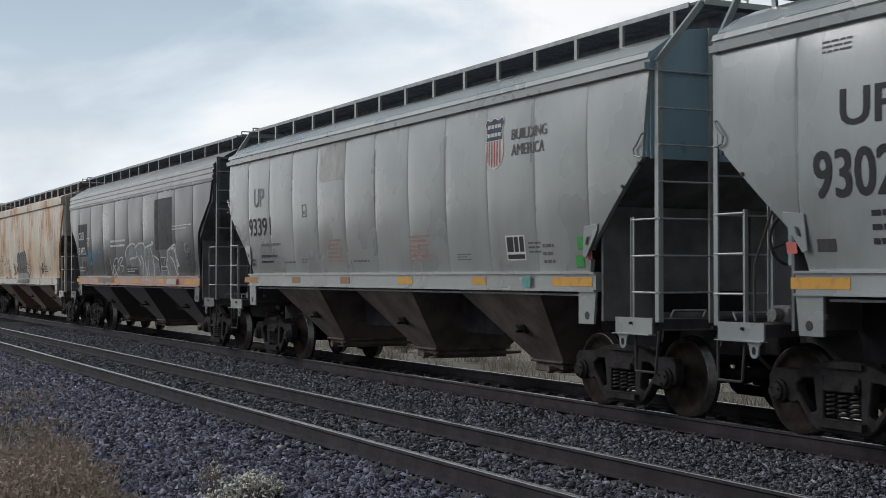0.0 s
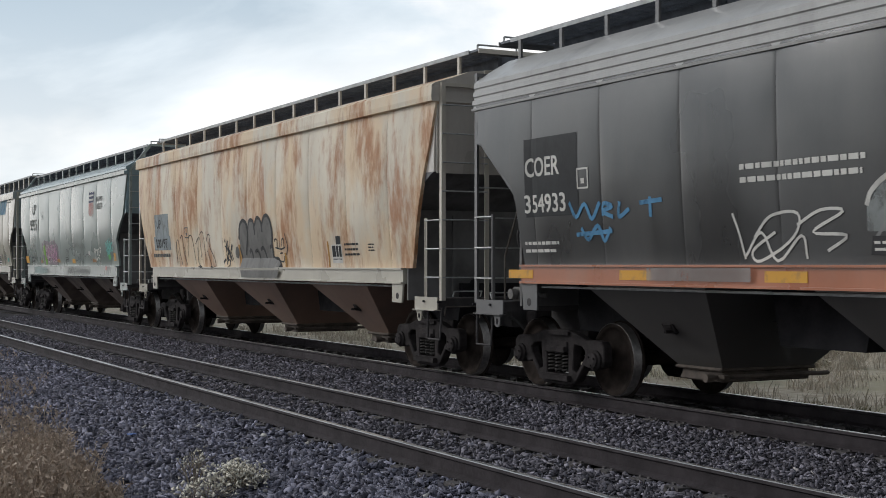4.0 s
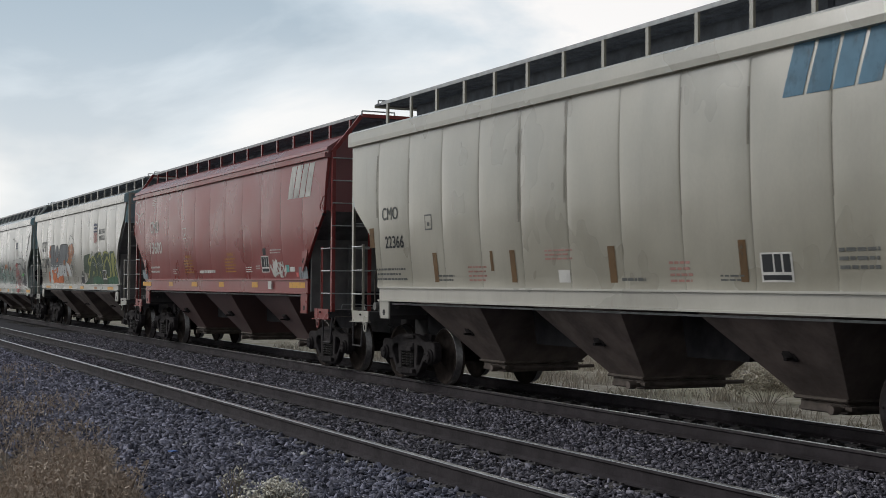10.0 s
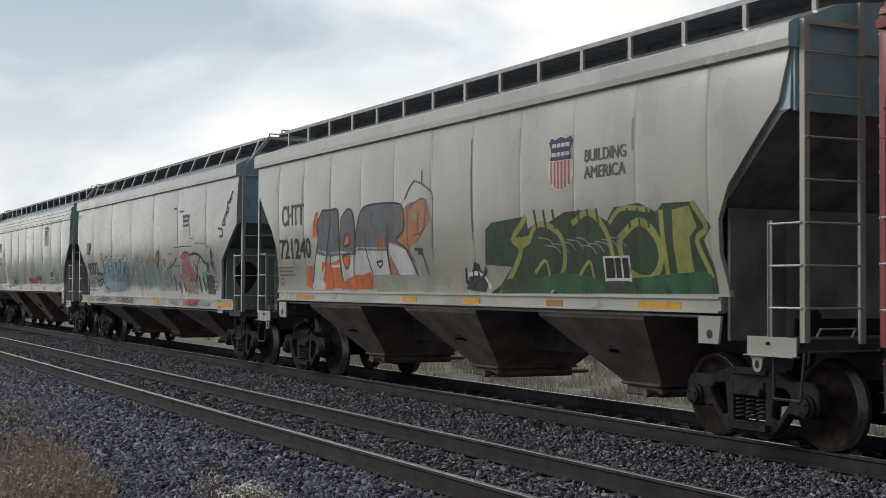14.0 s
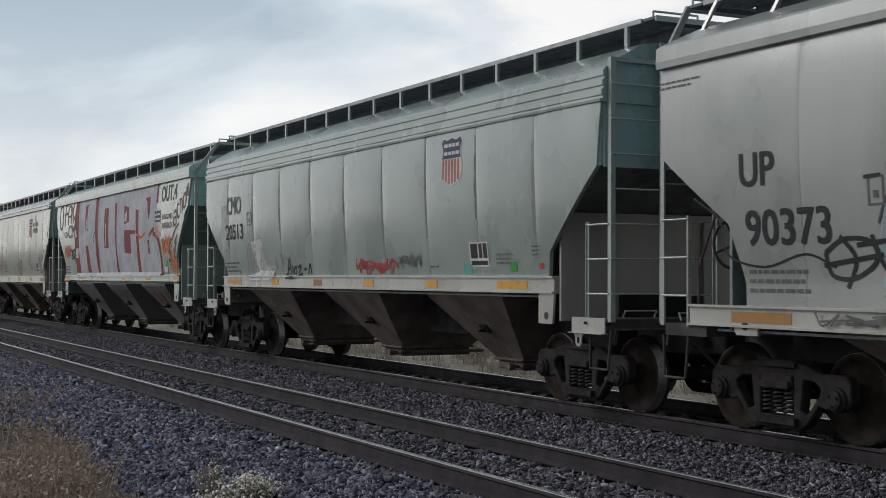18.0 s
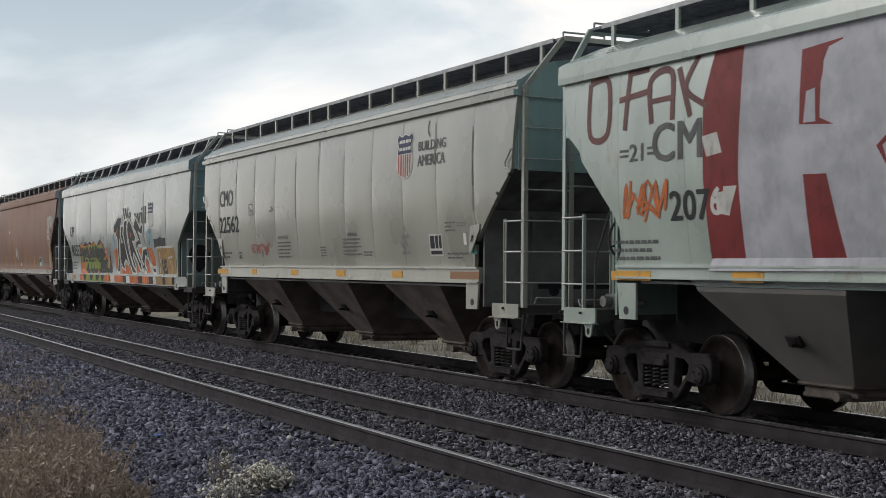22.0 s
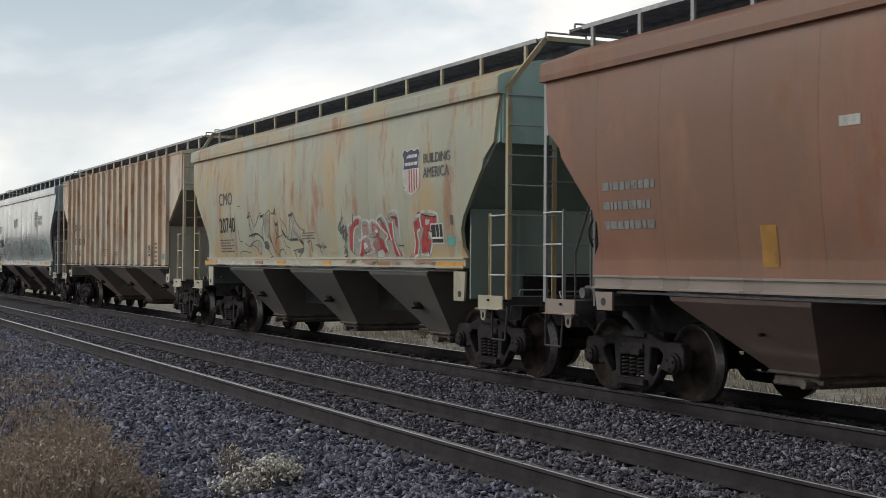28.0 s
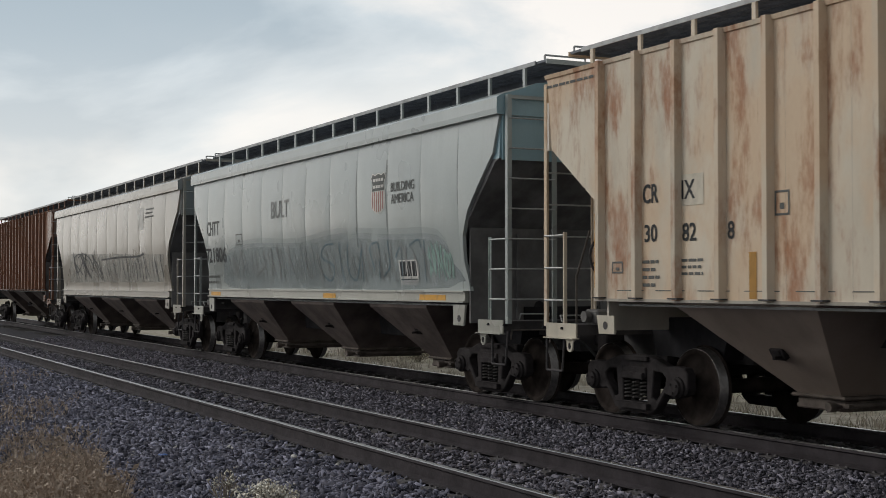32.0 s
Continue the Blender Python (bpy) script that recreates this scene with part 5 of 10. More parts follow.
M_BLACK = ink("black_stencil", (0.022, 0.024, 0.027), 0.1)
M_GREYINK = ink("faded_dark_stencil", (0.12, 0.125, 0.12), 0.3)
M_GREYSOFT = ink("very_faded_stencil", (0.25, 0.255, 0.25), 0.5)
M_WHITE = ink("white_stencil", (0.62, 0.61, 0.58), 0.15)
M_PALE = ink("pale_spray_paint", (0.55, 0.54, 0.51), 0.35)
M_REDINK = ink("faded_red_stencil", (0.42, 0.22, 0.19), 0.5)
M_YELLOWINK = ink("yellow_stencil", (0.42, 0.22, 0.04), 0.3)
M_PINK = ink("pink_tag", (0.62, 0.16, 0.15), 0.1)
M_GREEN = ink("green_tag", (0.06, 0.33, 0.08), 0.1)
M_TEAL = ink("teal_tag", (0.14, 0.40, 0.36), 0.25)
M_REPAINT = ink("touched_up_grey_paint", (0.46, 0.465, 0.44), 0.2)
M_REPAINT2 = ink("touched_up_cream_paint", (0.58, 0.53, 0.44), 0.2)
M_SOOT = ink("soot_black_paint", (0.040, 0.040, 0.043), 0.3)
M_SMOKE = ink("grey_spray_paint", (0.23, 0.235, 0.235), 0.55)
M_BLUE = ink("blue_spray_paint", (0.08, 0.24, 0.42), 0.5)
M_BLUEGREY = ink("blue_grey_paint", (0.30, 0.35, 0.375), 0.45, top=0.85)
M_BLUEINK = ink("blue_grey_marker", (0.11, 0.17, 0.20), 0.4)
M_OCHRE = ink("ochre_drip", (0.42, 0.22, 0.05), 0.3)
M_MAGENTA = ink("pink_spray_paint", (0.52, 0.30, 0.42), 0.75)
M_LIME = ink("lime_spray_paint", (0.24, 0.29, 0.045), 0.2)
M_LOGOBLUE = ink("faded_blue_logo_paint", (0.10, 0.21, 0.30), 0.35)
M_DRIP = ink("brown_drip", (0.15, 0.085, 0.035), 0.3)
M_ORANGE = ink("orange_spray_paint", (0.56, 0.15, 0.045), 0.4)
M_DKGREEN = ink("dark_green_spray_paint", (0.035, 0.06, 0.035), 0.3)
M_SKYBLUE = ink("light_blue_spray_paint", (0.30, 0.45, 0.52), 0.65)
M_SEA = ink("sea_green_spray_paint", (0.26, 0.38, 0.34), 0.75)
M_REDPAINT = ink("red_spray_paint", (0.42, 0.055, 0.055), 0.5)
M_LETTERFILL = ink("pale_pink_letter_fill", (0.43, 0.43, 0.47), 0.12)
M_DKRED = ink("dark_red_letter_paint", (0.20, 0.025, 0.025), 0.2)
M_OLIVE = ink("dark_olive_marker", (0.085, 0.085, 0.06), 0.3)
M_TAN = ink("tan_spray_paint", (0.34, 0.21, 0.08), 0.3)
M_RUSTY = ink("bare_rust", (0.22, 0.10, 0.05), 0.6)
M_WORN = ink("worn_pale_primer", (0.40, 0.36, 0.33), 0.7, 4.0)
M_WASHGREY = ink("smooth_grey_overspray", (0.27, 0.275, 0.275), 0.3, 3.0, top=0.62)
M_WASHORANGE = ink("thin_orange_overspray", (0.56, 0.22, 0.09), 0.35, 3.0, top=0.6)
M_WASHRED = ink("thin_red_overspray", (0.45, 0.13, 0.11), 0.35, 3.0, top=0.55)
M_WASHSEA = ink("thin_sea_green_overspray", (0.30, 0.37, 0.34), 0.3, 3.0, top=0.45)
M_WASHPALE = ink("thin_pale_overspray", (0.48, 0.48, 0.45), 0.3, 3.0, top=0.4)
M_GREYFILL = ink("dark_grey_fill_paint", (0.155, 0.152, 0.147), 0.2)
M_WASHPINK = ink("thin_pink_overspray", (0.40, 0.32, 0.37), 0.3, 3.0, top=0.5)
M_LIMEDULL = ink("dull_olive_lime_paint", (0.27, 0.28, 0.085), 0.2)
M_WASHLIME = ink("thin_lime_overspray", (0.20, 0.40, 0.07), 0.35, 4.0, top=0.85)
M_WASHBLUE2 = ink("thin_blue_grey_wash", (0.30, 0.355, 0.375), 0.10, 2.0, top=0.14)
M_WASHTEAL = ink("thin_teal_overspray", (0.30, 0.43, 0.42), 0.4, 3.0, top=0.5)
M_GREYMID = ink("blue_grey_fill_paint", (0.13, 0.14, 0.15), 0.15)
M_WHITEFILL = ink("white_fill_paint", (0.52, 0.53, 0.53), 0.15)
M_SILVER = ink("silver_spray_paint", (0.40, 0.43, 0.43), 0.4, 5.0, top=0.55)
M_BROWNRED = ink("brown_red_marker", (0.15, 0.06, 0.055), 0.2)
M_SMEAR = ink("white_paint_smear", (0.58, 0.59, 0.58), 0.6, 6.0, top=0.8)
M_REDFLAT = ink("worn_red_paint", (0.40, 0.11, 0.10), 0.5, 5.0, top=0.85)
M_WASHPINKGREY = ink("thin_pinkish_grey_overspray", (0.33, 0.27, 0.27), 0.35, 4.0, top=0.6)
M_WASHBLUE = ink("thin_light_blue_overspray", (0.34, 0.44, 0.48), 0.35, 4.0, top=0.6)
M_INK2 = ink("dark_blue_outline_paint", (0.05, 0.075, 0.09), 0.25)
M_GREEN2 = ink("deep_green_spray_paint", (0.03, 0.10, 0.05), 0.3)
M_SHIELD_BLUE = ink("shield_navy", (0.045, 0.055, 0.11), 0.2)
M_SHIELD_RED = ink("shield_red", (0.46, 0.12, 0.10), 0.25)


def off_side(x, z, car, lay):
    """The sheet's face at x and z, with its swell between the seams, and a hair above it."""
    c = CARS[car]
    u = (x + c["end"]) / (2 * c["end"]) * c["panels"] % 1.0
    v = math.sin(math.pi * min(1, max(0, (z - c["sill"]) / (c["eave"] - c["sill"]))))
    b = 0.25 * (2 * u - 1) ** 2 + 0.45 * (2 * u - 1) ** 6
    return -(side_w(z, c["ribbed"]) - c["pillow"] * b * (0.35 + 0.65 * v) + 0.0024 + 0.0011 * lay)


def lay_on(name, bm, mat, car, lay=1, label=""):
    """Bends a flat drawing (x along, z up, y a tiny step) onto the side and hangs it on the car."""
    zs = [v.co.z for v in bm.verts]
    k = math.floor(min(zs) / 0.22) + 1
    while k * 0.22 < max(zs) - 0.02 and len(bm.faces) < 400:
        bmesh.ops.bisect_plane(bm, geom=[*bm.verts, *bm.edges, *bm.faces], plane_co=(0, 0, k * 0.22), plane_no=(0, 0, 1))
        k += 1
    c = CARS[car]
    if c["pillow"] > 0.015:
        w = 2 * c["end"] / c["panels"]
        xs = [v.co.x for v in bm.verts]
        lo, hi = min(xs) + 0.01, max(xs) - 0.01
        for i in range(c["panels"]):
            for u in (0.0, 0.03, 0.10, 0.24, 0.5, 0.76, 0.90, 0.97):
                x = -c["end"] + w * (i + u)
                if lo < x < hi and len(bm.faces) < 500:
                    bmesh.ops.bisect_plane(bm, geom=[*bm.verts, *bm.edges, *bm.faces], plane_co=(x, 0, 0), plane_no=(1, 0, 0))
    low = c["sill"] + 0.01
    for v in bm.verts:
        y = v.co.y
        v.co.y = off_side(v.co.x, v.co.z, car, lay) - y if v.co.z > low else -(1.567 + 0.0011 * lay) - y
    bmesh.ops.triangulate(bm, faces=[f for f in bm.faces if len(f.verts) > 4])
    return part(name, bm, mat, CARS[car], label)


def flat_face(bm, pts, step=0.0):
    return bm.faces.new([bm.verts.new((x, step, z)) for x, z in pts])


def words(car, text, x0, x1, z0, z1, mat):
    cu = bpy.data.curves.new("lettering", "FONT")
    cu.body, cu.resolution_u, cu.offset = text, 3, 0.0
    tmp = bpy.data.objects.new("lettering", cu)
    me = bpy.data.meshes.new_from_object(tmp)
    bpy.data.objects.remove(tmp)
    bm = bmesh.new()
    bm.from_mesh(me)
    bpy.data.meshes.remove(me)
    xs, ys = [v.co.x for v in bm.verts], [v.co.y for v in bm.verts]
    ax, ay, bx, by = min(xs), min(ys), max(xs), max(ys)
    fat = 0.026 * (z1 - z0)
    for v in bm.verts:
        v.co = (x0 + fat + (v.co.x - ax) / (bx - ax) * (x1 - x0 - 2 * fat), 0, z0 + fat * 0.6 + (v.co.y - ay) / (by - ay) * (z1 - z0 - 1.2 * fat))
    first = bm.verts[:] + bm.edges[:] + bm.faces[:]
    for k, (dx, dz) in enumerate(((-fat, 0.6 * fat), (fat, -0.6 * fat), (fat, 0.6 * fat), (-fat, -0.6 * fat))):   # brush width of the stencil
        more = bmesh.ops.duplicate(bm, geom=first)["geom"]
        bmesh.ops.translate(bm, vec=(dx, 0.00012 * (k + 1), dz), verts=[g for g in more if isinstance(g, bmesh.types.BMVert)])
    lay_on("lettering", bm, mat, car, 3)


def bars(car, x0, x1, z0, z1, n, mat):
    """Small print: plain bars of its size."""
    rnd = random.Random(int(x0 * 100) + n)
    bm = bmesh.new()
    h = (z1 - z0) / (n * 2.4 if n > 1 else 1.5)
    for i in range(n):
        z = z1 - (z1 - z0) * (i + 0.5) / n
        x = x0
        end = x1 - (x1 - x0) * rnd.uniform(0, 0.25) * (i % 2)
        while x < end - 0.02:
            w = min(end - x, rnd.uniform(0.05, 0.15))
            flat_face(bm, [(x, z - h / 2), (x + w, z - h / 2), (x + w, z + h / 2), (x, z + h / 2)])
            x += w + 0.022
    lay_on("small_print", bm, mat, car, 3)


def patch(car, x0, x1, z0, z1, mat, name):
    bm = bmesh.new()
    flat_face(bm, [(x0, z0), (x1, z0), (x1, z1), (x0, z1)])
    lay_on(name, bm, mat, car, 3 if name in ("tag", "reflector", "placard") else 2)


def data_panel(car, x0, x1, z0, z1):
    bm = bmesh.new()
    flat_face(bm, [(x0, z0), (x1, z0), (x1, z1), (x0, z1)])
    lay_on("data_panel", bm, M_WHITE, car, 2)
    w, h = x1 - x0, z1 - z0
    bm = bmesh.new()
    for a, b, c, d in ((0.06, 0.34, 0.40, 0.94), (0.45, 0.34, 0.66, 0.94), (0.72, 0.34, 0.94, 0.94), (0.06, 0.06, 0.94, 0.24)):
        flat_face(bm, [(x0 + w * a, z0 + h * b), (x0 + w * c, z0 + h * b), (x0 + w * c, z0 + h * d), (x0 + w * a, z0 + h * d)])
    lay_on("small_print", bm, M_BLACK, car, 3)


def framed_box(car, x0, x1, z0, z1, mat):
    bm = bmesh.new()
    t = 0.022
    for a, b, c, d in ((x0, x1, z0, z0 + t), (x0, x1, z1 - t, z1), (x0, x0 + t, z0 + t, z1 - t), (x1 - t, x1, z0 + t, z1 - t), (x0 + (x1 - x0) * 0.35, x1 - (x1 - x0) * 0.35, z0 + (z1 - z0) * 0.25, z0 + (z1 - z0) * 0.5)):
        flat_face(bm, [(a, c), (b, c), (b, d), (a, d)])
    lay_on("stencil_box", bm, mat, car, 3)


def shield(car, x0, x1, z0, z1, blank, fade):
    """A shield: dark band above, upright red stripes on white below; no lettering."""
    def at(u, v):
        return (x0 + (x1 - x0) * u, z0 + (z1 - z0) * v)
    outline = [(0.5, 0.0), (0.72, 0.04), (0.90, 0.13), (0.98, 0.30), (0.97, 0.50), (0.90, 0.70), (0.93, 0.80), (1.0, 0.88), (0.90, 1.0), (0.70, 0.95), (0.5, 1.0), (0.30, 0.95), (0.10, 1.0), (0.0, 0.88), (0.07, 0.80), (0.10, 0.70), (0.03, 0.50), (0.02, 0.30), (0.10, 0.13), (0.28, 0.04)]
    bm = bmesh.new()
    flat_face(bm, [at(*p) for p in outline])
    lay_on("shield", bm, M_WHITE, car, 2, "painted shield with a dark band" + ("" if blank else " and red stripes"))
    bm = bmesh.new()
    flat_face(bm, [at(*p) for p in ((0.08, 0.56), (0.92, 0.56), (0.87, 0.70), (0.91, 0.80), (0.97, 0.88), (0.88, 0.975), (0.70, 0.925), (0.5, 0.975), (0.30, 0.925), (0.12, 0.975), (0.03, 0.88), (0.09, 0.80), (0.13, 0.70))])
    lay_on("shield_band", bm, M_GREYINK if fade else M_SHIELD_BLUE, car, 3)
    bm = bmesh.new()
    for v0, v1 in ((0.63, 0.70), (0.79, 0.86)):
        for u0, u1 in ((0.16, 0.33), (0.36, 0.50), (0.53, 0.66), (0.69, 0.84)):
            flat_face(bm, [at(u0, v0), at(u1, v0), at(u1, v1), at(u0, v1)])
    tagged(lay_on("shield_print", bm, M_WHITE, car, 4), kind="stuff")
    if not blank:
        for i in range(6):
            bm = bmesh.new()
            u = 0.10 + 0.136 * i
            lo = 0.05 + 0.9 * (abs(u + 0.035 - 0.5)) ** 2.2
            flat_face(bm, [at(u, lo), at(u + 0.07, lo), at(u + 0.07, 0.545), at(u, 0.545)])
            lay_on("shield_stripe", bm, M_REDINK if fade else M_SHIELD_RED, car, 3)


def smooth_line(pts, n=6):
    pts = [Vector((p[0], 0, p[1])) for p in pts]
    ext = [pts[0] * 2 - pts[1]] + pts + [pts[-1] * 2 - pts[-2]]
    out = []
    for a, b, c, d in zip(ext, ext[1:], ext[2:], ext[3:]):
        for i in range(n):
            t = i / n
            out.append(0.5 * (2 * b + (c - a) * t + (2 * a - 5 * b + 4 * c - d) * t * t + (3 * b - a - 3 * c + d) * t ** 3))
    return out + [pts[-1]]


def ribbon(bm, pts, w, step0=0.0, rise=0.00012):
    prev = None
    for i, p in enumerate(pts):
        d = (pts[min(i + 1, len(pts) - 1)] - pts[max(i - 1, 0)])
        if d.length < 1e-6:
            continue
        nrm = Vector((-d.z, 0, d.x)).normalized() * (w / 2)
        y = step0 + rise * i
        a, b = bm.verts.new((p.x + nrm.x, y, p.z + nrm.z)), bm.verts.new((p.x - nrm.x, y, p.z - nrm.z))
        if prev:
            bm.faces.new((prev[0], a, b, prev[1]))
        prev = (a, b)


def stroke(car, pts, w, mat, lay):
    bm = bmesh.new()
    ribbon(bm, smooth_line(pts, 5 if w < 0.1 else 3), w, rise=0.0)
    lay_on("painted_stroke", bm, mat, car, lay)


def shape(car, pts, mat, lay):
    bm = bmesh.new()
    flat_face(bm, pts)
    lay_on("painted_shape", bm, mat, car, lay)


def blob(car, pts, mat, lay):
    """A painted form with a rounded outline."""
    n = len(pts)
    out = []
    for i in range(n):
        a, b, c, d = (Vector((pts[k % n][0], pts[k % n][1])) for k in (i - 1, i, i + 1, i + 2))
        for t in (0.0, 0.34, 0.67):
            q = 0.5 * (2 * b + (c - a) * t + (2 * a - 5 * b + 4 * c - d) * t * t + (3 * b - a - 3 * c + d) * t ** 3)
            out.append((q.x, q.y))
    shape(car, out, mat, lay)


def slant_logo(car, x0, x1, z0, z1, mat):
    """A slanting block mark: four plain leaning blocks with notches."""
    bm = bmesh.new()
    n, w, h = 4, x1 - x0, z1 - z0
    for i in range(n):
        a = x0 + w * i / n
        b = a + w / n * 0.86
        lean = h * 0.28
        flat_face(bm, [(a, z0), (b, z0), (b + lean, z0 + h), (a + lean, z0 + h)])
    lay_on("block_mark", bm, mat, car, 2, "slanting painted block mark")


def scribble(car, x0, x1, z0, z1, mat, w, n, seed):
    """A sprayed scrawl: jagged loops that run over one another."""
    rnd = random.Random(seed)
    bm = bmesh.new()
    W, h, y = x1 - x0, z1 - z0, 0.0
    cell = W / n
    for i in range(n):
        cx = x0 + cell * (i + 0.5)
        pts, up = [], rnd.random() < 0.5
        for k in range(rnd.randint(4, 7)):
            v = rnd.uniform(0.62, 1.0) if up else rnd.uniform(0.0, 0.38)
            pts.append((min(max(cx + cell * rnd.uniform(-0.95, 0.95), x0), x1), z0 + h * v))
            up = not up
        ribbon(bm, smooth_line(pts, 4), w * rnd.uniform(0.7, 1.2), y, 0.00003)
        y += 0.0012
    for _ in range(2):
        v = rnd.uniform(0.1, 0.9)
        a = rnd.uniform(0, 0.5)
        ribbon(bm, smooth_line([(x0 + W * a, z0 + h * v), (x0 + W * (a + 0.2), z0 + h * min(1, v + 0.12)), (x0 + W * (a + 0.45), z0 + h * max(0, v - 0.1))], 4), w * 0.8, y, 0.00003)
        y += 0.0012
    lay_on("sprayed_tag", bm, mat, car, 3, "jagged spray-painted scrawl")


def spray(car, x0, x1, z0, z1, mat, n, seed):
    """Loose overspray: many thin slanting strokes of uneven length."""
    rnd = random.Random(seed)
    bm = bmesh.new()
    w, h = x1 - x0, z1 - z0
    for i in range(int(n * 1.6)):
        cx, cz = x0 + w * min(1, max(0, rnd.gauss(0.5, 0.28))), z0 + h * min(1, max(0, rnd.gauss(0.5, 0.28)))
        ln, t = h * rnd.uniform(0.05, 0.24) + 0.02, rnd.gauss(0.35, 0.6)
        b = rnd.uniform(-0.4, 0.4) * ln
        lo = CARS[car]["sill"] + 0.012
        pts = [(cx + ln * (u * math.sin(t)) + b * (1 - u * u), min(max(cz + ln * u * math.cos(t), lo), 3.98)) for u in (-1, -0.4, 0.3, 1)]
        ribbon(bm, [Vector((p[0], 0, p[1])) for p in pts], rnd.uniform(0.018, 0.06), 0.00008 * i, 0)
    lay_on("sprayed_cloud", bm, mat, car, 2, "patch of loose overspray")


def hatch(car, x0, x1, z0, z1, mat, w, n, seed, lean):
    """Many steep wavering strokes side by side."""
    rnd = random.Random(seed)
    bm = bmesh.new()
    h = z1 - z0
    for i in range(n):
        x = x0 + (x1 - x0) * (i + rnd.random()) / n
        a, b = z1 - h * rnd.uniform(0, 0.35), z0 + h * rnd.uniform(0, 0.3)
        wob = rnd.uniform(-0.12, 0.12) * h
        pts = [(x - lean * h / 2, a), (x + wob - lean * h * 0.1, a * 0.6 + b * 0.4), (x + lean * h * 0.4 - wob * 0.5, b)]
        ribbon(bm, smooth_line(pts, 3), w * rnd.uniform(0.5, 1.3), 0.0001 * i, 0)
    tagged(lay_on("sprayed_hatching", bm, mat, car, 3, "steep wavering spray-painted strokes"), kind="stuff")


def rim(car, pts, w, mat, lay):
    """A closed painted outline, one band with mitred corners."""
    n = len(pts)
    ps = [Vector((p[0], 0, p[1])) for p in pts]
    bm = bmesh.new()
    rings = []
    for i in range(n):
        d0, d1 = (ps[i] - ps[i - 1]).normalized(), (ps[(i + 1) % n] - ps[i]).normalized()
        m = Vector((-d0.z - d1.z, 0, d0.x + d1.x))
        m = m.normalized() if m.length > 0.2 else Vector((-d1.z, 0, d1.x))
        k = min(2.2, 1 / max(0.3, m.dot(Vector((-d1.z, 0, d1.x)))))
        rings.append([bm.verts.new(ps[i] + m * s * w / 2 * k) for s in (-1, 1)])
    for i in range(n):
        a, b = rings[i], rings[(i + 1) % n]
        bm.faces.new((a[0], a[1], b[1], b[0]))
    lay_on("painted_rim", bm, mat, car, lay)


def bay_scrawl(car, bay, mat, w, letters, seed):
    """A row of tall angular marks sprayed on the sloping face of a discharge hopper."""
    rnd = random.Random(seed)
    c = CARS[car]
    bl, z_top = c["bay_pitch"], c["sill"] - 0.275
    cx = bl * (bay - 1)
    for i in range(letters):
        x0 = cx - bl * 0.22 + bl * 0.40 * i / letters + 0.25 * (i / letters)
        pts, up = [], True
        for k in range(rnd.randint(3, 5)):
            f = rnd.uniform(0.08, 0.16) if up else rnd.uniform(0.36, 0.5)
            pts.append((x0 + rnd.uniform(0.0, 0.30) + 0.1 * f, f))
            up = not up
        bm = bmesh.new()
        ribbon(bm, smooth_line(pts, 4), w, 0.0, 0.0)
        for v in bm.verts:
            f = v.co.z
            v.co = Vector((v.co.x, -(1.455 + (0.66 - 1.455) * f) - 0.006 - 0.002 * i, z_top + (0.47 - z_top) * f - 0.006))
        part("sprayed_mark", bm, mat, c)

# ---- lettering, panels and painted tags on the car sides: car, then the place along and up its side ----
words(0, 'UP', -5.69, -4.98, 3.0, 3.34, M_BLACK)
words(0, '9302', -6.06, -5.0, 2.35, 2.80, M_BLACK)
bars(0, -5.94, -5.54, 3.69, 3.83, 3, M_GREYINK)
patch(0, -6.08, -5.83, 1.86, 1.98, M_UNDER, 'placard_holder')
bars(0, -5.35, -4.98, 1.88, 2.26, 3, M_BLACK)
patch(0, -6.51, -6.37, 1.85, 1.96, M_PINK, 'tag')
words(1, 'UP', -5.84, -5.25, 2.99, 3.36, M_GREYSOFT)
words(1, '93391', -6.19, -4.94, 2.43, 2.78, M_BLACK)
words(1, 'BUILDING', 4.49, 5.38, 3.42, 3.56, M_GREYINK)
words(1, 'AMERICA', 4.49, 5.32, 3.21, 3.36, M_GREYINK)
shield(1, 3.72, 4.29, 3.06, 3.77, 0, 0)
bars(1, -5.5, -4.41, 2.21, 2.28, 1, M_GREYINK)
bars(1, -5.55, -4.67, 1.86, 2.08, 2, M_BLACK)
framed_box(1, -6.16, -5.93, 1.85, 1.97, M_BLACK)
framed_box(1, -3.18, -2.97, 2.7, 2.93, M_GREYINK)
bars(1, -2.08, -1.4, 1.86, 2.29, 6, M_REDINK)
bars(1, 1.22, 1.97, 1.86, 2.27, 6, M_REDINK)
bars(1, -3.37, -3.01, 1.87, 1.96, 2, M_GREYINK)
bars(1, -0.96, -0.31, 1.86, 1.91, 1, M_GREYINK)
bars(1, 2.81, 3.22, 1.85, 1.96, 3, M_GREYINK)
bars(1, -4.3, -3.72, 1.87, 1.92, 1, M_GREYINK)
data_panel(1, 4.24, 4.74, 1.84, 2.17)
bars(1, 4.82, 5.12, 1.92, 2.09, 3, M_GREYINK)
bars(1, 5.17, 5.45, 1.77, 2.07, 3, M_GREYINK)
patch(1, 5.99, 6.15, 1.96, 2.11, M_GREEN, 'tag')
patch(1, 5.92, 6.1, 1.74, 1.89, M_GREEN, 'tag')
patch(1, 6.15, 6.27, 1.84, 1.93, M_PINK, 'tag')
patch(1, 4.69, 4.89, 1.49, 1.64, M_TEAL, 'tag')
patch(1, -2.35, -1.22, 3.29, 3.91, M_REPAINT, 'painted_patch')
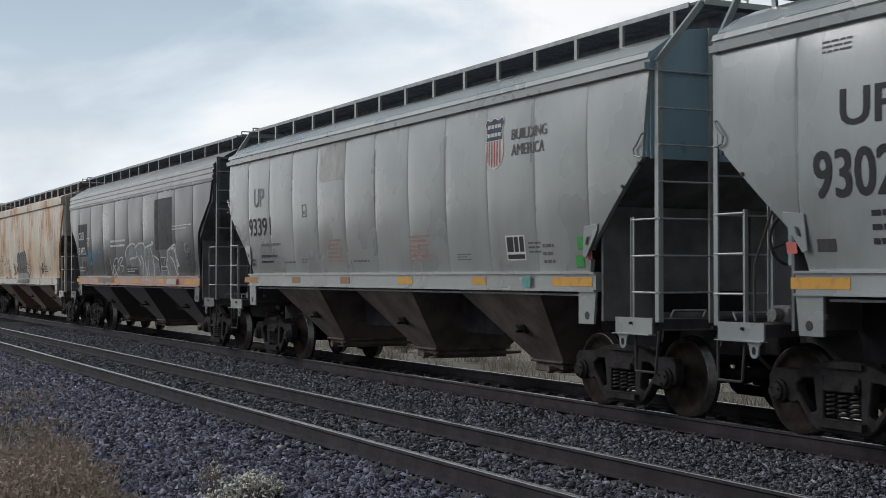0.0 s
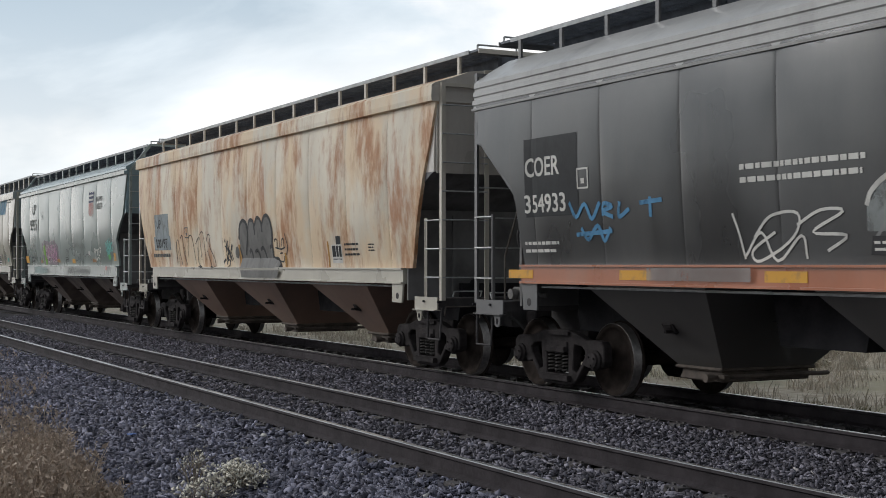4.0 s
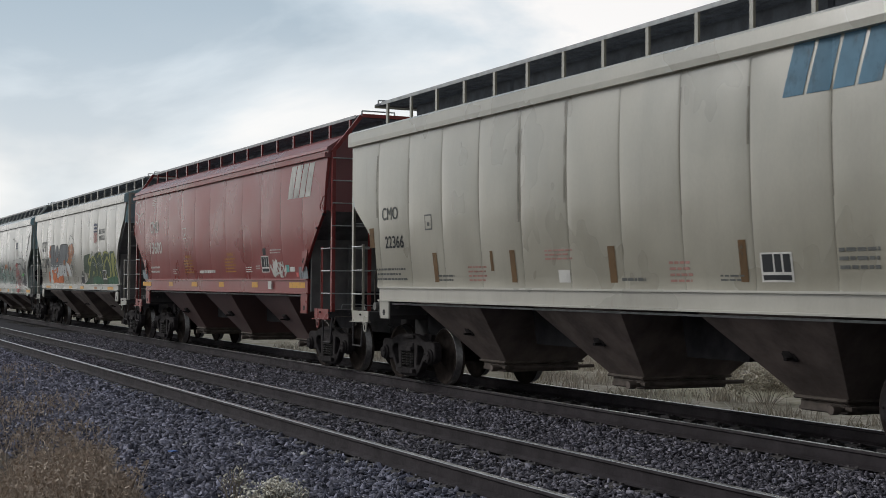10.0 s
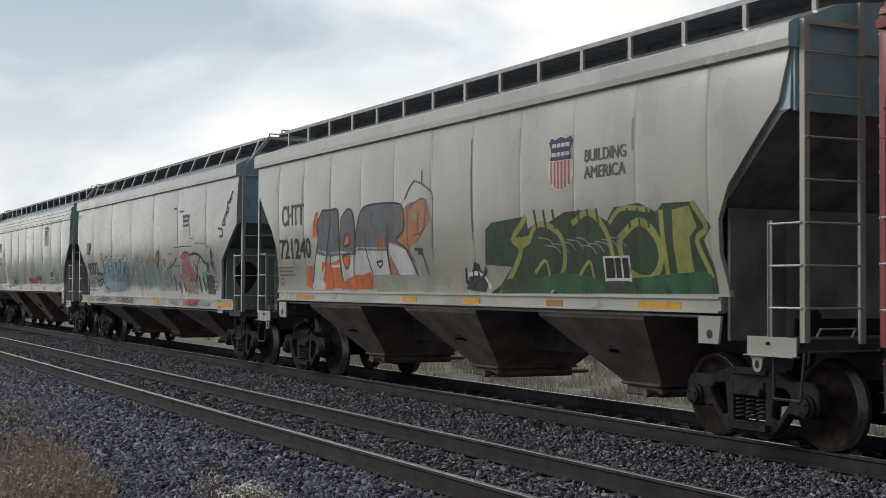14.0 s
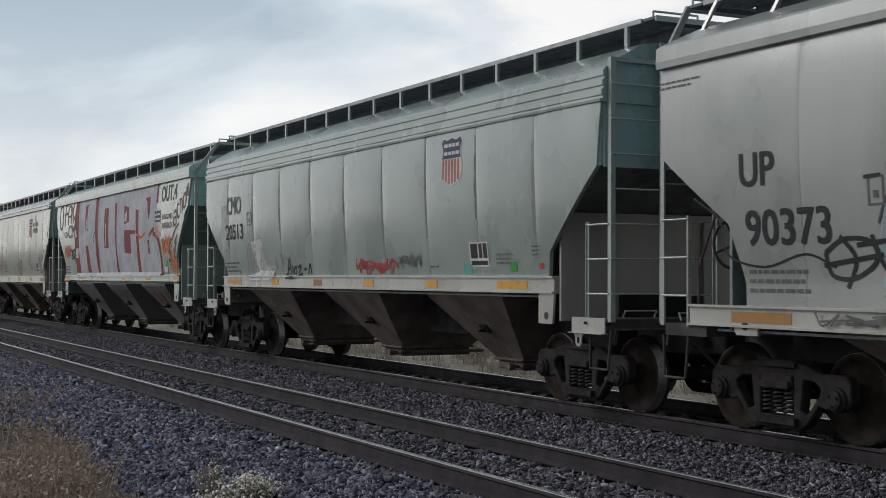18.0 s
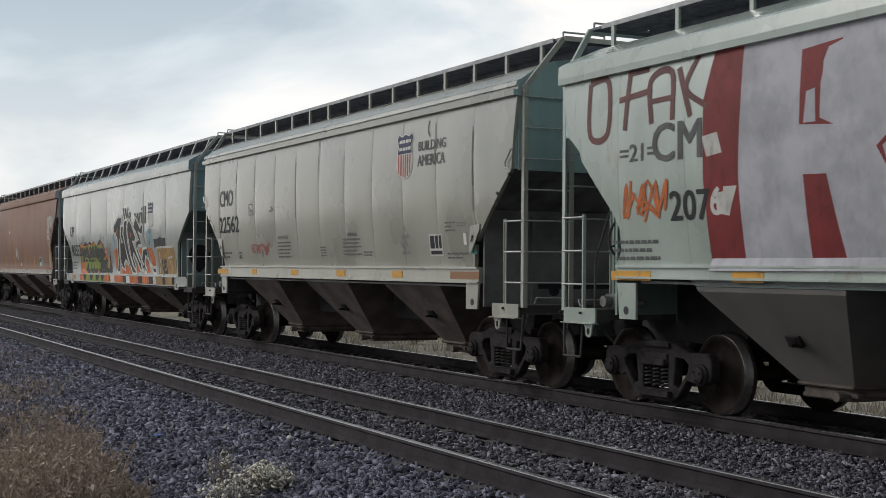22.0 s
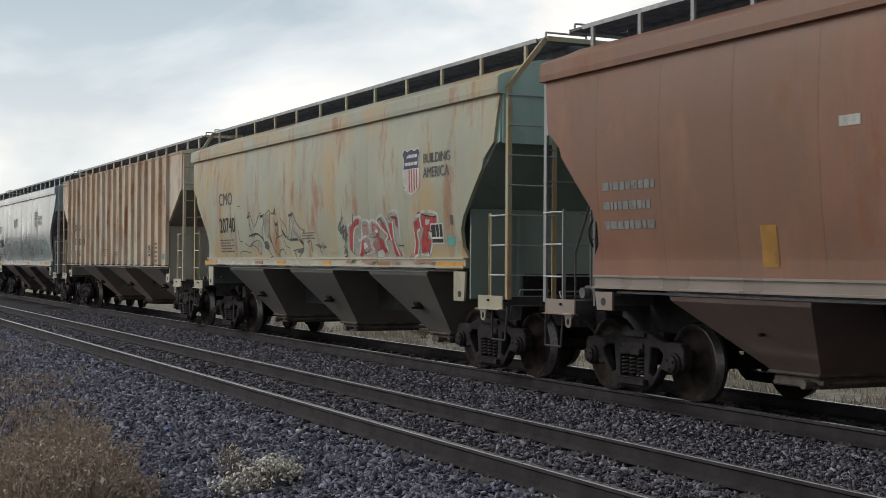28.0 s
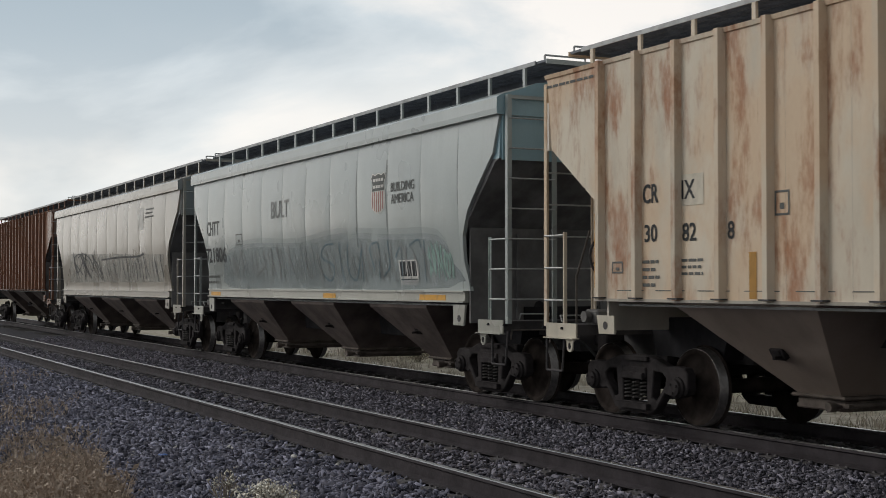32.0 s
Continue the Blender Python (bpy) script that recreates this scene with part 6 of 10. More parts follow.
patch(2, -6.18, -4.95, 2.23, 3.21, M_BLACK, 'painted_patch')
words(2, 'COER', -6.16, -5.34, 2.73, 2.97, M_WHITE)
words(2, '354933', -6.2, -5.23, 2.28, 2.51, M_WHITE)
framed_box(2, -4.96, -4.73, 2.53, 2.78, M_WHITE)
bars(2, -6.26, -5.45, 1.76, 1.95, 2, M_WHITE)
bars(2, -2.02, -0.32, 2.41, 2.67, 2, M_WHITE)
patch(2, 2.76, 4.32, 2.29, 3.54, M_SOOT, 'painted_patch')
bars(2, 4.34, 5.95, 2.72, 2.86, 2, M_WHITE)
data_panel(2, 3.16, 3.67, 1.77, 2.11)
shape(2, [(-0.3, 1.89), (0.91, 1.87), (0.91, 1.68), (-0.34, 1.72)], M_SOOT, 3)
bars(2, -0.29, 0.79, 1.74, 1.86, 2, M_WHITE)
patch(3, -6.56, -5.36, 2.25, 2.81, M_BLUEGREY, 'painted_patch')
patch(3, -6.66, -5.28, 1.97, 2.29, M_BLUEGREY, 'painted_patch')
words(3, 'UP', -6.37, -5.98, 2.48, 2.68, M_BLACK)
words(3, '100197', -6.51, -5.51, 2.02, 2.24, M_BLACK)
bars(3, -6.8, -5.4, 1.79, 1.91, 1, M_GREYINK)
stroke(3, [(-4.91, 1.62), (-4.88, 2.12), (-4.68, 2.17), (-4.62, 1.88), (-4.52, 1.62)], 0.022, M_SOOT, 4)
stroke(3, [(-4.51, 2.22), (-4.31, 2.27), (-4.28, 1.88), (-4.14, 1.62)], 0.022, M_SOOT, 4)
stroke(3, [(-4.01, 1.8), (-3.88, 2.2), (-3.65, 2.27), (-3.55, 2.08), (-3.5, 1.65)], 0.022, M_SOOT, 4)
stroke(3, [(-3.41, 2.08), (-3.18, 2.23), (-3.06, 2.11), (-3.08, 1.72)], 0.022, M_SOOT, 4)
stroke(3, [(-3.08, 2.27), (-2.89, 2.34), (-2.78, 2.24), (-2.76, 1.72)], 0.022, M_SOOT, 4)
stroke(3, [(-2.61, 2.13), (-2.46, 2.27), (-2.32, 2.22), (-2.43, 2.05), (-2.19, 1.78), (-2.12, 1.58), (-2.39, 1.61), (-2.59, 1.92)], 0.022, M_SOOT, 4)
stroke(3, [(-3.29, 2.01), (-3.3, 1.65), (-2.84, 1.55)], 0.022, M_SOOT, 4)
stroke(3, [(-4.21, 2.03), (-4.19, 1.62)], 0.022, M_SOOT, 4)
stroke(3, [(-4.76, 1.96), (-4.74, 1.64)], 0.022, M_SOOT, 4)
spray(3, -1.53, -0.98, 1.65, 2.13, M_SOOT, 12, 22)
shape(3, [(-0.54, 1.87), (-0.54, 1.93), (-0.58, 1.98), (-0.64, 2.0), (-0.7, 1.98), (-0.75, 1.94), (-0.78, 1.88), (-0.77, 1.82), (-0.74, 1.77), (-0.68, 1.75), (-0.62, 1.77), (-0.57, 1.81)], M_GREYFILL, 4)
shape(3, [(-0.47, 2.25), (-0.4, 2.39), (-0.24, 2.49), (-0.06, 2.45), (0.03, 2.37), (0.11, 2.47), (0.27, 2.5), (0.4, 2.45), (0.48, 2.41), (0.58, 2.51), (0.71, 2.52), (0.83, 2.44), (0.92, 2.45), (1.05, 2.53), (1.17, 2.55), (1.3, 2.47), (1.38, 2.28), (1.37, 2.06), (1.3, 1.96), (1.34, 1.77), (1.6, 1.71), (1.73, 1.57), (-0.42, 1.57), (-0.39, 1.82), (-0.47, 2.0)], M_GREYFILL, 2)
shape(3, [(-0.41, 1.52), (1.74, 1.53), (1.63, 1.39), (-0.35, 1.38)], M_GREYFILL, 2)
stroke(3, [(-0.48, 2.13), (-0.4, 2.39), (-0.22, 2.5), (-0.06, 2.44), (-0.01, 2.23), (-0.15, 1.82)], 0.07, M_SOOT, 4)
stroke(3, [(0.03, 2.34), (0.13, 2.47), (0.3, 2.5), (0.42, 2.43), (0.46, 2.21)], 0.07, M_SOOT, 4)
stroke(3, [(0.48, 2.38), (0.6, 2.52), (0.74, 2.52), (0.85, 2.43), (0.88, 2.25)], 0.07, M_SOOT, 4)
stroke(3, [(0.86, 2.36), (1.0, 2.52), (1.17, 2.56), (1.32, 2.46), (1.39, 2.22), (1.34, 1.98)], 0.07, M_SOOT, 4)
stroke(3, [(0.03, 1.87), (0.13, 1.92), (0.22, 1.84), (0.24, 1.57)], 0.07, M_SOOT, 4)
stroke(3, [(0.39, 1.87), (0.52, 1.91), (0.64, 1.81), (0.67, 1.57)], 0.07, M_SOOT, 4)
stroke(3, [(0.72, 1.92), (0.87, 1.95), (0.98, 1.83), (1.06, 1.57)], 0.07, M_SOOT, 4)
stroke(3, [(1.22, 1.96), (1.35, 1.97), (1.37, 1.77), (1.6, 1.73), (1.76, 1.57)], 0.07, M_SOOT, 4)
stroke(3, [(-0.42, 1.57), (-0.39, 1.76), (-0.46, 1.97)], 0.07, M_SOOT, 4)
stroke(3, [(1.47, 2.06), (1.51, 2.11), (1.58, 2.08), (1.57, 1.95)], 0.028, M_SOOT, 4)
stroke(3, [(1.7, 2.08), (1.7, 1.95)], 0.028, M_SOOT, 4)
stroke(3, [(1.83, 1.97), (1.88, 2.1), (1.97, 2.09), (1.95, 1.95)], 0.028, M_SOOT, 4)
stroke(3, [(1.49, 1.95), (1.78, 1.92), (2.01, 1.95)], 0.028, M_SOOT, 4)
stroke(3, [(1.7, 1.84), (1.85, 1.85)], 0.028, M_SOOT, 4)
stroke(3, [(1.6, 1.71), (1.86, 1.69), (1.94, 1.79)], 0.028, M_SOOT, 4)
stroke(3, [(2.04, 2.2), (2.12, 2.04), (2.14, 1.94), (2.04, 1.81)], 0.028, M_SOOT, 4)
framed_box(3, -4.12, -3.85, 2.22, 2.46, M_GREYINK)
data_panel(3, 4.18, 4.6, 1.66, 1.97)
patch(3, 4.39, 4.57, 1.97, 2.11, M_BLACK, 'placard')
bars(3, 4.71, 5.32, 1.76, 2.01, 3, M_BLACK)
bars(3, 5.68, 5.9, 1.84, 1.98, 3, M_BLACK)
patch(3, 4.0, 4.07, 1.59, 2.03, M_OCHRE, 'drip_mark')
patch(3, -0.57, -0.44, 1.59, 2.03, M_OCHRE, 'drip_mark')
patch(3, 1.94, 2.03, 1.59, 1.85, M_OCHRE, 'drip_mark')
words(4, 'UP', -4.96, -4.37, 3.29, 3.62, M_GREYINK)
words(4, '99551', -5.33, -4.01, 2.76, 3.13, M_GREYINK)
words(4, 'BUILDING', 4.0, 4.83, 3.37, 3.51, M_GREYINK)
words(4, 'AMERICA', 4.01, 4.82, 3.16, 3.32, M_GREYINK)
shield(4, 3.19, 3.86, 2.95, 3.7, 0, 0)
framed_box(4, -3.39, -3.18, 3.1, 3.35, M_GREYINK)
bars(4, -5.55, -4.84, 1.69, 1.93, 2, M_BLACK)
shape(4, [(-2.95, 2.23), (-2.16, 2.28), (-1.5, 2.23), (-1.3, 1.84), (-1.55, 1.67), (-3.05, 1.67)], M_WASHPINK, 1)
hatch(4, -2.98, -1.36, 1.69, 2.29, M_MAGENTA, 0.05, 30, 31, 0.1)
stroke(4, [(-2.91, 2.05), (-2.71, 2.26), (-2.49, 2.14)], 0.03, M_PALE, 4)
stroke(4, [(-2.46, 1.93), (-2.32, 2.24), (-2.23, 1.93)], 0.03, M_PALE, 4)
stroke(4, [(-2.13, 2.0), (-1.98, 2.25), (-1.96, 1.92)], 0.03, M_PALE, 4)
stroke(4, [(-1.85, 1.92), (-1.69, 2.24), (-1.55, 2.19), (-1.61, 1.92)], 0.03, M_PALE, 4)
stroke(4, [(-2.74, 1.74), (-2.44, 1.7), (-2.25, 1.81), (-2.05, 1.71)], 0.03, M_PALE, 4)
stroke(4, [(-1.82, 1.77), (-1.55, 1.7), (-1.33, 1.91)], 0.03, M_PALE, 4)
stroke(4, [(-2.85, 1.93), (-2.55, 1.85), (-2.24, 1.89)], 0.03, M_PALE, 4)
stroke(4, [(0.01, 1.89), (0.03, 2.02), (0.19, 2.09), (0.26, 1.95), (0.22, 1.76)], 0.018, M_BLACK, 4)
stroke(4, [(0.24, 1.89), (0.33, 2.02), (0.69, 2.14), (0.76, 2.04)], 0.018, M_BLACK, 4)
stroke(4, [(0.77, 2.07), (0.87, 2.23), (1.1, 2.28), (1.25, 2.22), (1.15, 1.94), (0.98, 1.91), (0.77, 1.98), (0.8, 2.14)], 0.018, M_BLACK, 4)
stroke(4, [(1.15, 1.97), (1.29, 2.15), (1.56, 2.25), (1.75, 2.2), (1.93, 2.1)], 0.018, M_BLACK, 4)
stroke(4, [(1.16, 2.0), (1.23, 1.81), (1.31, 1.72)], 0.018, M_BLACK, 4)
stroke(4, [(1.26, 1.74), (1.53, 1.77), (1.65, 1.71), (1.46, 1.67)], 0.018, M_BLACK, 4)
stroke(4, [(1.72, 1.87), (1.81, 1.94), (1.95, 1.89), (1.98, 1.81)], 0.018, M_BLACK, 4)
stroke(4, [(1.72, 1.87), (1.97, 1.74), (2.19, 1.68)], 0.018, M_BLACK, 4)
stroke(4, [(1.94, 2.16), (2.08, 2.1), (2.18, 1.86), (2.19, 1.67)], 0.018, M_BLACK, 4)
stroke(4, [(2.03, 2.13), (2.19, 2.21), (2.26, 2.09), (2.32, 1.86)], 0.018, M_BLACK, 4)
stroke(4, [(2.35, 2.09), (2.52, 2.15), (2.57, 2.02), (2.6, 1.91)], 0.018, M_BLACK, 4)
stroke(4, [(2.41, 1.86), (2.64, 1.91), (2.9, 1.93), (2.92, 1.79)], 0.018, M_BLACK, 4)
stroke(4, [(2.96, 1.85), (3.08, 1.9), (3.17, 1.79), (3.28, 1.73)], 0.018, M_BLACK, 4)
stroke(4, [(-0.13, 1.85), (0.24, 1.86)], 0.018, M_BLACK, 4)
stroke(4, [(-0.1, 1.78), (0.22, 1.79)], 0.018, M_BLACK, 4)
stroke(4, [(3.65, 2.05), (3.7, 1.97), (3.79, 1.99), (3.79, 2.07), (3.67, 2.06)], 0.045, M_PALE, 4)
stroke(4, [(3.84, 2.02), (3.99, 2.04), (3.93, 1.88)], 0.045, M_PALE, 4)
stroke(4, [(4.06, 2.06), (4.2, 2.03), (4.08, 1.91), (4.22, 1.88)], 0.045, M_PALE, 4)
stroke(4, [(4.32, 2.11), (4.45, 2.05), (4.29, 1.93)], 0.045, M_PALE, 4)
stroke(4, [(3.61, 1.78), (3.77, 1.83), (3.83, 1.75), (3.99, 1.83), (4.2, 1.78)], 0.045, M_PALE, 4)
spray(4, 5.05, 5.64, 1.93, 2.25, M_TEAL, 24, 36)
patch(4, 2.92, 3.15, 1.87, 2.01, M_WHITE, 'tag')
patch(4, 5.22, 5.44, 1.77, 1.91, M_GREEN, 'tag')
patch(4, 0.7, 1.13, 1.67, 1.8, M_YELLOW, 'reflector')
patch(4, 3.35, 3.77, 1.7, 1.8, M_YELLOW, 'reflector')
patch(4, -4.04, -3.64, 1.69, 1.79, M_YELLOW, 'reflector')
patch(4, -1.4, -1.0, 1.7, 1.81, M_YELLOW, 'reflector')
patch(4, 5.75, 6.01, 1.73, 1.94, M_YELLOW, 'reflector')
patch(4, -6.44, -5.95, 1.69, 1.92, M_YELLOW, 'reflector')
bars(4, -0.11, 0.27, 1.71, 1.82, 3, M_GREYINK)
bars(4, 4.74, 4.94, 1.83, 1.96, 2, M_GREYINK)
patch(4, 5.03, 5.15, 1.48, 1.58, M_PINK, 'tag')
slant_logo(5, 4.18, 5.58, 3.49, 4.1, M_LOGOBLUE)
words(5, 'CMO', -5.84, -5.19, 2.67, 2.88, M_GREYINK)
words(5, '22366', -5.76, -5.03, 2.21, 2.41, M_BLACK)
patch(5, -3.99, -3.85, 1.66, 2.11, M_DRIP, 'drip_mark')
patch(5, -1.54, -1.4, 1.66, 2.1, M_DRIP, 'drip_mark')
patch(5, 0.92, 1.07, 1.66, 2.1, M_DRIP, 'drip_mark')
patch(5, 3.41, 3.53, 1.67, 2.11, M_DRIP, 'drip_mark')
patch(5, -6.4, -6.22, 2.23, 2.56, M_DRIP, 'drip_mark')
patch(5, -2.12, -2.03, 1.82, 2.1, M_DRIP, 'drip_mark')
data_panel(5, 3.74, 4.24, 1.67, 1.97)
framed_box(5, -4.18, -3.94, 2.46, 2.7, M_GREYINK)
bars(5, -6.22, -5.01, 1.67, 1.91, 3, M_GREYINK)
bars(5, -3.87, -3.31, 1.66, 1.79, 2, M_GREYINK)
bars(5, -2.83, -2.26, 1.66, 1.91, 4, M_REDINK)
bars(5, -0.58, 0.09, 1.94, 2.1, 3, M_REDINK)
bars(5, 1.16, 1.67, 1.67, 1.73, 1, M_GREYINK)
bars(5, 2.16, 2.58, 1.65, 1.92, 4, M_REDINK)
bars(5, 3.07, 3.49, 1.67, 1.76, 2, M_GREYINK)
bars(5, 4.89, 5.45, 1.77, 2.02, 3, M_GREYINK)
patch(5, 5.59, 5.85, 1.74, 1.88, M_TEAL, 'tag')
patch(5, -0.28, -0.02, 1.66, 1.82, M_WHITE, 'tag')
bars(5, 5.68, 6.5, 3.88, 3.94, 1, M_GREYINK)
words(6, 'CMO', -5.63, -4.75, 2.94, 3.26, M_WHITE)
words(6, '13600', -5.69, -4.45, 2.39, 2.7, M_WHITE)
slant_logo(6, 5.5, 6.81, 3.27, 3.9, M_PALE)
stroke(6, [(-7.02, 3.86), (-7.36, 3.84), (-7.37, 3.59), (-7.04, 3.49), (-7.09, 3.28), (-7.35, 3.36)], 0.035, M_PALE, 2)
stroke(6, [(-6.85, 3.9), (-7.11, 3.22)], 0.035, M_PALE, 2)
stroke(6, [(-6.55, 3.54), (-7.04, 3.4), (-6.7, 2.95)], 0.035, M_PALE, 2)
stroke(6, [(-7.04, 3.49), (-6.66, 3.24)], 0.03, M_PALE, 2)
bars(6, -5.51, -5.1, 3.68, 3.86, 4, M_PALE)
framed_box(6, -2.33, -2.03, 2.7, 2.98, M_PALE)
bars(6, -5.76, -4.82, 1.86, 2.09, 2, M_WHITE)
words(6, 'WARNING', -2.2, -1.66, 2.23, 2.30, M_YELLOWINK)
bars(6, -2.34, -1.5, 1.85, 2.2, 5, M_YELLOWINK)
words(6, 'WARNING', 1.28, 1.78, 2.23, 2.30, M_YELLOWINK)
bars(6, 1.12, 1.92, 1.85, 2.2, 5, M_YELLOWINK)
bars(6, -3.47, -3.09, 1.84, 1.98, 3, M_WHITE)
bars(6, -1.01, 0.28, 1.84, 1.94, 1, M_WHITE)
bars(6, 2.63, 3.05, 1.85, 1.99, 3, M_WHITE)
bars(6, 3.34, 3.6, 1.92, 2.01, 2, M_WHITE)
data_panel(6, 3.7, 4.2, 1.85, 2.19)
patch(6, 3.84, 4.05, 2.21, 2.35, M_BLACK, 'placard')
scribble(6, 4.27, 5.24, 1.73, 2.11, M_PALE, 0.05, 6, 41)
bars(6, 4.33, 5.01, 2.22, 2.33, 2, M_PALE)
patch(6, 5.19, 5.41, 1.85, 1.99, M_TEAL, 'tag')
patch(6, 5.46, 5.74, 1.86, 1.95, M_WHITE, 'tag')
patch(6, 5.95, 6.42, 1.72, 1.95, M_BLUEGREY, 'painted_patch')
patch(6, 5.79, 5.93, 1.75, 1.84, M_PINK, 'tag')
patch(6, -6.78, -6.23, 1.73, 1.97, M_BLUEGREY, 'painted_patch')
patch(6, 4.18, 4.4, 1.51, 1.67, M_WHITE, 'tag')
words(7, 'CHTT', -6.28, -5.18, 2.76, 3.15, M_GREYINK)
words(7, '721240', -6.47, -4.87, 2.15, 2.52, M_BLACK)
words(7, 'BUILDING', 4.19, 5.05, 3.14, 3.29, M_GREYINK)
words(7, 'AMERICA', 4.17, 5.04, 2.94, 3.09, M_GREYINK)
shield(7, 3.35, 3.93, 2.82, 3.52, 0, 0)
bars(7, -6.6, -5.75, 1.82, 2.03, 3, M_GREYINK)
framed_box(7, -6.58, -6.38, 1.66, 1.79, M_GREYINK)
stroke(7, [(1.06, 1.82), (1.47, 1.82), (1.7, 1.62)], 0.06, M_WHITE, 4)
stroke(7, [(1.13, 1.66), (1.45, 1.75)], 0.06, M_WHITE, 4)
scribble(7, 1.01, 1.66, 1.63, 2.0, M_BLACK, 0.04, 3, 56)
data_panel(7, 4.49, 5.03, 1.62, 2.01)
words(8, 'UP', -6.41, -5.89, 2.55, 2.89, M_BLACK)
words(8, '90373', -6.36, -5.15, 1.96, 2.32, M_BLACK)
framed_box(8, -4.66, -4.46, 2.29, 2.56, M_GREYINK)
bars(8, -6.37, -5.5, 1.47, 1.75, 3, M_GREYINK)
bars(8, -7.79, -7.05, 3.68, 3.79, 2, M_GREYINK)
patch(8, 5.4, 5.84, 1.58, 1.89, M_BLACK, 'placard')
patch(8, 5.48, 6.05, 1.46, 1.58, M_SOOT, 'painted_patch')
framed_box(8, 5.94, 6.21, 1.55, 1.75, M_BLACK)
patch(8, 5.17, 5.58, 1.85, 1.96, M_GREEN, 'tag')
bars(8, 5.98, 6.24, 1.82, 2.06, 4, M_GREYINK)
shield(8, 3.79, 4.36, 2.63, 3.31, 1, 0)
stroke(8, [(-7.17, 2.48), (-6.76, 2.23), (-6.68, 1.88), (-6.13, 1.75), (-5.54, 1.87), (-5.13, 1.74)], 0.025, M_BLACK, 2)
framed_box(8, -0.34, 0.18, 1.6, 1.88, M_SEA)
words(9, 'CMO', -6.32, -5.34, 2.93, 3.3, M_GREYINK)
words(9, '20513', -6.42, -5.25, 2.41, 2.73, M_BLACK)
shield(9, 3.69, 4.37, 2.94, 3.65, 0, 0)
framed_box(9, -5.0, -4.77, 2.68, 2.94, M_GREYINK)
bars(9, -6.57, -5.6, 1.72, 1.97, 3, M_GREYINK)
scribble(9, 0.44, 2.07, 1.69, 1.96, M_REDPAINT, 0.03, 7, 82)
scribble(9, 2.13, 2.89, 1.77, 2.02, M_GREYINK, 0.03, 5, 83)
data_panel(9, 4.46, 5.0, 1.79, 2.13)
patch(9, 4.25, 4.49, 1.68, 1.83, M_TEAL, 'tag')
bars(9, 5.21, 5.65, 1.81, 1.98, 3, M_GREYINK)
patch(9, 5.57, 5.75, 1.72, 1.85, M_GREEN, 'tag')
bars(9, 6.15, 6.37, 1.91, 2.07, 3, M_GREYINK)
patch(9, 6.31, 6.43, 1.75, 1.83, M_REDPAINT, 'tag')
bars(9, 3.15, 3.46, 1.78, 1.82, 1, M_GREYINK)
shape(9, [(-5.03, 2.25), (-4.59, 2.3), (-4.11, 2.18), (-4.38, 1.73), (-5.03, 1.71)], M_WASHPALE, 1)
shape(10, [(-4.53, 4.01), (0.58, 4.08), (0.5, 1.64), (-4.74, 1.63)], M_LETTERFILL, 1)
shape(10, [(0.58, 4.08), (3.05, 4.1), (2.98, 1.65), (0.5, 1.64)], M_LETTERFILL, 1)
shape(10, [(3.05, 4.1), (4.86, 4.11), (4.84, 2.83), (5.08, 2.02), (4.99, 1.66), (2.98, 1.65)], M_LETTERFILL, 1)
stroke(10, [(4.9, 4.1), (4.85, 3.47)], 0.14, M_DKRED, 2)
stroke(10, [(4.44, 2.75), (4.9, 2.56), (5.09, 2.08), (5.01, 1.67)], 0.13, M_DKRED, 2)
shape(10, [(3.73, 3.64), (4.23, 3.65), (4.21, 3.27), (3.94, 2.96), (3.73, 2.98)], M_DKRED, 2)
stroke(10, [(3.74, 2.51), (4.28, 2.76), (4.6, 2.85)], 0.1, M_DKRED, 2)
shape(10, [(3.76, 2.54), (4.06, 2.58), (4.07, 2.22), (3.8, 2.2)], M_DKRED, 2)
stroke(10, [(2.81, 2.74), (3.29, 2.65), (3.67, 2.75)], 0.08, M_ORANGE, 2)
shape(10, [(-4.8, 3.05), (-4.54, 3.08), (-4.46, 2.86), (-4.72, 2.83)], M_PALE, 3)
shape(10, [(-4.59, 2.44), (-4.29, 2.48), (-4.38, 2.2), (-4.58, 2.23)], M_PALE, 3)
words(10, 'CM', -5.7, -4.8, 2.83, 3.26, M_GREYINK)
words(10, '207', -5.41, -4.69, 2.17, 2.5, M_BLACK)
scribble(10, -6.32, -5.44, 2.14, 2.66, M_ORANGE, 0.04, 4, 91)
bars(10, -6.59, -5.67, 1.72, 2.0, 3, M_GREYINK)
words(10, 'OUT.4', 5.23, 6.59, 3.46, 3.85, M_OLIVE)
shield(10, 4.64, 5.23, 2.59, 3.3, 0, 0)
words(10, 'BUILDING', 5.31, 6.23, 3.03, 3.16, M_GREYINK)
words(10, 'AMERICA', 5.31, 6.23, 2.81, 2.95, M_GREYINK)
scribble(10, 5.15, 6.03, 2.15, 2.63, M_ORANGE, 0.05, 6, 92)
patch(10, 5.45, 5.67, 1.9, 2.04, M_GREEN, 'tag')
patch(10, 5.29, 5.56, 1.75, 1.88, M_WHITE, 'tag')
data_panel(10, 5.75, 6.15, 1.92, 2.1)
spray(10, 5.88, 6.51, 1.73, 2.24, M_ORANGE, 24, 93)
bay_scrawl(10, 1, M_SOOT, 0.05, 4, 2)
bay_scrawl(10, 2, M_DKRED, 0.05, 4, 3)
words(11, 'CMO', -5.95, -5.01, 2.93, 3.28, M_GREYINK)
words(11, '22562', -6.01, -4.65, 2.36, 2.71, M_BLACK)
words(11, 'BUILDING', 4.22, 5.15, 3.41, 3.56, M_GREYINK)
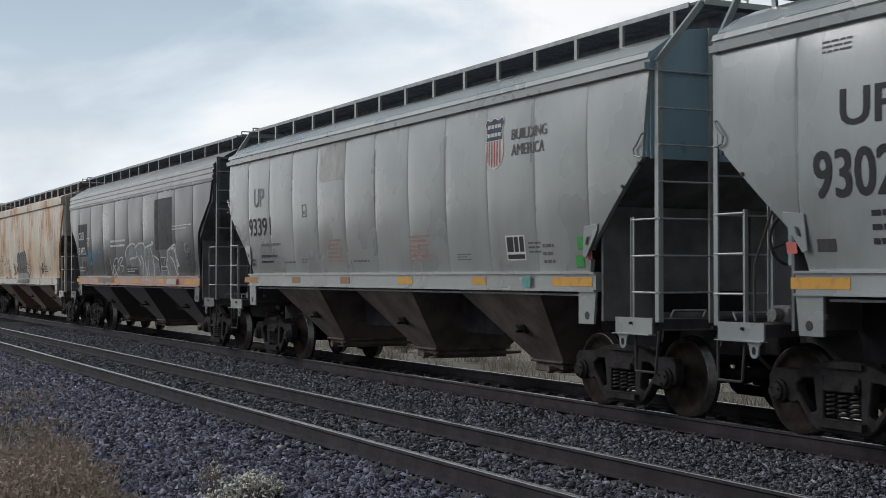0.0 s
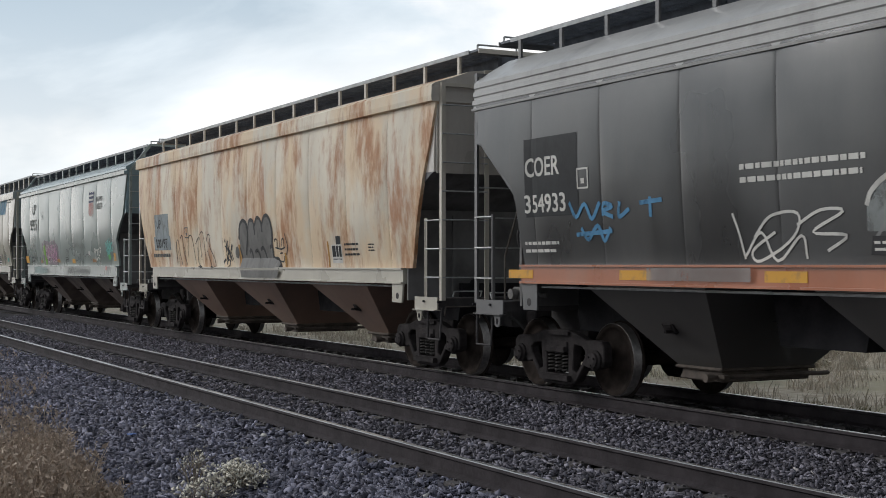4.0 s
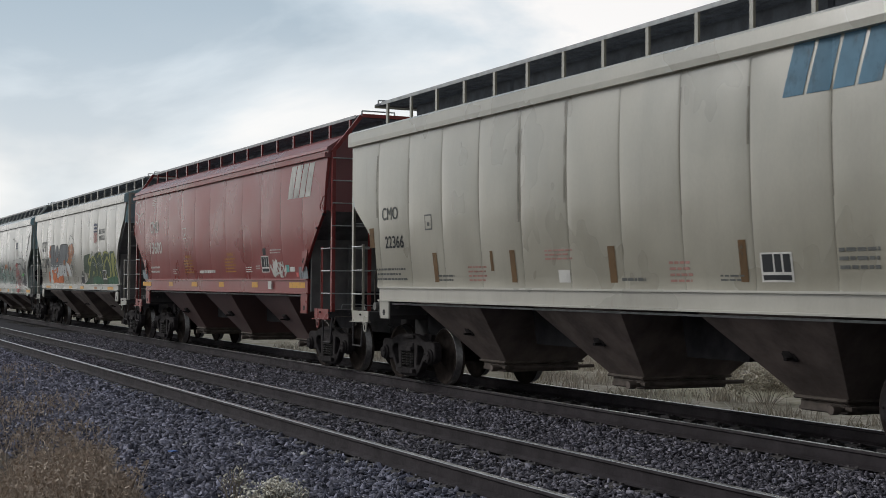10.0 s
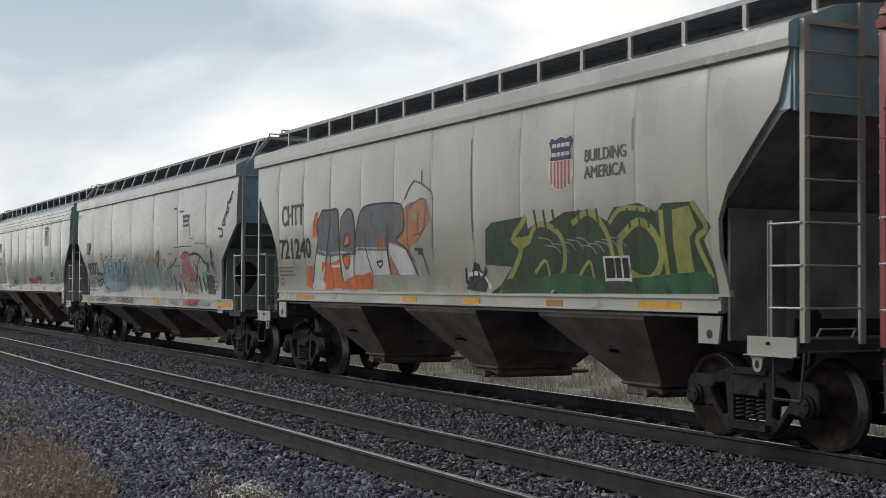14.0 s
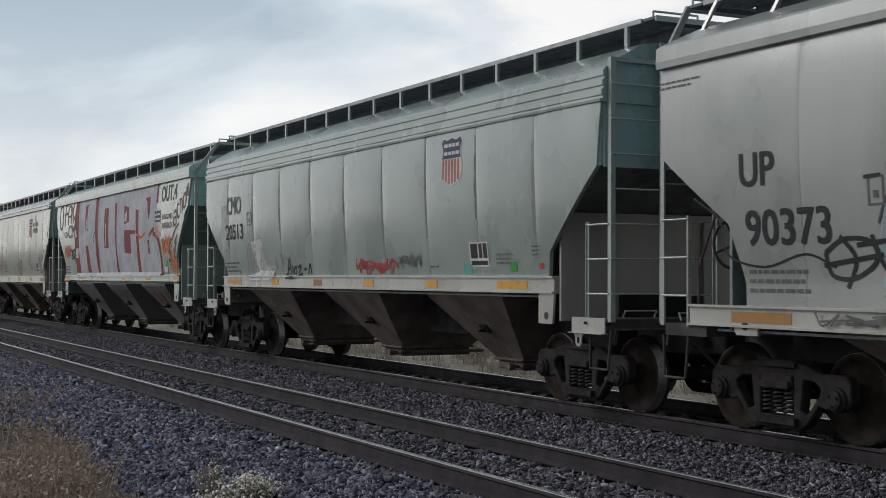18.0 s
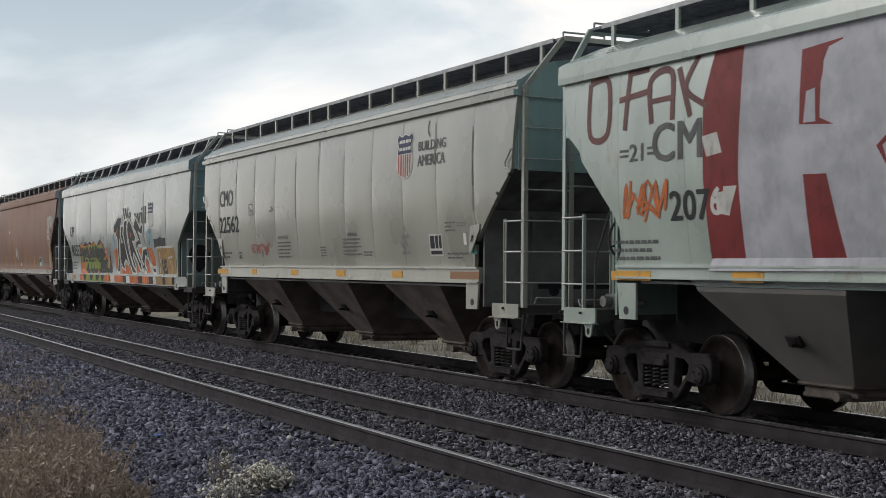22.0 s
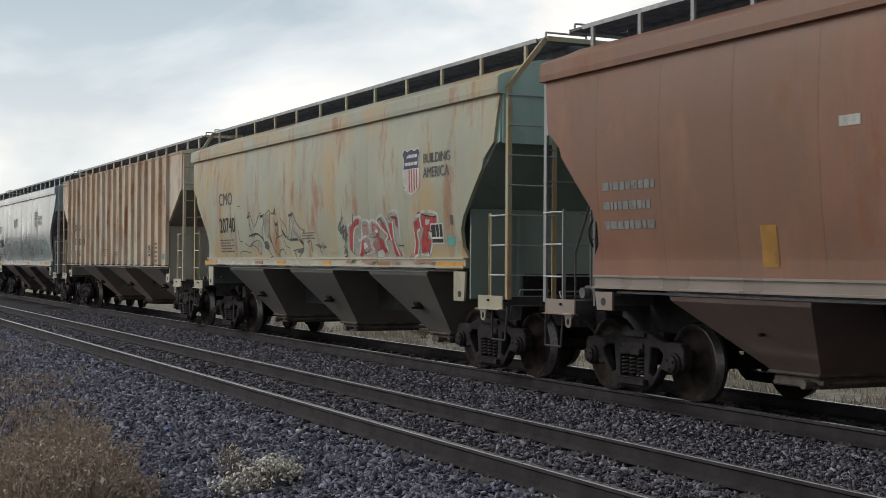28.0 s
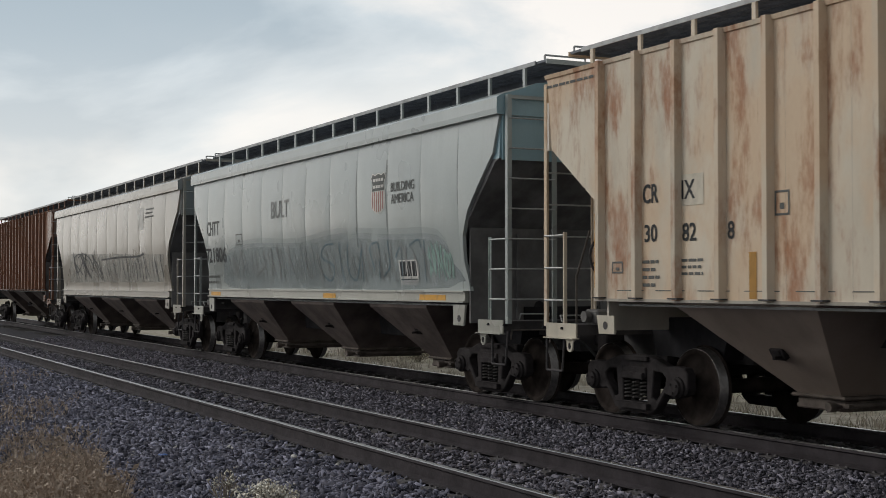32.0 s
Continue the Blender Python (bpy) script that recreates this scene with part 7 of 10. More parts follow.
words(11, 'AMERICA', 4.2, 5.13, 3.18, 3.35, M_GREYINK)
shield(11, 3.41, 4.04, 3.01, 3.73, 0, 0)
framed_box(11, -3.95, -3.7, 2.69, 2.93, M_GREYINK)
words(11, 'WARNING', -2.25, -1.66, 2.17, 2.24, M_GREYINK)
bars(11, -2.3, -1.54, 1.8, 2.14, 5, M_GREYINK)
words(11, 'WARNING', 1.27, 1.71, 2.17, 2.23, M_GREYINK)
bars(11, 1.06, 1.88, 1.83, 2.15, 5, M_GREYINK)
bars(11, -0.03, 0.28, 1.82, 2.02, 4, M_GREYINK)
bars(11, 1.96, 2.34, 1.82, 1.92, 2, M_GREYINK)
scribble(11, -3.95, -2.77, 1.87, 2.13, M_REDPAINT, 0.015, 5, 101)
bars(11, -6.06, -5.21, 1.8, 1.97, 2, M_GREYINK)
framed_box(11, -4.81, -4.59, 1.81, 1.94, M_BLACK)
data_panel(11, 4.51, 4.94, 1.82, 2.14)
bars(11, 5.07, 5.4, 2.16, 2.33, 3, M_GREYINK)
bars(11, 5.47, 5.74, 2.23, 2.31, 2, M_GREYINK)
patch(11, 5.64, 5.73, 1.97, 2.14, M_WHITE, 'tag')
patch(11, 5.81, 5.99, 1.84, 1.99, M_TEAL, 'tag')
bars(11, 5.08, 5.74, 1.76, 1.88, 2, M_GREYINK)
stroke(11, [(4.57, 3.85), (4.53, 3.72), (4.61, 3.61)], 0.04, M_GREYINK, 2)
stroke(11, [(-2.61, 2.83), (-2.48, 2.76), (-2.69, 2.73)], 0.03, M_GREYINK, 2)
bars(11, 3.51, 3.79, 1.81, 2.19, 3, M_GREYSOFT)
words(12, 'UP', -6.38, -5.8, 2.56, 2.89, M_BLACK)
words(12, '90553', -6.3, -4.89, 1.93, 2.3, M_BLACK)
framed_box(12, -4.55, -4.36, 2.35, 2.53, M_GREYINK)
bars(12, -6.34, -5.58, 1.5, 1.79, 3, M_GREYINK)
shape(12, [(-4.93, 1.17), (-4.23, 1.17), (-4.29, 1.36), (-4.99, 1.36)], M_ORANGE, 1)
shape(12, [(-4.23, 1.17), (-1.43, 1.17), (-1.49, 1.36), (-4.29, 1.36)], M_LIME, 1)
shape(12, [(-1.43, 1.17), (-0.75, 1.17), (-0.81, 1.36), (-1.49, 1.36)], M_ORANGE, 1)
shape(12, [(-0.64, 1.17), (-0.12, 1.17), (-0.18, 1.36), (-0.7, 1.36)], M_WHITE, 1)
shape(12, [(-0.12, 1.17), (0.91, 1.17), (0.85, 1.36), (-0.18, 1.36)], M_ORANGE, 1)
shape(12, [(0.91, 1.17), (1.29, 1.17), (1.23, 1.36), (0.85, 1.36)], M_BLACK, 1)
shape(12, [(1.29, 1.17), (1.72, 1.17), (1.66, 1.36), (1.23, 1.36)], M_WHITE, 1)
shape(12, [(1.72, 1.17), (2.68, 1.17), (2.62, 1.36), (1.66, 1.36)], M_ORANGE, 1)
shape(12, [(2.73, 1.17), (3.14, 1.17), (3.08, 1.36), (2.67, 1.36)], M_BLACK, 1)
shape(12, [(3.14, 1.17), (3.82, 1.17), (3.76, 1.36), (3.08, 1.36)], M_ORANGE, 1)
shape(12, [(3.82, 1.17), (4.27, 1.17), (4.21, 1.36), (3.76, 1.36)], M_BLACK, 1)
shape(12, [(4.27, 1.17), (4.53, 1.17), (4.47, 1.36), (4.21, 1.36)], M_WHITE, 1)
shape(12, [(4.53, 1.17), (5.22, 1.17), (5.16, 1.36), (4.47, 1.36)], M_TAN, 1)
shape(12, [(5.22, 1.17), (5.48, 1.17), (5.42, 1.36), (5.16, 1.36)], M_BLACK, 1)
shape(12, [(5.48, 1.17), (6.14, 1.17), (6.08, 1.36), (5.42, 1.36)], M_TAN, 1)
shape(12, [(-4.44, 1.30), (-4.29, 1.19), (-4.13, 1.19), (-3.98, 1.30), (-3.98, 1.36), (-4.44, 1.36)], M_BLACK, 2)
shape(12, [(-3.51, 1.30), (-3.35, 1.19), (-3.19, 1.19), (-3.03, 1.30), (-3.03, 1.36), (-3.51, 1.36)], M_BLACK, 2)
shape(12, [(-2.65, 1.30), (-2.5, 1.19), (-2.35, 1.19), (-2.2, 1.30), (-2.2, 1.36), (-2.65, 1.36)], M_BLACK, 2)
shape(12, [(-1.94, 1.30), (-1.8, 1.19), (-1.66, 1.19), (-1.52, 1.30), (-1.52, 1.36), (-1.94, 1.36)], M_BLACK, 2)
scribble(8, -5.37, -3.34, 1.17, 1.33, M_GREYINK, 0.025, 4, 560)
scribble(8, -2.87, -1.18, 1.17, 1.33, M_GREYINK, 0.025, 4, 660)
scribble(8, 2.47, 3.14, 1.17, 1.33, M_SEA, 0.025, 4, 960)
scribble(8, 4.01, 4.69, 1.17, 1.33, M_REDPAINT, 0.025, 4, 1080)
scribble(8, 5.12, 5.72, 1.17, 1.33, M_SEA, 0.025, 4, 1180)
words(12, 'We', 0.98, 1.96, 2.83, 3.25, M_OLIVE)
words(12, 'will', 2.36, 3.61, 2.75, 3.22, M_OLIVE)
shape(12, [(-0.26, 2.06), (0.27, 2.19), (0.23, 1.58), (-0.12, 1.51)], M_ORANGE, 1)
shape(12, [(2.64, 2.07), (3.04, 2.14), (2.93, 1.81)], M_ORANGE, 1)
shape(12, [(3.64, 2.1), (4.03, 2.12), (4.26, 1.89), (4.33, 1.63), (3.96, 1.63)], M_ORANGE, 1)
shape(12, [(0.44, 1.65), (1.41, 1.66), (1.72, 1.42), (0.51, 1.41)], M_ORANGE, 1)
shape(12, [(2.23, 1.92), (2.89, 1.53), (2.35, 1.45)], M_ORANGE, 1)
shape(12, [(3.27, 1.84), (3.82, 1.47), (3.24, 1.45)], M_ORANGE, 1)
shape(12, [(1.41, 2.21), (1.81, 2.19), (1.95, 1.99), (1.57, 1.94)], M_ORANGE, 1)
shape(12, [(-0.04, 2.53), (-0.14, 2.77), (0.09, 2.85), (0.43, 3.01), (0.92, 3.01), (0.74, 2.71), (0.72, 2.5), (0.52, 2.29), (0.4, 1.94), (0.3, 1.44), (0.02, 1.45), (0.21, 1.87), (0.29, 2.37), (0.1, 2.56)], M_SOOT, 5)
rim(12, [(-0.04, 2.53), (-0.14, 2.77), (0.09, 2.85), (0.43, 3.01), (0.92, 3.01), (0.74, 2.71), (0.72, 2.5), (0.52, 2.29), (0.4, 1.94), (0.3, 1.44), (0.02, 1.45), (0.21, 1.87), (0.29, 2.37), (0.1, 2.56)], 0.065, M_WHITE, 6)
shape(12, [(1.1, 2.89), (1.57, 2.92), (1.44, 2.67), (1.47, 2.33), (1.6, 1.99), (1.83, 1.66), (2.07, 1.6), (2.29, 1.43), (1.84, 1.43), (1.43, 1.76), (1.15, 2.14), (0.98, 2.52)], M_SOOT, 5)
rim(12, [(1.1, 2.89), (1.57, 2.92), (1.44, 2.67), (1.47, 2.33), (1.6, 1.99), (1.83, 1.66), (2.07, 1.6), (2.29, 1.43), (1.84, 1.43), (1.43, 1.76), (1.15, 2.14), (0.98, 2.52)], 0.065, M_WHITE, 6)
shape(12, [(0.74, 2.76), (1.04, 2.76), (0.96, 2.52), (1.15, 2.14), (1.32, 1.83), (1.43, 1.78), (1.29, 1.66), (1.18, 1.76), (1.04, 1.79), (0.84, 1.69), (0.97, 1.52), (0.64, 1.58), (0.46, 1.76), (0.54, 2.15)], M_SOOT, 5)
rim(12, [(0.74, 2.76), (1.04, 2.76), (0.96, 2.52), (1.15, 2.14), (1.32, 1.83), (1.43, 1.78), (1.29, 1.66), (1.18, 1.76), (1.04, 1.79), (0.84, 1.69), (0.97, 1.52), (0.64, 1.58), (0.46, 1.76), (0.54, 2.15)], 0.065, M_WHITE, 6)
shape(12, [(2.21, 2.69), (2.5, 2.96), (2.97, 2.66), (3.09, 2.78), (3.24, 2.68), (3.13, 2.45), (2.75, 2.55), (2.97, 2.37), (2.99, 2.18), (2.68, 2.19), (2.56, 2.1), (3.09, 1.61), (3.24, 1.48), (2.94, 1.53), (2.42, 2.04), (2.43, 2.3), (2.73, 2.35), (2.48, 2.55)], M_SOOT, 5)
rim(12, [(2.21, 2.69), (2.5, 2.96), (2.97, 2.66), (3.09, 2.78), (3.24, 2.68), (3.13, 2.45), (2.75, 2.55), (2.97, 2.37), (2.99, 2.18), (2.68, 2.19), (2.56, 2.1), (3.09, 1.61), (3.24, 1.48), (2.94, 1.53), (2.42, 2.04), (2.43, 2.3), (2.73, 2.35), (2.48, 2.55)], 0.065, M_WHITE, 6)
shape(12, [(1.55, 2.8), (1.76, 2.92), (2.04, 2.77), (2.46, 2.39), (2.23, 2.27), (2.06, 2.3), (2.41, 1.98), (2.68, 1.72), (2.94, 1.5), (2.68, 1.53), (2.32, 1.82), (2.07, 1.98), (1.99, 1.85), (2.24, 1.59), (2.29, 1.46), (2.01, 1.59), (1.75, 1.86), (1.64, 2.26), (1.5, 2.6)], M_SOOT, 5)
rim(12, [(1.55, 2.8), (1.76, 2.92), (2.04, 2.77), (2.46, 2.39), (2.23, 2.27), (2.06, 2.3), (2.41, 1.98), (2.68, 1.72), (2.94, 1.5), (2.68, 1.53), (2.32, 1.82), (2.07, 1.98), (1.99, 1.85), (2.24, 1.59), (2.29, 1.46), (2.01, 1.59), (1.75, 1.86), (1.64, 2.26), (1.5, 2.6)], 0.065, M_WHITE, 6)
shape(12, [(2.85, 1.78), (3.11, 2.09), (3.42, 2.12), (3.56, 2.11), (3.52, 1.96), (3.69, 1.72), (4.05, 1.6), (4.36, 1.6), (4.36, 1.44), (4.14, 1.44), (3.77, 1.66), (3.52, 1.84), (3.28, 1.9), (3.14, 1.66), (3.34, 1.57), (3.34, 1.45), (3.09, 1.47), (2.94, 1.6)], M_SOOT, 5)
rim(12, [(2.85, 1.78), (3.11, 2.09), (3.42, 2.12), (3.56, 2.11), (3.52, 1.96), (3.69, 1.72), (4.05, 1.6), (4.36, 1.6), (4.36, 1.44), (4.14, 1.44), (3.77, 1.66), (3.52, 1.84), (3.28, 1.9), (3.14, 1.66), (3.34, 1.57), (3.34, 1.45), (3.09, 1.47), (2.94, 1.6)], 0.065, M_WHITE, 6)
shape(12, [(0.81, 2.45), (0.89, 2.28), (0.75, 2.25)], M_WHITE, 7)
shape(12, [(1.82, 2.59), (1.98, 2.48), (1.9, 2.39)], M_ORANGE, 7)
shape(12, [(0.16, 2.59), (0.4, 2.72), (0.35, 2.51)], M_ORANGE, 7)
shape(12, [(4.3, 2.33), (4.75, 2.34), (4.93, 2.39), (5.09, 2.34), (5.42, 2.35), (5.42, 2.15), (4.34, 2.11)], M_SOOT, 1)
shape(12, [(4.57, 2.12), (6.2, 2.11), (6.29, 1.44), (4.59, 1.43)], M_TAN, 1)
stroke(12, [(4.57, 2.11), (6.15, 2.12)], 0.05, M_PALE, 2)
shape(12, [(4.92, 1.77), (5.02, 1.8), (5.11, 1.72), (5.23, 1.82), (5.35, 1.8), (5.45, 1.66), (5.49, 1.44), (5.14, 1.44), (4.98, 1.58)], M_SOOT, 3)
shape(12, [(5.36, 1.56), (5.34, 1.58), (5.31, 1.59), (5.26, 1.6), (5.21, 1.59), (5.17, 1.58), (5.16, 1.55), (5.17, 1.53), (5.21, 1.52), (5.26, 1.51), (5.31, 1.52), (5.34, 1.53)], M_TAN, 4)
stroke(12, [(5.55, 1.84), (5.98, 1.87)], 0.05, M_PALE, 4)
stroke(12, [(5.72, 1.79), (5.78, 1.66), (6.02, 1.61)], 0.05, M_PALE, 4)
stroke(12, [(4.79, 1.99), (4.76, 1.47)], 0.05, M_PALE, 4)
spray(12, 3.64, 4.15, 2.19, 2.61, M_SKYBLUE, 26, 115)
spray(12, -0.45, -0.07, 2.1, 2.47, M_SKYBLUE, 14, 116)
shield(12, 3.81, 4.38, 2.64, 3.3, 1, 0)
patch(13, -3.53, -3.28, 1.59, 2.02, M_OCHRE, 'drip_mark')
patch(13, -1.45, -1.27, 1.57, 2.01, M_OCHRE, 'drip_mark')
patch(13, 1.04, 1.27, 1.56, 2.02, M_OCHRE, 'drip_mark')
patch(13, 3.08, 3.27, 1.55, 2.0, M_OCHRE, 'drip_mark')
patch(13, 6.52, 6.7, 1.57, 2.41, M_OCHRE, 'drip_mark')
bars(13, -6.39, -5.32, 1.96, 2.65, 3, M_GREYSOFT)
scribble(13, -0.87, -0.29, 1.83, 2.35, M_PALE, 0.03, 3, 121)
shape(13, [(6.15, 3.34), (7.4, 3.41), (7.2, 3.05), (6.7, 2.44), (6.42, 1.88), (6.51, 1.57), (6.16, 1.56), (6.31, 2.21), (6.06, 2.79)], M_WORN, 1)
spray(13, 6.34, 6.83, 2.05, 3.02, M_RUSTY, 14, 122)
spray(13, 6.32, 6.78, 1.6, 2.21, M_OCHRE, 8, 123)
data_panel(13, 4.26, 4.84, 1.61, 1.94)
patch(13, 4.54, 4.82, 1.62, 1.79, M_TEAL, 'tag')
patch(13, -2.32, -2.04, 2.91, 3.01, M_PALE, 'tag')
patch(13, 0.02, 0.31, 1.6, 1.72, M_PALE, 'tag')
words(14, 'CMO', -5.46, -4.5, 2.84, 3.12, M_GREYINK)
words(14, '20740', -5.47, -4.35, 2.24, 2.57, M_BLACK)
words(14, 'BUILDING', 5.3, 6.21, 3.13, 3.28, M_GREYINK)
words(14, 'AMERICA', 5.29, 6.17, 2.91, 3.07, M_GREYINK)
shield(14, 4.5, 5.18, 2.67, 3.4, 0, 0)
bars(14, -5.53, -4.51, 1.8, 2.11, 5, M_GREYINK)
shape(14, [(2.15, 2.22), (2.44, 2.33), (2.71, 2.34), (2.96, 2.32), (3.12, 2.27), (3.4, 2.33), (3.57, 2.41), (3.76, 2.31), (3.98, 2.43), (4.26, 2.38), (4.28, 2.13), (4.32, 1.71), (3.71, 1.7), (3.03, 1.73), (2.39, 1.72), (2.12, 1.82)], M_WASHPALE, 1.1)
shape(14, [(4.87, 2.27), (5.11, 2.38), (5.7, 2.35), (5.68, 2.17), (5.54, 2.04), (5.38, 1.71), (4.67, 1.69), (4.86, 2)], M_WASHPALE, 1.12)
shape(14, [(2.2, 2.2), (2.53, 2.36), (2.67, 2.33), (2.63, 2.25), (2.41, 2.18), (2.27, 1.78), (2.14, 1.84)], M_REDPAINT, 1.3)
shape(14, [(2.84, 2.25), (3.01, 2.25), (3.01, 2.09), (2.82, 2.05)], M_REDPAINT, 1.33)
shape(14, [(2.63, 1.96), (2.94, 2.01), (3.13, 1.84), (2.76, 1.77), (2.63, 1.7), (2.56, 1.73)], M_REDPAINT, 1.36)
shape(14, [(3.2, 2.27), (3.53, 2.19), (3.44, 2.03), (3.62, 1.99), (3.66, 1.87), (3.81, 1.79), (3.52, 1.76), (3.21, 1.79), (3.09, 1.86), (3.33, 2.02), (3.18, 2.08)], M_REDPAINT, 1.39)
shape(14, [(3.55, 2.3), (3.72, 2.24), (3.93, 1.99), (3.79, 1.98), (3.63, 2.17)], M_REDPAINT, 1.42)
shape(14, [(3.91, 2.25), (4.04, 2.25), (4.04, 2.06), (4.16, 1.86), (4.31, 1.72), (4.07, 1.71), (3.93, 2.02)], M_REDPAINT, 1.45)
shape(14, [(4, 2.36), (4.21, 2.36), (4.25, 2.18), (4.17, 2.18), (4.13, 2.31), (3.99, 2.33)], M_REDPAINT, 1.48)
shape(14, [(4.86, 2.24), (5.1, 2.32), (5.11, 2.11), (4.94, 2.13), (4.95, 1.88), (4.85, 1.7), (4.67, 1.69), (4.88, 1.94), (4.85, 2.11)], M_REDPAINT, 1.51)
shape(14, [(5.17, 2.36), (5.68, 2.31), (5.64, 2.13), (5.39, 2.11), (5.34, 1.99), (5.46, 1.96), (5.31, 1.78), (5.07, 1.76), (5.07, 1.94), (5.22, 2.15), (5.13, 2.17)], M_REDPAINT, 1.54)
shape(14, [(2.77, 1.94), (2.93, 1.95), (2.94, 1.87), (2.77, 1.83)], M_PALE, 1.7)
shape(14, [(3.34, 2.17), (3.44, 2.14), (3.41, 2.1), (3.31, 2.12)], M_PALE, 1.72)
shape(14, [(5.3, 2.28), (5.45, 2.27), (5.42, 2.2), (5.29, 2.19)], M_PALE, 1.74)
shape(14, [(3.33, 1.79), (3.55, 1.83), (3.64, 1.76), (3.59, 1.7), (3.34, 1.7)], M_PALE, 1.76)
stroke(14, [(2.05, 1.8), (2.15, 2.24), (2.36, 2.31), (2.49, 2.38), (2.76, 2.34), (2.65, 1.91), (2.51, 1.72)], 0.045, M_PALE, 2.00)
stroke(14, [(2.27, 1.78), (2.41, 2.15), (2.63, 2.24)], 0.045, M_PALE, 2.03)
stroke(14, [(2.74, 2.04), (2.8, 2.31), (3.07, 2.29), (3.06, 2.07), (3.23, 2.03), (3.08, 1.93), (3.16, 1.8)], 0.045, M_PALE, 2.06)
stroke(14, [(2.57, 1.98), (2.99, 2.05), (3.19, 1.8), (2.87, 1.77)], 0.045, M_PALE, 2.09)
stroke(14, [(3.13, 2.1), (3.14, 2.31), (3.39, 2.28), (3.59, 2.16)], 0.045, M_PALE, 2.12)
stroke(14, [(3.35, 2.29), (3.58, 2.39), (3.79, 2.28), (3.96, 1.97)], 0.045, M_PALE, 2.15)
stroke(14, [(3.79, 1.8), (3.72, 1.96), (3.82, 2.05), (3.59, 2.17)], 0.045, M_PALE, 2.18)
stroke(14, [(3.91, 2.27), (3.95, 2.43), (4.28, 2.41), (4.3, 2.01), (4.36, 1.71)], 0.045, M_PALE, 2.21)
stroke(14, [(4.05, 2.28), (4.08, 1.95), (4.23, 1.72)], 0.045, M_PALE, 2.24)
stroke(14, [(4.72, 1.69), (4.86, 1.94), (4.85, 2.27), (5.14, 2.36)], 0.045, M_PALE, 2.27)
stroke(14, [(4.9, 1.69), (5.01, 1.93), (4.98, 2.08), (5.09, 2.13)], 0.045, M_PALE, 2.30)
stroke(14, [(5.13, 2.15), (5.14, 2.39), (5.71, 2.35), (5.67, 2.12), (5.41, 2.09), (5.49, 1.96), (5.34, 1.75), (5.03, 1.73)], 0.045, M_PALE, 2.33)
stroke(14, [(2.35, 2.25), (2.4, 2.45)], 0.022, M_SOOT, 2.36)
stroke(14, [(2.24, 1.8), (2.35, 1.74)], 0.022, M_SOOT, 2.39)
stroke(14, [(2.78, 1.77), (2.99, 1.79)], 0.022, M_SOOT, 2.42)
stroke(14, [(3.91, 2.43), (3.91, 2.3)], 0.022, M_SOOT, 2.45)
stroke(14, [(4.02, 2.35), (4.23, 2.32), (4.23, 2.19)], 0.022, M_SOOT, 2.48)
stroke(14, [(5.02, 2.38), (5.14, 2.39)], 0.022, M_SOOT, 2.51)
stroke(14, [(5.16, 2.36), (5.56, 2.31), (5.69, 2.32)], 0.022, M_SOOT, 2.54)
stroke(14, [(5.33, 2.11), (5.52, 2.09)], 0.022, M_SOOT, 2.57)
stroke(14, [(3.03, 2.05), (3.29, 2.03), (3.43, 2.1)], 0.022, M_SOOT, 2.60)
stroke(14, [(3.44, 2.3), (3.57, 2.33), (3.72, 2.23)], 0.022, M_SOOT, 2.63)
stroke(14, [(5.32, 1.73), (5.41, 1.9)], 0.022, M_SOOT, 2.66)
stroke(14, [(4.22, 1.89), (4.43, 1.88)], 0.022, M_SOOT, 2.69)
stroke(14, [(2.05, 1.62), (2.27, 1.64), (2.32, 1.57)], 0.05, M_REDINK, 2.72)
stroke(14, [(2.74, 1.64), (3.07, 1.61), (3.25, 1.64)], 0.05, M_REDINK, 2.75)
stroke(14, [(3.91, 1.63), (4.2, 1.6)], 0.05, M_REDINK, 2.78)
stroke(14, [(4.85, 1.61), (5.19, 1.64), (5.52, 1.61)], 0.05, M_REDINK, 2.81)
spray(14, 1.72, 2.07, 1.82, 2.3, M_GREYINK, 10, 137)
stroke(14, [(-4.34, 2.65), (-4.37, 2.19), (-4.38, 1.69)], 0.021, M_GREYINK, 2.84)
stroke(14, [(-4.61, 2.38), (-4.51, 2.19)], 0.021, M_GREYINK, 2.87)
stroke(14, [(-4.11, 2.8), (-3.93, 2.79)], 0.021, M_GREYINK, 2.90)
stroke(14, [(-4.13, 2.29), (-4.09, 2.06), (-3.88, 2.03)], 0.021, M_GREYINK, 2.93)
stroke(14, [(-4.11, 1.69), (-4.12, 1.8), (-3.84, 1.83), (-3.39, 1.79)], 0.021, M_GREYINK, 2.96)
stroke(14, [(-3.75, 2), (-3.39, 1.92), (-3.16, 2.03)], 0.021, M_GREYINK, 2.99)
stroke(14, [(-3.48, 2.54), (-3.3, 2.64), (-3.16, 2.44), (-3.01, 2.35), (-2.66, 2.58), (-2.53, 2.61)], 0.021, M_GREYINK, 3.02)
stroke(14, [(-3.37, 2.42), (-3.27, 2.26), (-3.22, 2.13), (-2.92, 2.18), (-2.65, 2.12), (-2.48, 2.02)], 0.021, M_GREYINK, 3.05)
stroke(14, [(-3.43, 1.94), (-3.12, 2.03), (-2.79, 2.04), (-2.65, 1.97), (-2.68, 1.85), (-2.78, 1.76), (-2.99, 1.9), (-3.3, 1.96)], 0.021, M_GREYINK, 3.08)
stroke(14, [(-2.54, 2.53), (-2.35, 2.55), (-2.56, 2.17), (-2.48, 2.03)], 0.021, M_GREYINK, 3.11)
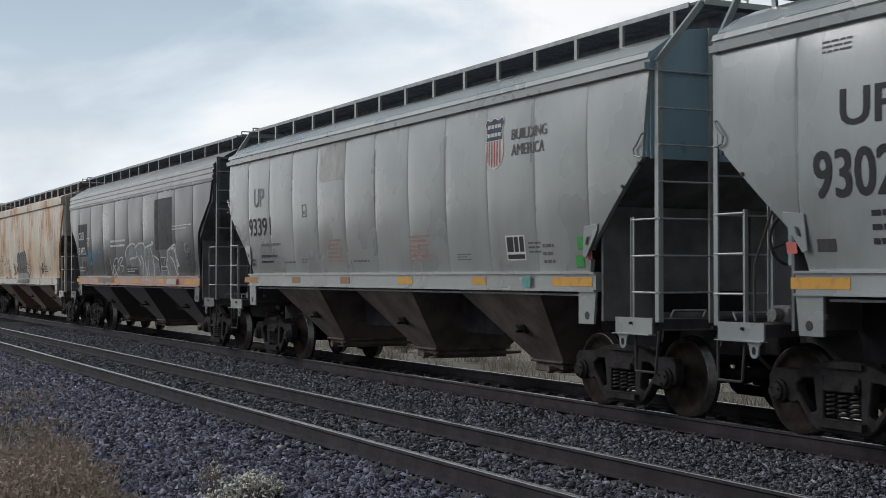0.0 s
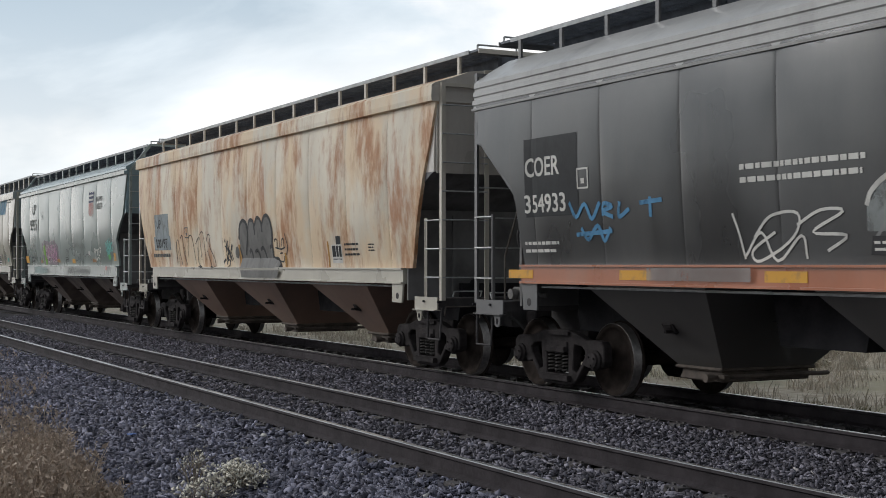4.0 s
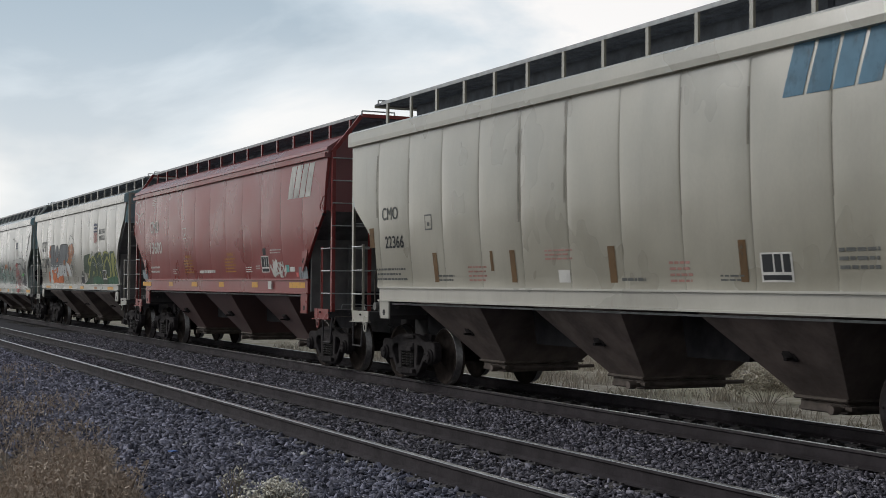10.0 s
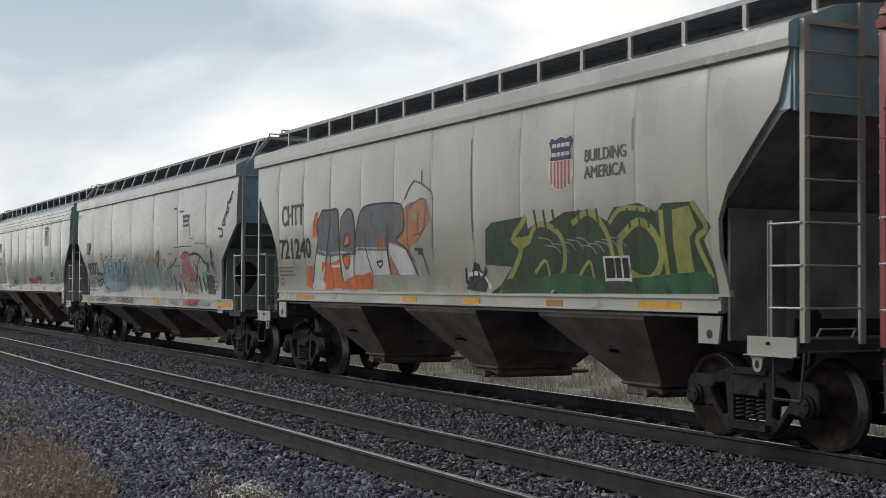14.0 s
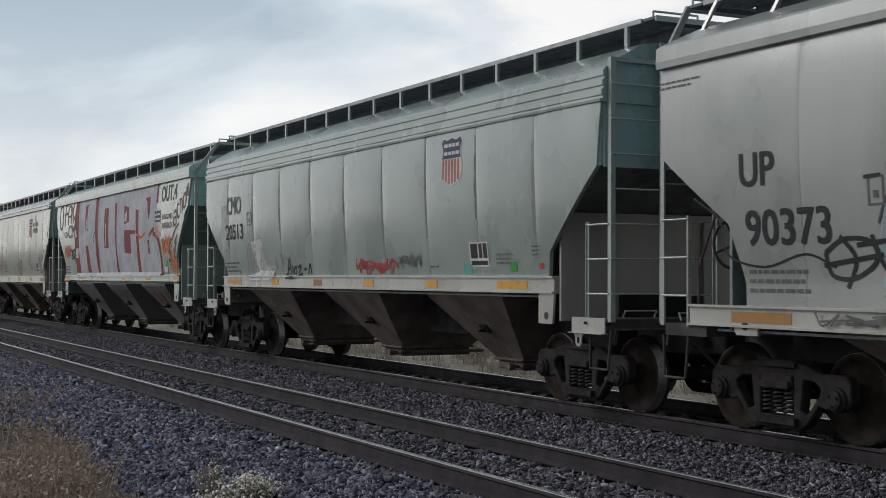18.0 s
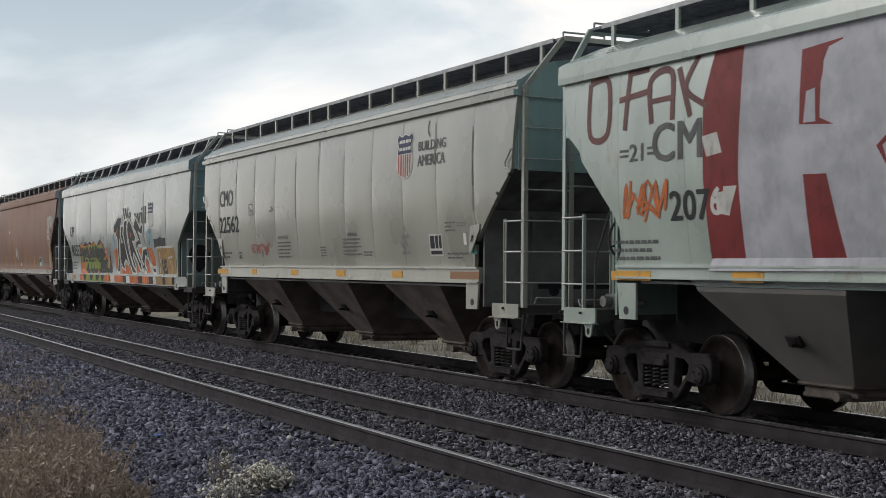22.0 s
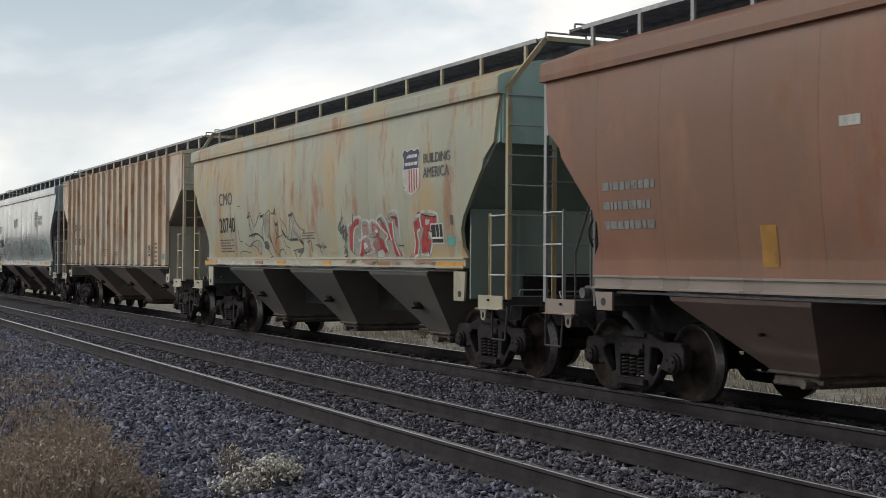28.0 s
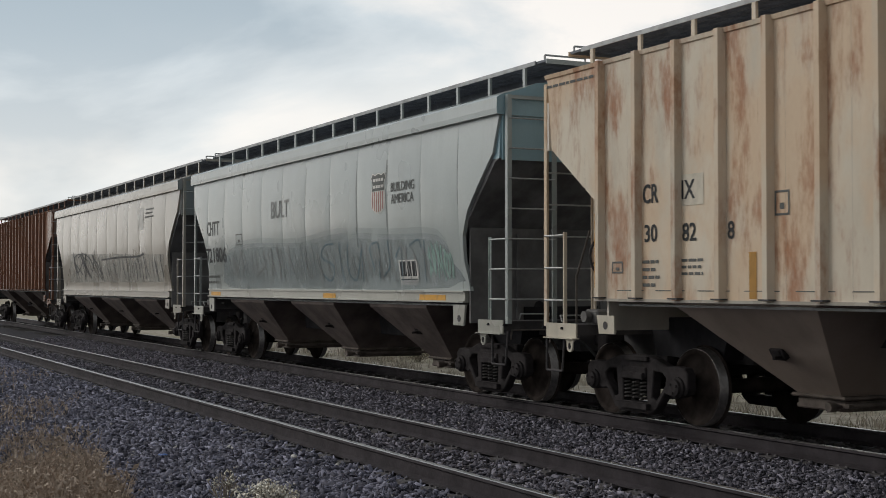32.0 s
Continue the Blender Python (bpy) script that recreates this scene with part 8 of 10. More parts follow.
stroke(14, [(-2.31, 2.55), (-2.11, 2.63), (-2, 2.6), (-2.15, 2.14), (-2.26, 2.13)], 0.021, M_GREYINK, 3.14)
stroke(14, [(-2.28, 2.52), (-2.37, 2.15)], 0.021, M_GREYINK, 3.17)
stroke(14, [(-2.07, 2.14), (-1.91, 1.89), (-1.69, 1.74)], 0.021, M_GREYINK, 3.20)
stroke(14, [(-2.3, 1.98), (-2.19, 1.83), (-2, 1.69)], 0.021, M_GREYINK, 3.23)
stroke(14, [(-1.97, 2.59), (-1.74, 2.59), (-1.7, 2.69)], 0.021, M_GREYINK, 3.26)
stroke(14, [(-1.89, 2.57), (-1.6, 2.56)], 0.021, M_GREYINK, 3.29)
stroke(14, [(-1.76, 2.45), (-1.67, 2.36), (-1.55, 2.39), (-1.67, 2.13)], 0.021, M_GREYINK, 3.32)
stroke(14, [(-1.73, 2.43), (-1.69, 2.2), (-1.53, 2.1)], 0.021, M_GREYINK, 3.35)
stroke(14, [(-1.78, 1.97), (-1.65, 2.08), (-1.31, 2.14), (-1.2, 2.2)], 0.021, M_GREYINK, 3.38)
stroke(14, [(-1.37, 2.45), (-1.05, 2.28), (-1.05, 2.07), (-0.89, 2.04)], 0.021, M_GREYINK, 3.41)
stroke(14, [(-1.36, 2.26), (-1.18, 2.12), (-0.98, 2.09)], 0.021, M_GREYINK, 3.44)
stroke(14, [(-1.23, 2.04), (-1.15, 1.93), (-0.96, 1.88)], 0.021, M_GREYINK, 3.47)
stroke(14, [(-1.67, 1.71), (-1.53, 1.84), (-1.31, 1.85), (-1.21, 1.73)], 0.021, M_GREYINK, 3.50)
stroke(14, [(-0.96, 2.04), (-0.82, 2.43), (-0.67, 2.56), (-0.5, 2.39), (-0.3, 2.26), (-0.09, 2.21)], 0.021, M_GREYINK, 3.53)
stroke(14, [(-0.75, 2.46), (-0.65, 2.53)], 0.021, M_GREYINK, 3.56)
stroke(14, [(-0.86, 2.02), (-0.72, 2.25), (-0.57, 2.17), (-0.19, 1.98)], 0.021, M_GREYINK, 3.59)
stroke(14, [(-0.89, 2.02), (-0.43, 2.03), (-0.21, 2.04)], 0.021, M_GREYINK, 3.62)
stroke(14, [(-0.37, 2.03), (-0.18, 1.91), (-0.26, 1.81), (-0.48, 1.71)], 0.021, M_GREYINK, 3.65)
stroke(14, [(-0.77, 1.83), (-0.48, 1.85), (-0.18, 1.87)], 0.021, M_GREYINK, 3.68)
stroke(14, [(-0.71, 1.82), (-0.64, 1.71)], 0.021, M_GREYINK, 3.71)
stroke(14, [(0.02, 1.98), (0.24, 2), (0.25, 1.8)], 0.021, M_GREYINK, 3.74)
stroke(14, [(-0.05, 2.22), (-0.12, 2.16)], 0.021, M_GREYINK, 3.77)
stroke(14, [(0.47, 1.94), (0.68, 1.88), (0.72, 1.78)], 0.021, M_GREYINK, 3.80)
stroke(14, [(-0.88, 2.51), (-0.71, 2.52)], 0.05, M_SOOT, 3.83)
stroke(14, [(-3.44, 2.52), (-3.35, 2.57)], 0.05, M_SOOT, 3.86)
stroke(14, [(-1.75, 2.58), (-1.67, 2.66)], 0.05, M_SOOT, 3.89)
stroke(14, [(-1.3, 2.22), (-1.12, 2.09)], 0.05, M_SOOT, 3.92)
stroke(14, [(-1.7, 2.36), (-1.6, 2.34)], 0.05, M_SOOT, 3.95)
stroke(14, [(-2.62, 2.53), (-2.42, 2.55)], 0.05, M_SOOT, 3.98)
stroke(14, [(-3.42, 2.14), (-2.92, 2.19), (-2.5, 2.08)], 0.034, M_SOOT, 4.01)
stroke(14, [(-0.31, 2.01), (-0.17, 1.95)], 0.034, M_SOOT, 4.04)
stroke(14, [(-2.12, 2.11), (-1.96, 1.97)], 0.034, M_SOOT, 4.07)
stroke(14, [(-0.89, 2.04), (-0.46, 2.05)], 0.034, M_SOOT, 4.10)
shape(14, [(-2.48, 2.02), (-2.25, 2.03), (-2.16, 1.93), (-2.26, 1.84), (-2.44, 1.88)], M_GREYINK, 1.8)
shape(14, [(-0.55, 1.82), (-0.22, 1.86), (-0.31, 1.77), (-0.52, 1.79)], M_GREYINK, 1.82)
shape(14, [(-3, 1.99), (-2.75, 2.02), (-2.66, 1.92), (-2.77, 1.81)], M_WASHPALE, 1.5)
shape(14, [(-2.47, 2.49), (-2.08, 2.57), (-2.07, 2.14), (-2.35, 2.06)], M_WASHPALE, 1.52)
shape(14, [(-0.68, 2.49), (-0.33, 2.24), (-0.24, 2.06), (-0.82, 2.05)], M_WASHPALE, 1.54)
stroke(14, [(0.6, 1.9), (0.67, 1.95), (0.71, 1.88), (0.81, 1.94)], 0.016, M_BLUEINK, 4.13)
stroke(14, [(0.85, 1.98), (0.85, 1.86), (0.97, 1.91), (1.02, 1.86)], 0.016, M_BLUEINK, 4.16)
bars(14, -0.21, 0.48, 2.03, 2.18, 3, M_GREYINK)
data_panel(14, 5.46, 5.89, 1.9, 2.21)
patch(14, 5.99, 6.25, 1.87, 2.01, M_TEAL, 'tag')
patch(14, 6.14, 6.24, 2.18, 2.32, M_GREYINK, 'tag')
words(15, 'CR', -5.66, -5.36, 2.57, 2.79, M_BLACK)
words(15, 'IX', -4.92, -4.68, 2.58, 2.79, M_BLACK)
words(15, '30', -5.63, -5.38, 2.13, 2.33, M_BLACK)
words(15, '82', -4.91, -4.66, 2.12, 2.32, M_BLACK)
words(15, '8', -4.12, -4.01, 2.12, 2.31, M_BLACK)
patch(15, -4.95, -4.53, 2.51, 2.85, M_REPAINT2, 'painted_patch')
framed_box(15, -3.38, -3.16, 2.33, 2.58, M_GREYINK)
bars(15, -5.67, -5.34, 1.6, 1.95, 4, M_GREYINK)
bars(15, -4.95, -4.54, 1.73, 1.95, 3, M_GREYINK)
framed_box(15, -6.3, -6.07, 1.78, 1.92, M_GREYINK)
patch(15, -6.69, -6.57, 1.61, 2.51, M_OCHRE, 'drip_mark')
patch(15, -3.78, -3.66, 1.5, 1.98, M_OCHRE, 'drip_mark')
data_panel(15, 4.45, 4.81, 1.71, 2.05)
bars(15, 5.13, 5.54, 1.45, 2.12, 6, M_GREYINK)
bars(15, -1.23, -0.79, 1.73, 1.97, 4, M_GREYINK)
bars(15, 0.48, 0.9, 1.72, 1.87, 3, M_GREYINK)
patch(15, -1.61, -1.47, 1.49, 1.98, M_OCHRE, 'drip_mark')
patch(15, 0.97, 1.09, 1.51, 1.99, M_OCHRE, 'drip_mark')
patch(15, 3.35, 3.48, 1.49, 2.02, M_OCHRE, 'drip_mark')
patch(15, 6.23, 6.36, 1.49, 2.48, M_OCHRE, 'drip_mark')
patch(15, 5.93, 6.16, 1.65, 1.79, M_TEAL, 'tag')
bars(15, -7.81, -6.61, 4.16, 4.21, 1, M_GREYINK)
words(16, 'CHTT', -6.33, -5.36, 2.75, 3.07, M_GREYINK)
words(16, '721806', -6.47, -4.95, 2.15, 2.48, M_BLACK)
words(16, 'BULT', -1.86, -0.84, 2.95, 3.29, M_GREYSOFT)
words(16, 'BUILDING', 3.96, 4.84, 3.13, 3.28, M_GREYINK)
words(16, 'AMERICA', 3.96, 4.82, 2.94, 3.09, M_GREYINK)
shield(16, 3.15, 3.74, 2.8, 3.48, 0, 1)
hatch(16, -4.85, 0.8, 1.68, 2.44, M_GREYSOFT, 0.03, 34, 151, 0.2)
stroke(16, [(-4.47, 2.31), (-4.27, 1.95), (-3.75, 2.36), (-3.55, 1.82)], 0.03, M_GREYSOFT, 4)
stroke(16, [(-2.99, 1.82), (-2.37, 2.04), (-1.94, 2.37), (-1.99, 1.7)], 0.03, M_GREYSOFT, 4)
stroke(16, [(1.4, 2.37), (0.99, 2.35), (0.8, 2.15), (1.31, 1.99), (1.31, 1.84), (1.08, 1.72), (0.76, 1.85)], 0.03, M_BLUEINK, 4)
stroke(16, [(1.67, 2.38), (1.71, 1.99), (1.79, 1.69)], 0.03, M_BLUEINK, 4)
stroke(16, [(2.06, 2.35), (2.01, 1.89), (2.32, 1.74), (2.66, 2.26)], 0.03, M_BLUEINK, 4)
stroke(16, [(2.66, 2.26), (2.62, 1.69)], 0.03, M_BLUEINK, 4)
stroke(16, [(3.16, 1.88), (3.02, 2.25), (3.35, 2.34), (3.39, 2.11)], 0.03, M_BLUEINK, 4)
stroke(16, [(3.74, 2.37), (3.76, 1.96), (3.48, 1.78)], 0.03, M_BLUEINK, 4)
stroke(16, [(4.02, 2.09), (4.26, 2.22), (4.22, 1.69)], 0.03, M_BLUEINK, 4)
stroke(16, [(4.59, 2.26), (4.91, 2.34), (4.99, 2.21)], 0.03, M_BLUEINK, 4)
stroke(16, [(5.11, 2.33), (5.05, 1.69)], 0.03, M_BLUEINK, 4)
stroke(16, [(3.39, 2.11), (3.31, 1.69)], 0.03, M_BLUEINK, 4)
hatch(16, 0.89, 5.27, 1.64, 2.38, M_GREYSOFT, 0.025, 26, 152, 0.15)
hatch(16, 5.23, 6.01, 1.7, 2.32, M_SEA, 0.05, 12, 154, 0.1)
data_panel(16, 4.12, 4.8, 1.65, 2.04)
framed_box(16, -4.17, -3.78, 2.49, 2.73, M_GREYINK)
bars(16, -6.44, -5.56, 1.65, 1.9, 2, M_GREYINK)
scribble(17, -5.29, -0.72, 1.74, 2.77, M_SOOT, 0.05, 5, 161)
hatch(17, -0.68, 6.4, 1.7, 2.55, M_SOOT, 0.045, 22, 162, 0.2)
stroke(17, [(-0.67, 2.41), (1.57, 2.44), (3.59, 2.42), (4.55, 2.48)], 0.05, M_SOOT, 4)
shape(17, [(-5.36, 2.68), (6.59, 2.43), (6.29, 1.72), (-5.8, 1.74)], M_WASHPALE, 1)
patch(17, 3.96, 4.54, 3.13, 3.71, M_WHITE, 'painted_patch')
bars(17, 4.75, 5.6, 3.4, 3.7, 3, M_GREYINK)
shape(2, [(-0.34, 2.16), (-0.14, 2.39), (0.32, 2.48), (0.76, 2.41), (1.15, 2.49), (1.68, 2.46), (1.69, 2.17), (1.66, 1.91), (1.05, 1.91), (-0.36, 1.93)], M_SILVER, 1.12)
shape(2, [(1.07, 1.9), (1.67, 1.9), (1.74, 2.4), (2.48, 2.45), (2.56, 2.15), (2.56, 1.98), (2.95, 2.02), (2.98, 1.65), (1.05, 1.65)], M_SILVER, 1.24)
shape(2, [(3.03, 1.65), (3.11, 1.97), (3.71, 2.11), (3.84, 2.25), (4.43, 2.38), (4.48, 2.28), (4.66, 1.92), (4.5, 1.87), (4.59, 1.65)], M_SILVER, 1.36)
stroke(2, [(-0.15, 2.29), (-0.08, 2.09), (-0.3, 1.83)], 0.035, M_SMOKE, 1.42)
stroke(2, [(0.03, 2.29), (0.1, 2.09), (-0.1, 1.93)], 0.035, M_SMOKE, 1.48)
stroke(2, [(0.2, 2.29), (0.27, 2.08), (0.04, 1.76)], 0.035, M_SMOKE, 1.54)
stroke(2, [(0.37, 2.29), (0.44, 2.08), (0.23, 1.86)], 0.035, M_SMOKE, 1.60)
stroke(2, [(0.54, 2.29), (0.61, 2.08), (0.43, 1.95)], 0.035, M_SMOKE, 1.66)
stroke(2, [(0.71, 2.29), (0.77, 2.07), (0.56, 1.79)], 0.035, M_SMOKE, 1.72)
stroke(2, [(0.85, 2.15), (0.93, 2.07), (0.74, 1.89)], 0.035, M_SMOKE, 1.78)
stroke(2, [(1.01, 2.16), (1.09, 2.07), (0.87, 1.73)], 0.035, M_SMOKE, 1.84)
stroke(2, [(1.17, 2.16), (1.25, 2.06), (1.05, 1.82)], 0.035, M_SMOKE, 1.90)
stroke(2, [(1.33, 2.16), (1.4, 2.06), (1.23, 1.91)], 0.035, M_SMOKE, 1.96)
stroke(2, [(1.48, 2.16), (1.56, 2.06), (1.35, 1.76)], 0.035, M_SMOKE, 2.02)
stroke(2, [(1.63, 2.16), (1.71, 2.05), (1.52, 1.85)], 0.035, M_SMOKE, 2.08)
stroke(2, [(1.78, 2.17), (1.85, 2.05), (1.69, 1.93)], 0.035, M_SMOKE, 2.14)
stroke(2, [(1.93, 2.17), (2.0, 2.05), (1.81, 1.78)], 0.035, M_SMOKE, 2.20)
stroke(2, [(2.07, 2.17), (2.14, 2.04), (1.97, 1.87)], 0.035, M_SMOKE, 2.26)
stroke(2, [(2.22, 2.17), (2.28, 2.04), (2.08, 1.72)], 0.035, M_SMOKE, 2.32)
stroke(2, [(2.36, 2.17), (2.42, 2.04), (2.24, 1.81)], 0.035, M_SMOKE, 2.38)
stroke(2, [(2.5, 2.17), (2.56, 2.04), (2.4, 1.9)], 0.035, M_SMOKE, 2.44)
stroke(2, [(2.63, 2.18), (2.69, 2.03), (2.51, 1.75)], 0.035, M_SMOKE, 2.50)
stroke(2, [(2.77, 2.18), (2.82, 2.03), (2.66, 1.84)], 0.035, M_SMOKE, 2.56)
stroke(2, [(2.9, 2.18), (2.95, 2.03), (2.81, 1.92)], 0.035, M_SMOKE, 2.62)
stroke(2, [(3.19, 1.99), (3.25, 1.88), (3.1, 1.66)], 0.035, M_SMOKE, 2.68)
stroke(2, [(3.31, 1.99), (3.37, 1.88), (3.22, 1.66)], 0.035, M_SMOKE, 2.74)
stroke(2, [(3.42, 1.99), (3.48, 1.88), (3.33, 1.66)], 0.035, M_SMOKE, 2.80)
stroke(2, [(3.54, 1.98), (3.59, 1.88), (3.45, 1.66)], 0.035, M_SMOKE, 2.86)
stroke(2, [(3.65, 1.98), (3.7, 1.88), (3.56, 1.66)], 0.035, M_SMOKE, 2.92)
stroke(2, [(3.76, 1.98), (3.81, 1.88), (3.67, 1.66)], 0.035, M_SMOKE, 2.98)
stroke(2, [(3.87, 1.98), (3.92, 1.88), (3.78, 1.66)], 0.035, M_SMOKE, 3.04)
stroke(2, [(3.97, 1.97), (4.03, 1.87), (3.89, 1.66)], 0.035, M_SMOKE, 3.10)
stroke(2, [(4.08, 1.97), (4.13, 1.87), (4.0, 1.66)], 0.022, M_WASHGREY, 3.16)
stroke(2, [(4.18, 1.97), (4.24, 1.87), (4.1, 1.66)], 0.022, M_WASHGREY, 3.22)
stroke(2, [(4.29, 1.97), (4.34, 1.87), (4.21, 1.66)], 0.022, M_WASHGREY, 3.28)
stroke(2, [(4.39, 1.97), (4.44, 1.87), (4.31, 1.66)], 0.022, M_WASHGREY, 3.34)
stroke(2, [(4.49, 1.96), (4.54, 1.87), (4.41, 1.66)], 0.022, M_WASHGREY, 3.40)
stroke(2, [(4.59, 1.96), (4.64, 1.87), (4.51, 1.66)], 0.022, M_WASHGREY, 3.46)
stroke(2, [(-0.34, 2.16), (-0.27, 2.29), (-0.05, 2.43), (0.32, 2.49), (0.67, 2.49), (0.83, 2.42), (0.76, 2.36)], 0.05, M_PALE, 3.52)
stroke(2, [(0.06, 2.08), (0.33, 2.11), (0.72, 2.12), (0.92, 2.19), (0.85, 2.29)], 0.05, M_PALE, 3.58)
stroke(2, [(0.83, 2.4), (1.15, 2.48), (1.5, 2.48), (1.71, 2.42), (1.74, 2.32)], 0.05, M_PALE, 3.64)
stroke(2, [(1.77, 2.36), (2.17, 2.41), (2.61, 2.45), (2.46, 2.5), (2.5, 2.4)], 0.05, M_PALE, 3.70)
stroke(2, [(1.74, 2.32), (1.66, 2.0), (1.76, 1.65)], 0.05, M_PALE, 3.76)
stroke(2, [(2.03, 2.16), (1.92, 1.87), (1.95, 1.65)], 0.05, M_PALE, 3.82)
stroke(2, [(2.33, 2.36), (2.46, 2.15), (2.52, 1.92), (2.42, 1.65)], 0.05, M_PALE, 3.88)
stroke(2, [(2.56, 2.15), (2.81, 2.09), (2.97, 2.03)], 0.05, M_PALE, 3.94)
stroke(2, [(3.82, 2.23), (4.12, 2.31), (4.47, 2.39), (4.51, 2.29), (4.61, 2.04), (4.76, 1.89), (4.52, 1.87), (4.61, 1.64)], 0.05, M_PALE, 4.00)
stroke(2, [(3.82, 2.23), (3.87, 2.11), (3.71, 1.96), (3.75, 1.77), (3.79, 1.65)], 0.05, M_PALE, 4.06)
stroke(2, [(4.09, 2.11), (4.29, 2.0), (4.39, 1.84), (4.49, 1.66)], 0.05, M_PALE, 4.12)
stroke(2, [(4.2, 2.28), (4.42, 2.3), (4.52, 1.99), (4.67, 1.91)], 0.05, M_PALE, 4.18)
stroke(2, [(1.28, 2.18), (1.43, 2.0), (1.29, 1.67)], 0.05, M_PALE, 4.24)
stroke(2, [(0.92, 2.19), (1.19, 2.0), (1.15, 1.91)], 0.05, M_PALE, 4.30)
stroke(2, [(-2.17, 2.15), (-2.09, 1.95), (-2.03, 1.69)], 0.03, M_WHITE, 4.36)
stroke(2, [(-1.87, 1.9), (-1.61, 2.11), (-1.23, 2.12), (-1.31, 1.9), (-1.81, 1.67), (-1.91, 1.77), (-1.57, 1.95)], 0.03, M_WHITE, 4.42)
stroke(2, [(-1.25, 2.01), (-0.92, 2.14), (-0.63, 2.12), (-1.04, 1.94), (-0.61, 1.9), (-0.87, 1.76)], 0.03, M_WHITE, 4.48)
stroke(2, [(-2.02, 1.72), (-1.76, 1.95), (-1.57, 1.67), (-1.2, 1.91), (-1.15, 1.69)], 0.03, M_WHITE, 4.54)
stroke(2, [(-5.15, 2.38), (-5.02, 2.2), (-4.83, 2.35), (-4.7, 2.17), (-4.54, 2.36)], 0.05, M_BLUE, 4.60)
stroke(2, [(-4.49, 2.2), (-4.46, 2.34), (-4.27, 2.3), (-4.48, 2.25), (-4.26, 2.18)], 0.05, M_BLUE, 4.66)
stroke(2, [(-4.11, 2.35), (-4.14, 2.18), (-3.93, 2.26)], 0.05, M_BLUE, 4.72)
stroke(2, [(-3.53, 2.38), (-3.54, 2.16)], 0.05, M_BLUE, 4.78)
stroke(2, [(-3.73, 2.32), (-3.32, 2.34)], 0.05, M_BLUE, 4.84)
stroke(2, [(-4.93, 2.07), (-4.8, 1.93), (-4.6, 2.09), (-4.49, 1.91), (-4.33, 2.06)], 0.05, M_BLUE, 4.90)
stroke(2, [(-5.04, 1.99), (-4.3, 2.02)], 0.05, M_BLUE, 4.96)
stroke(2, [(5.08, 2.25), (5.02, 2.21), (4.95, 2.23), (4.96, 2.29), (5.04, 2.3), (5.07, 2.27)], 0.022, M_WASHGREY, 5.02)
stroke(2, [(5.27, 2.37), (5.21, 2.32), (5.13, 2.34), (5.14, 2.41), (5.22, 2.42), (5.26, 2.39)], 0.022, M_WASHGREY, 5.08)
stroke(2, [(5.34, 2.15), (5.29, 2.11), (5.23, 2.12), (5.24, 2.18), (5.31, 2.19), (5.34, 2.16)], 0.022, M_WASHGREY, 5.14)
stroke(2, [(5.69, 2.23), (5.64, 2.19), (5.57, 2.2), (5.58, 2.27), (5.65, 2.28), (5.69, 2.25)], 0.022, M_WASHGREY, 5.20)
stroke(2, [(5.16, 2.08), (5.1, 2.03), (5.01, 2.05), (5.02, 2.12), (5.11, 2.13), (5.15, 2.1)], 0.022, M_WASHGREY, 5.26)
stroke(2, [(5.46, 2.02), (5.41, 1.98), (5.33, 1.99), (5.34, 2.06), (5.42, 2.07), (5.46, 2.04)], 0.022, M_WASHGREY, 5.32)
stroke(2, [(4.99, 1.94), (4.93, 1.89), (4.85, 1.91), (4.86, 1.97), (4.95, 1.98), (4.98, 1.95)], 0.022, M_WASHGREY, 5.38)
stroke(2, [(5.27, 1.91), (5.22, 1.86), (5.15, 1.88), (5.16, 1.94), (5.23, 1.95), (5.27, 1.92)], 0.022, M_WASHGREY, 5.44)
stroke(2, [(5.56, 2.14), (5.52, 2.1), (5.45, 2.12), (5.46, 2.17), (5.53, 2.18), (5.56, 2.15)], 0.022, M_WASHGREY, 5.50)
stroke(2, [(5.61, 1.97), (5.57, 1.94), (5.51, 1.95), (5.52, 2.0), (5.58, 2.01), (5.6, 1.98)], 0.022, M_WASHGREY, 5.56)
stroke(2, [(4.91, 2.09), (4.86, 2.04), (4.79, 2.06), (4.8, 2.12), (4.87, 2.13), (4.9, 2.1)], 0.022, M_WASHGREY, 5.62)
stroke(2, [(5.48, 2.41), (5.39, 2.35), (5.38, 2.26), (5.47, 2.19)], 0.03, M_PALE, 5.68)
shape(2, [(-3.62, 1.6), (-1.89, 1.6), (-1.89, 1.46), (-3.62, 1.46)], M_WASHGREY, 5.80)
shape(2, [(3.79, 1.56), (4.61, 1.57), (4.61, 1.44), (3.79, 1.44)], M_REPAINT2, 5.92)
shape(7, [(-4.59, 2.95), (-4.45, 2.96), (-4.46, 2.74), (-4.53, 2.51), (-4.74, 2.53), (-4.71, 2.73)], M_ORANGE, 1.12)
shape(7, [(-5.14, 2.02), (-4.87, 2.01), (-4.88, 1.74), (-5.02, 1.6), (-5.25, 1.66)], M_ORANGE, 1.24)
shape(7, [(-4.39, 2.07), (-3.95, 2.05), (-3.43, 2.14), (-3.5, 1.73), (-2.71, 1.9), (-2.22, 1.98), (-2.27, 1.6), (-4.46, 1.59)], M_ORANGE, 1.36)
shape(7, [(-4.59, 2.3), (-4.14, 2.24), (-4.34, 1.59), (-4.97, 1.58)], M_WHITEFILL, 1.48)
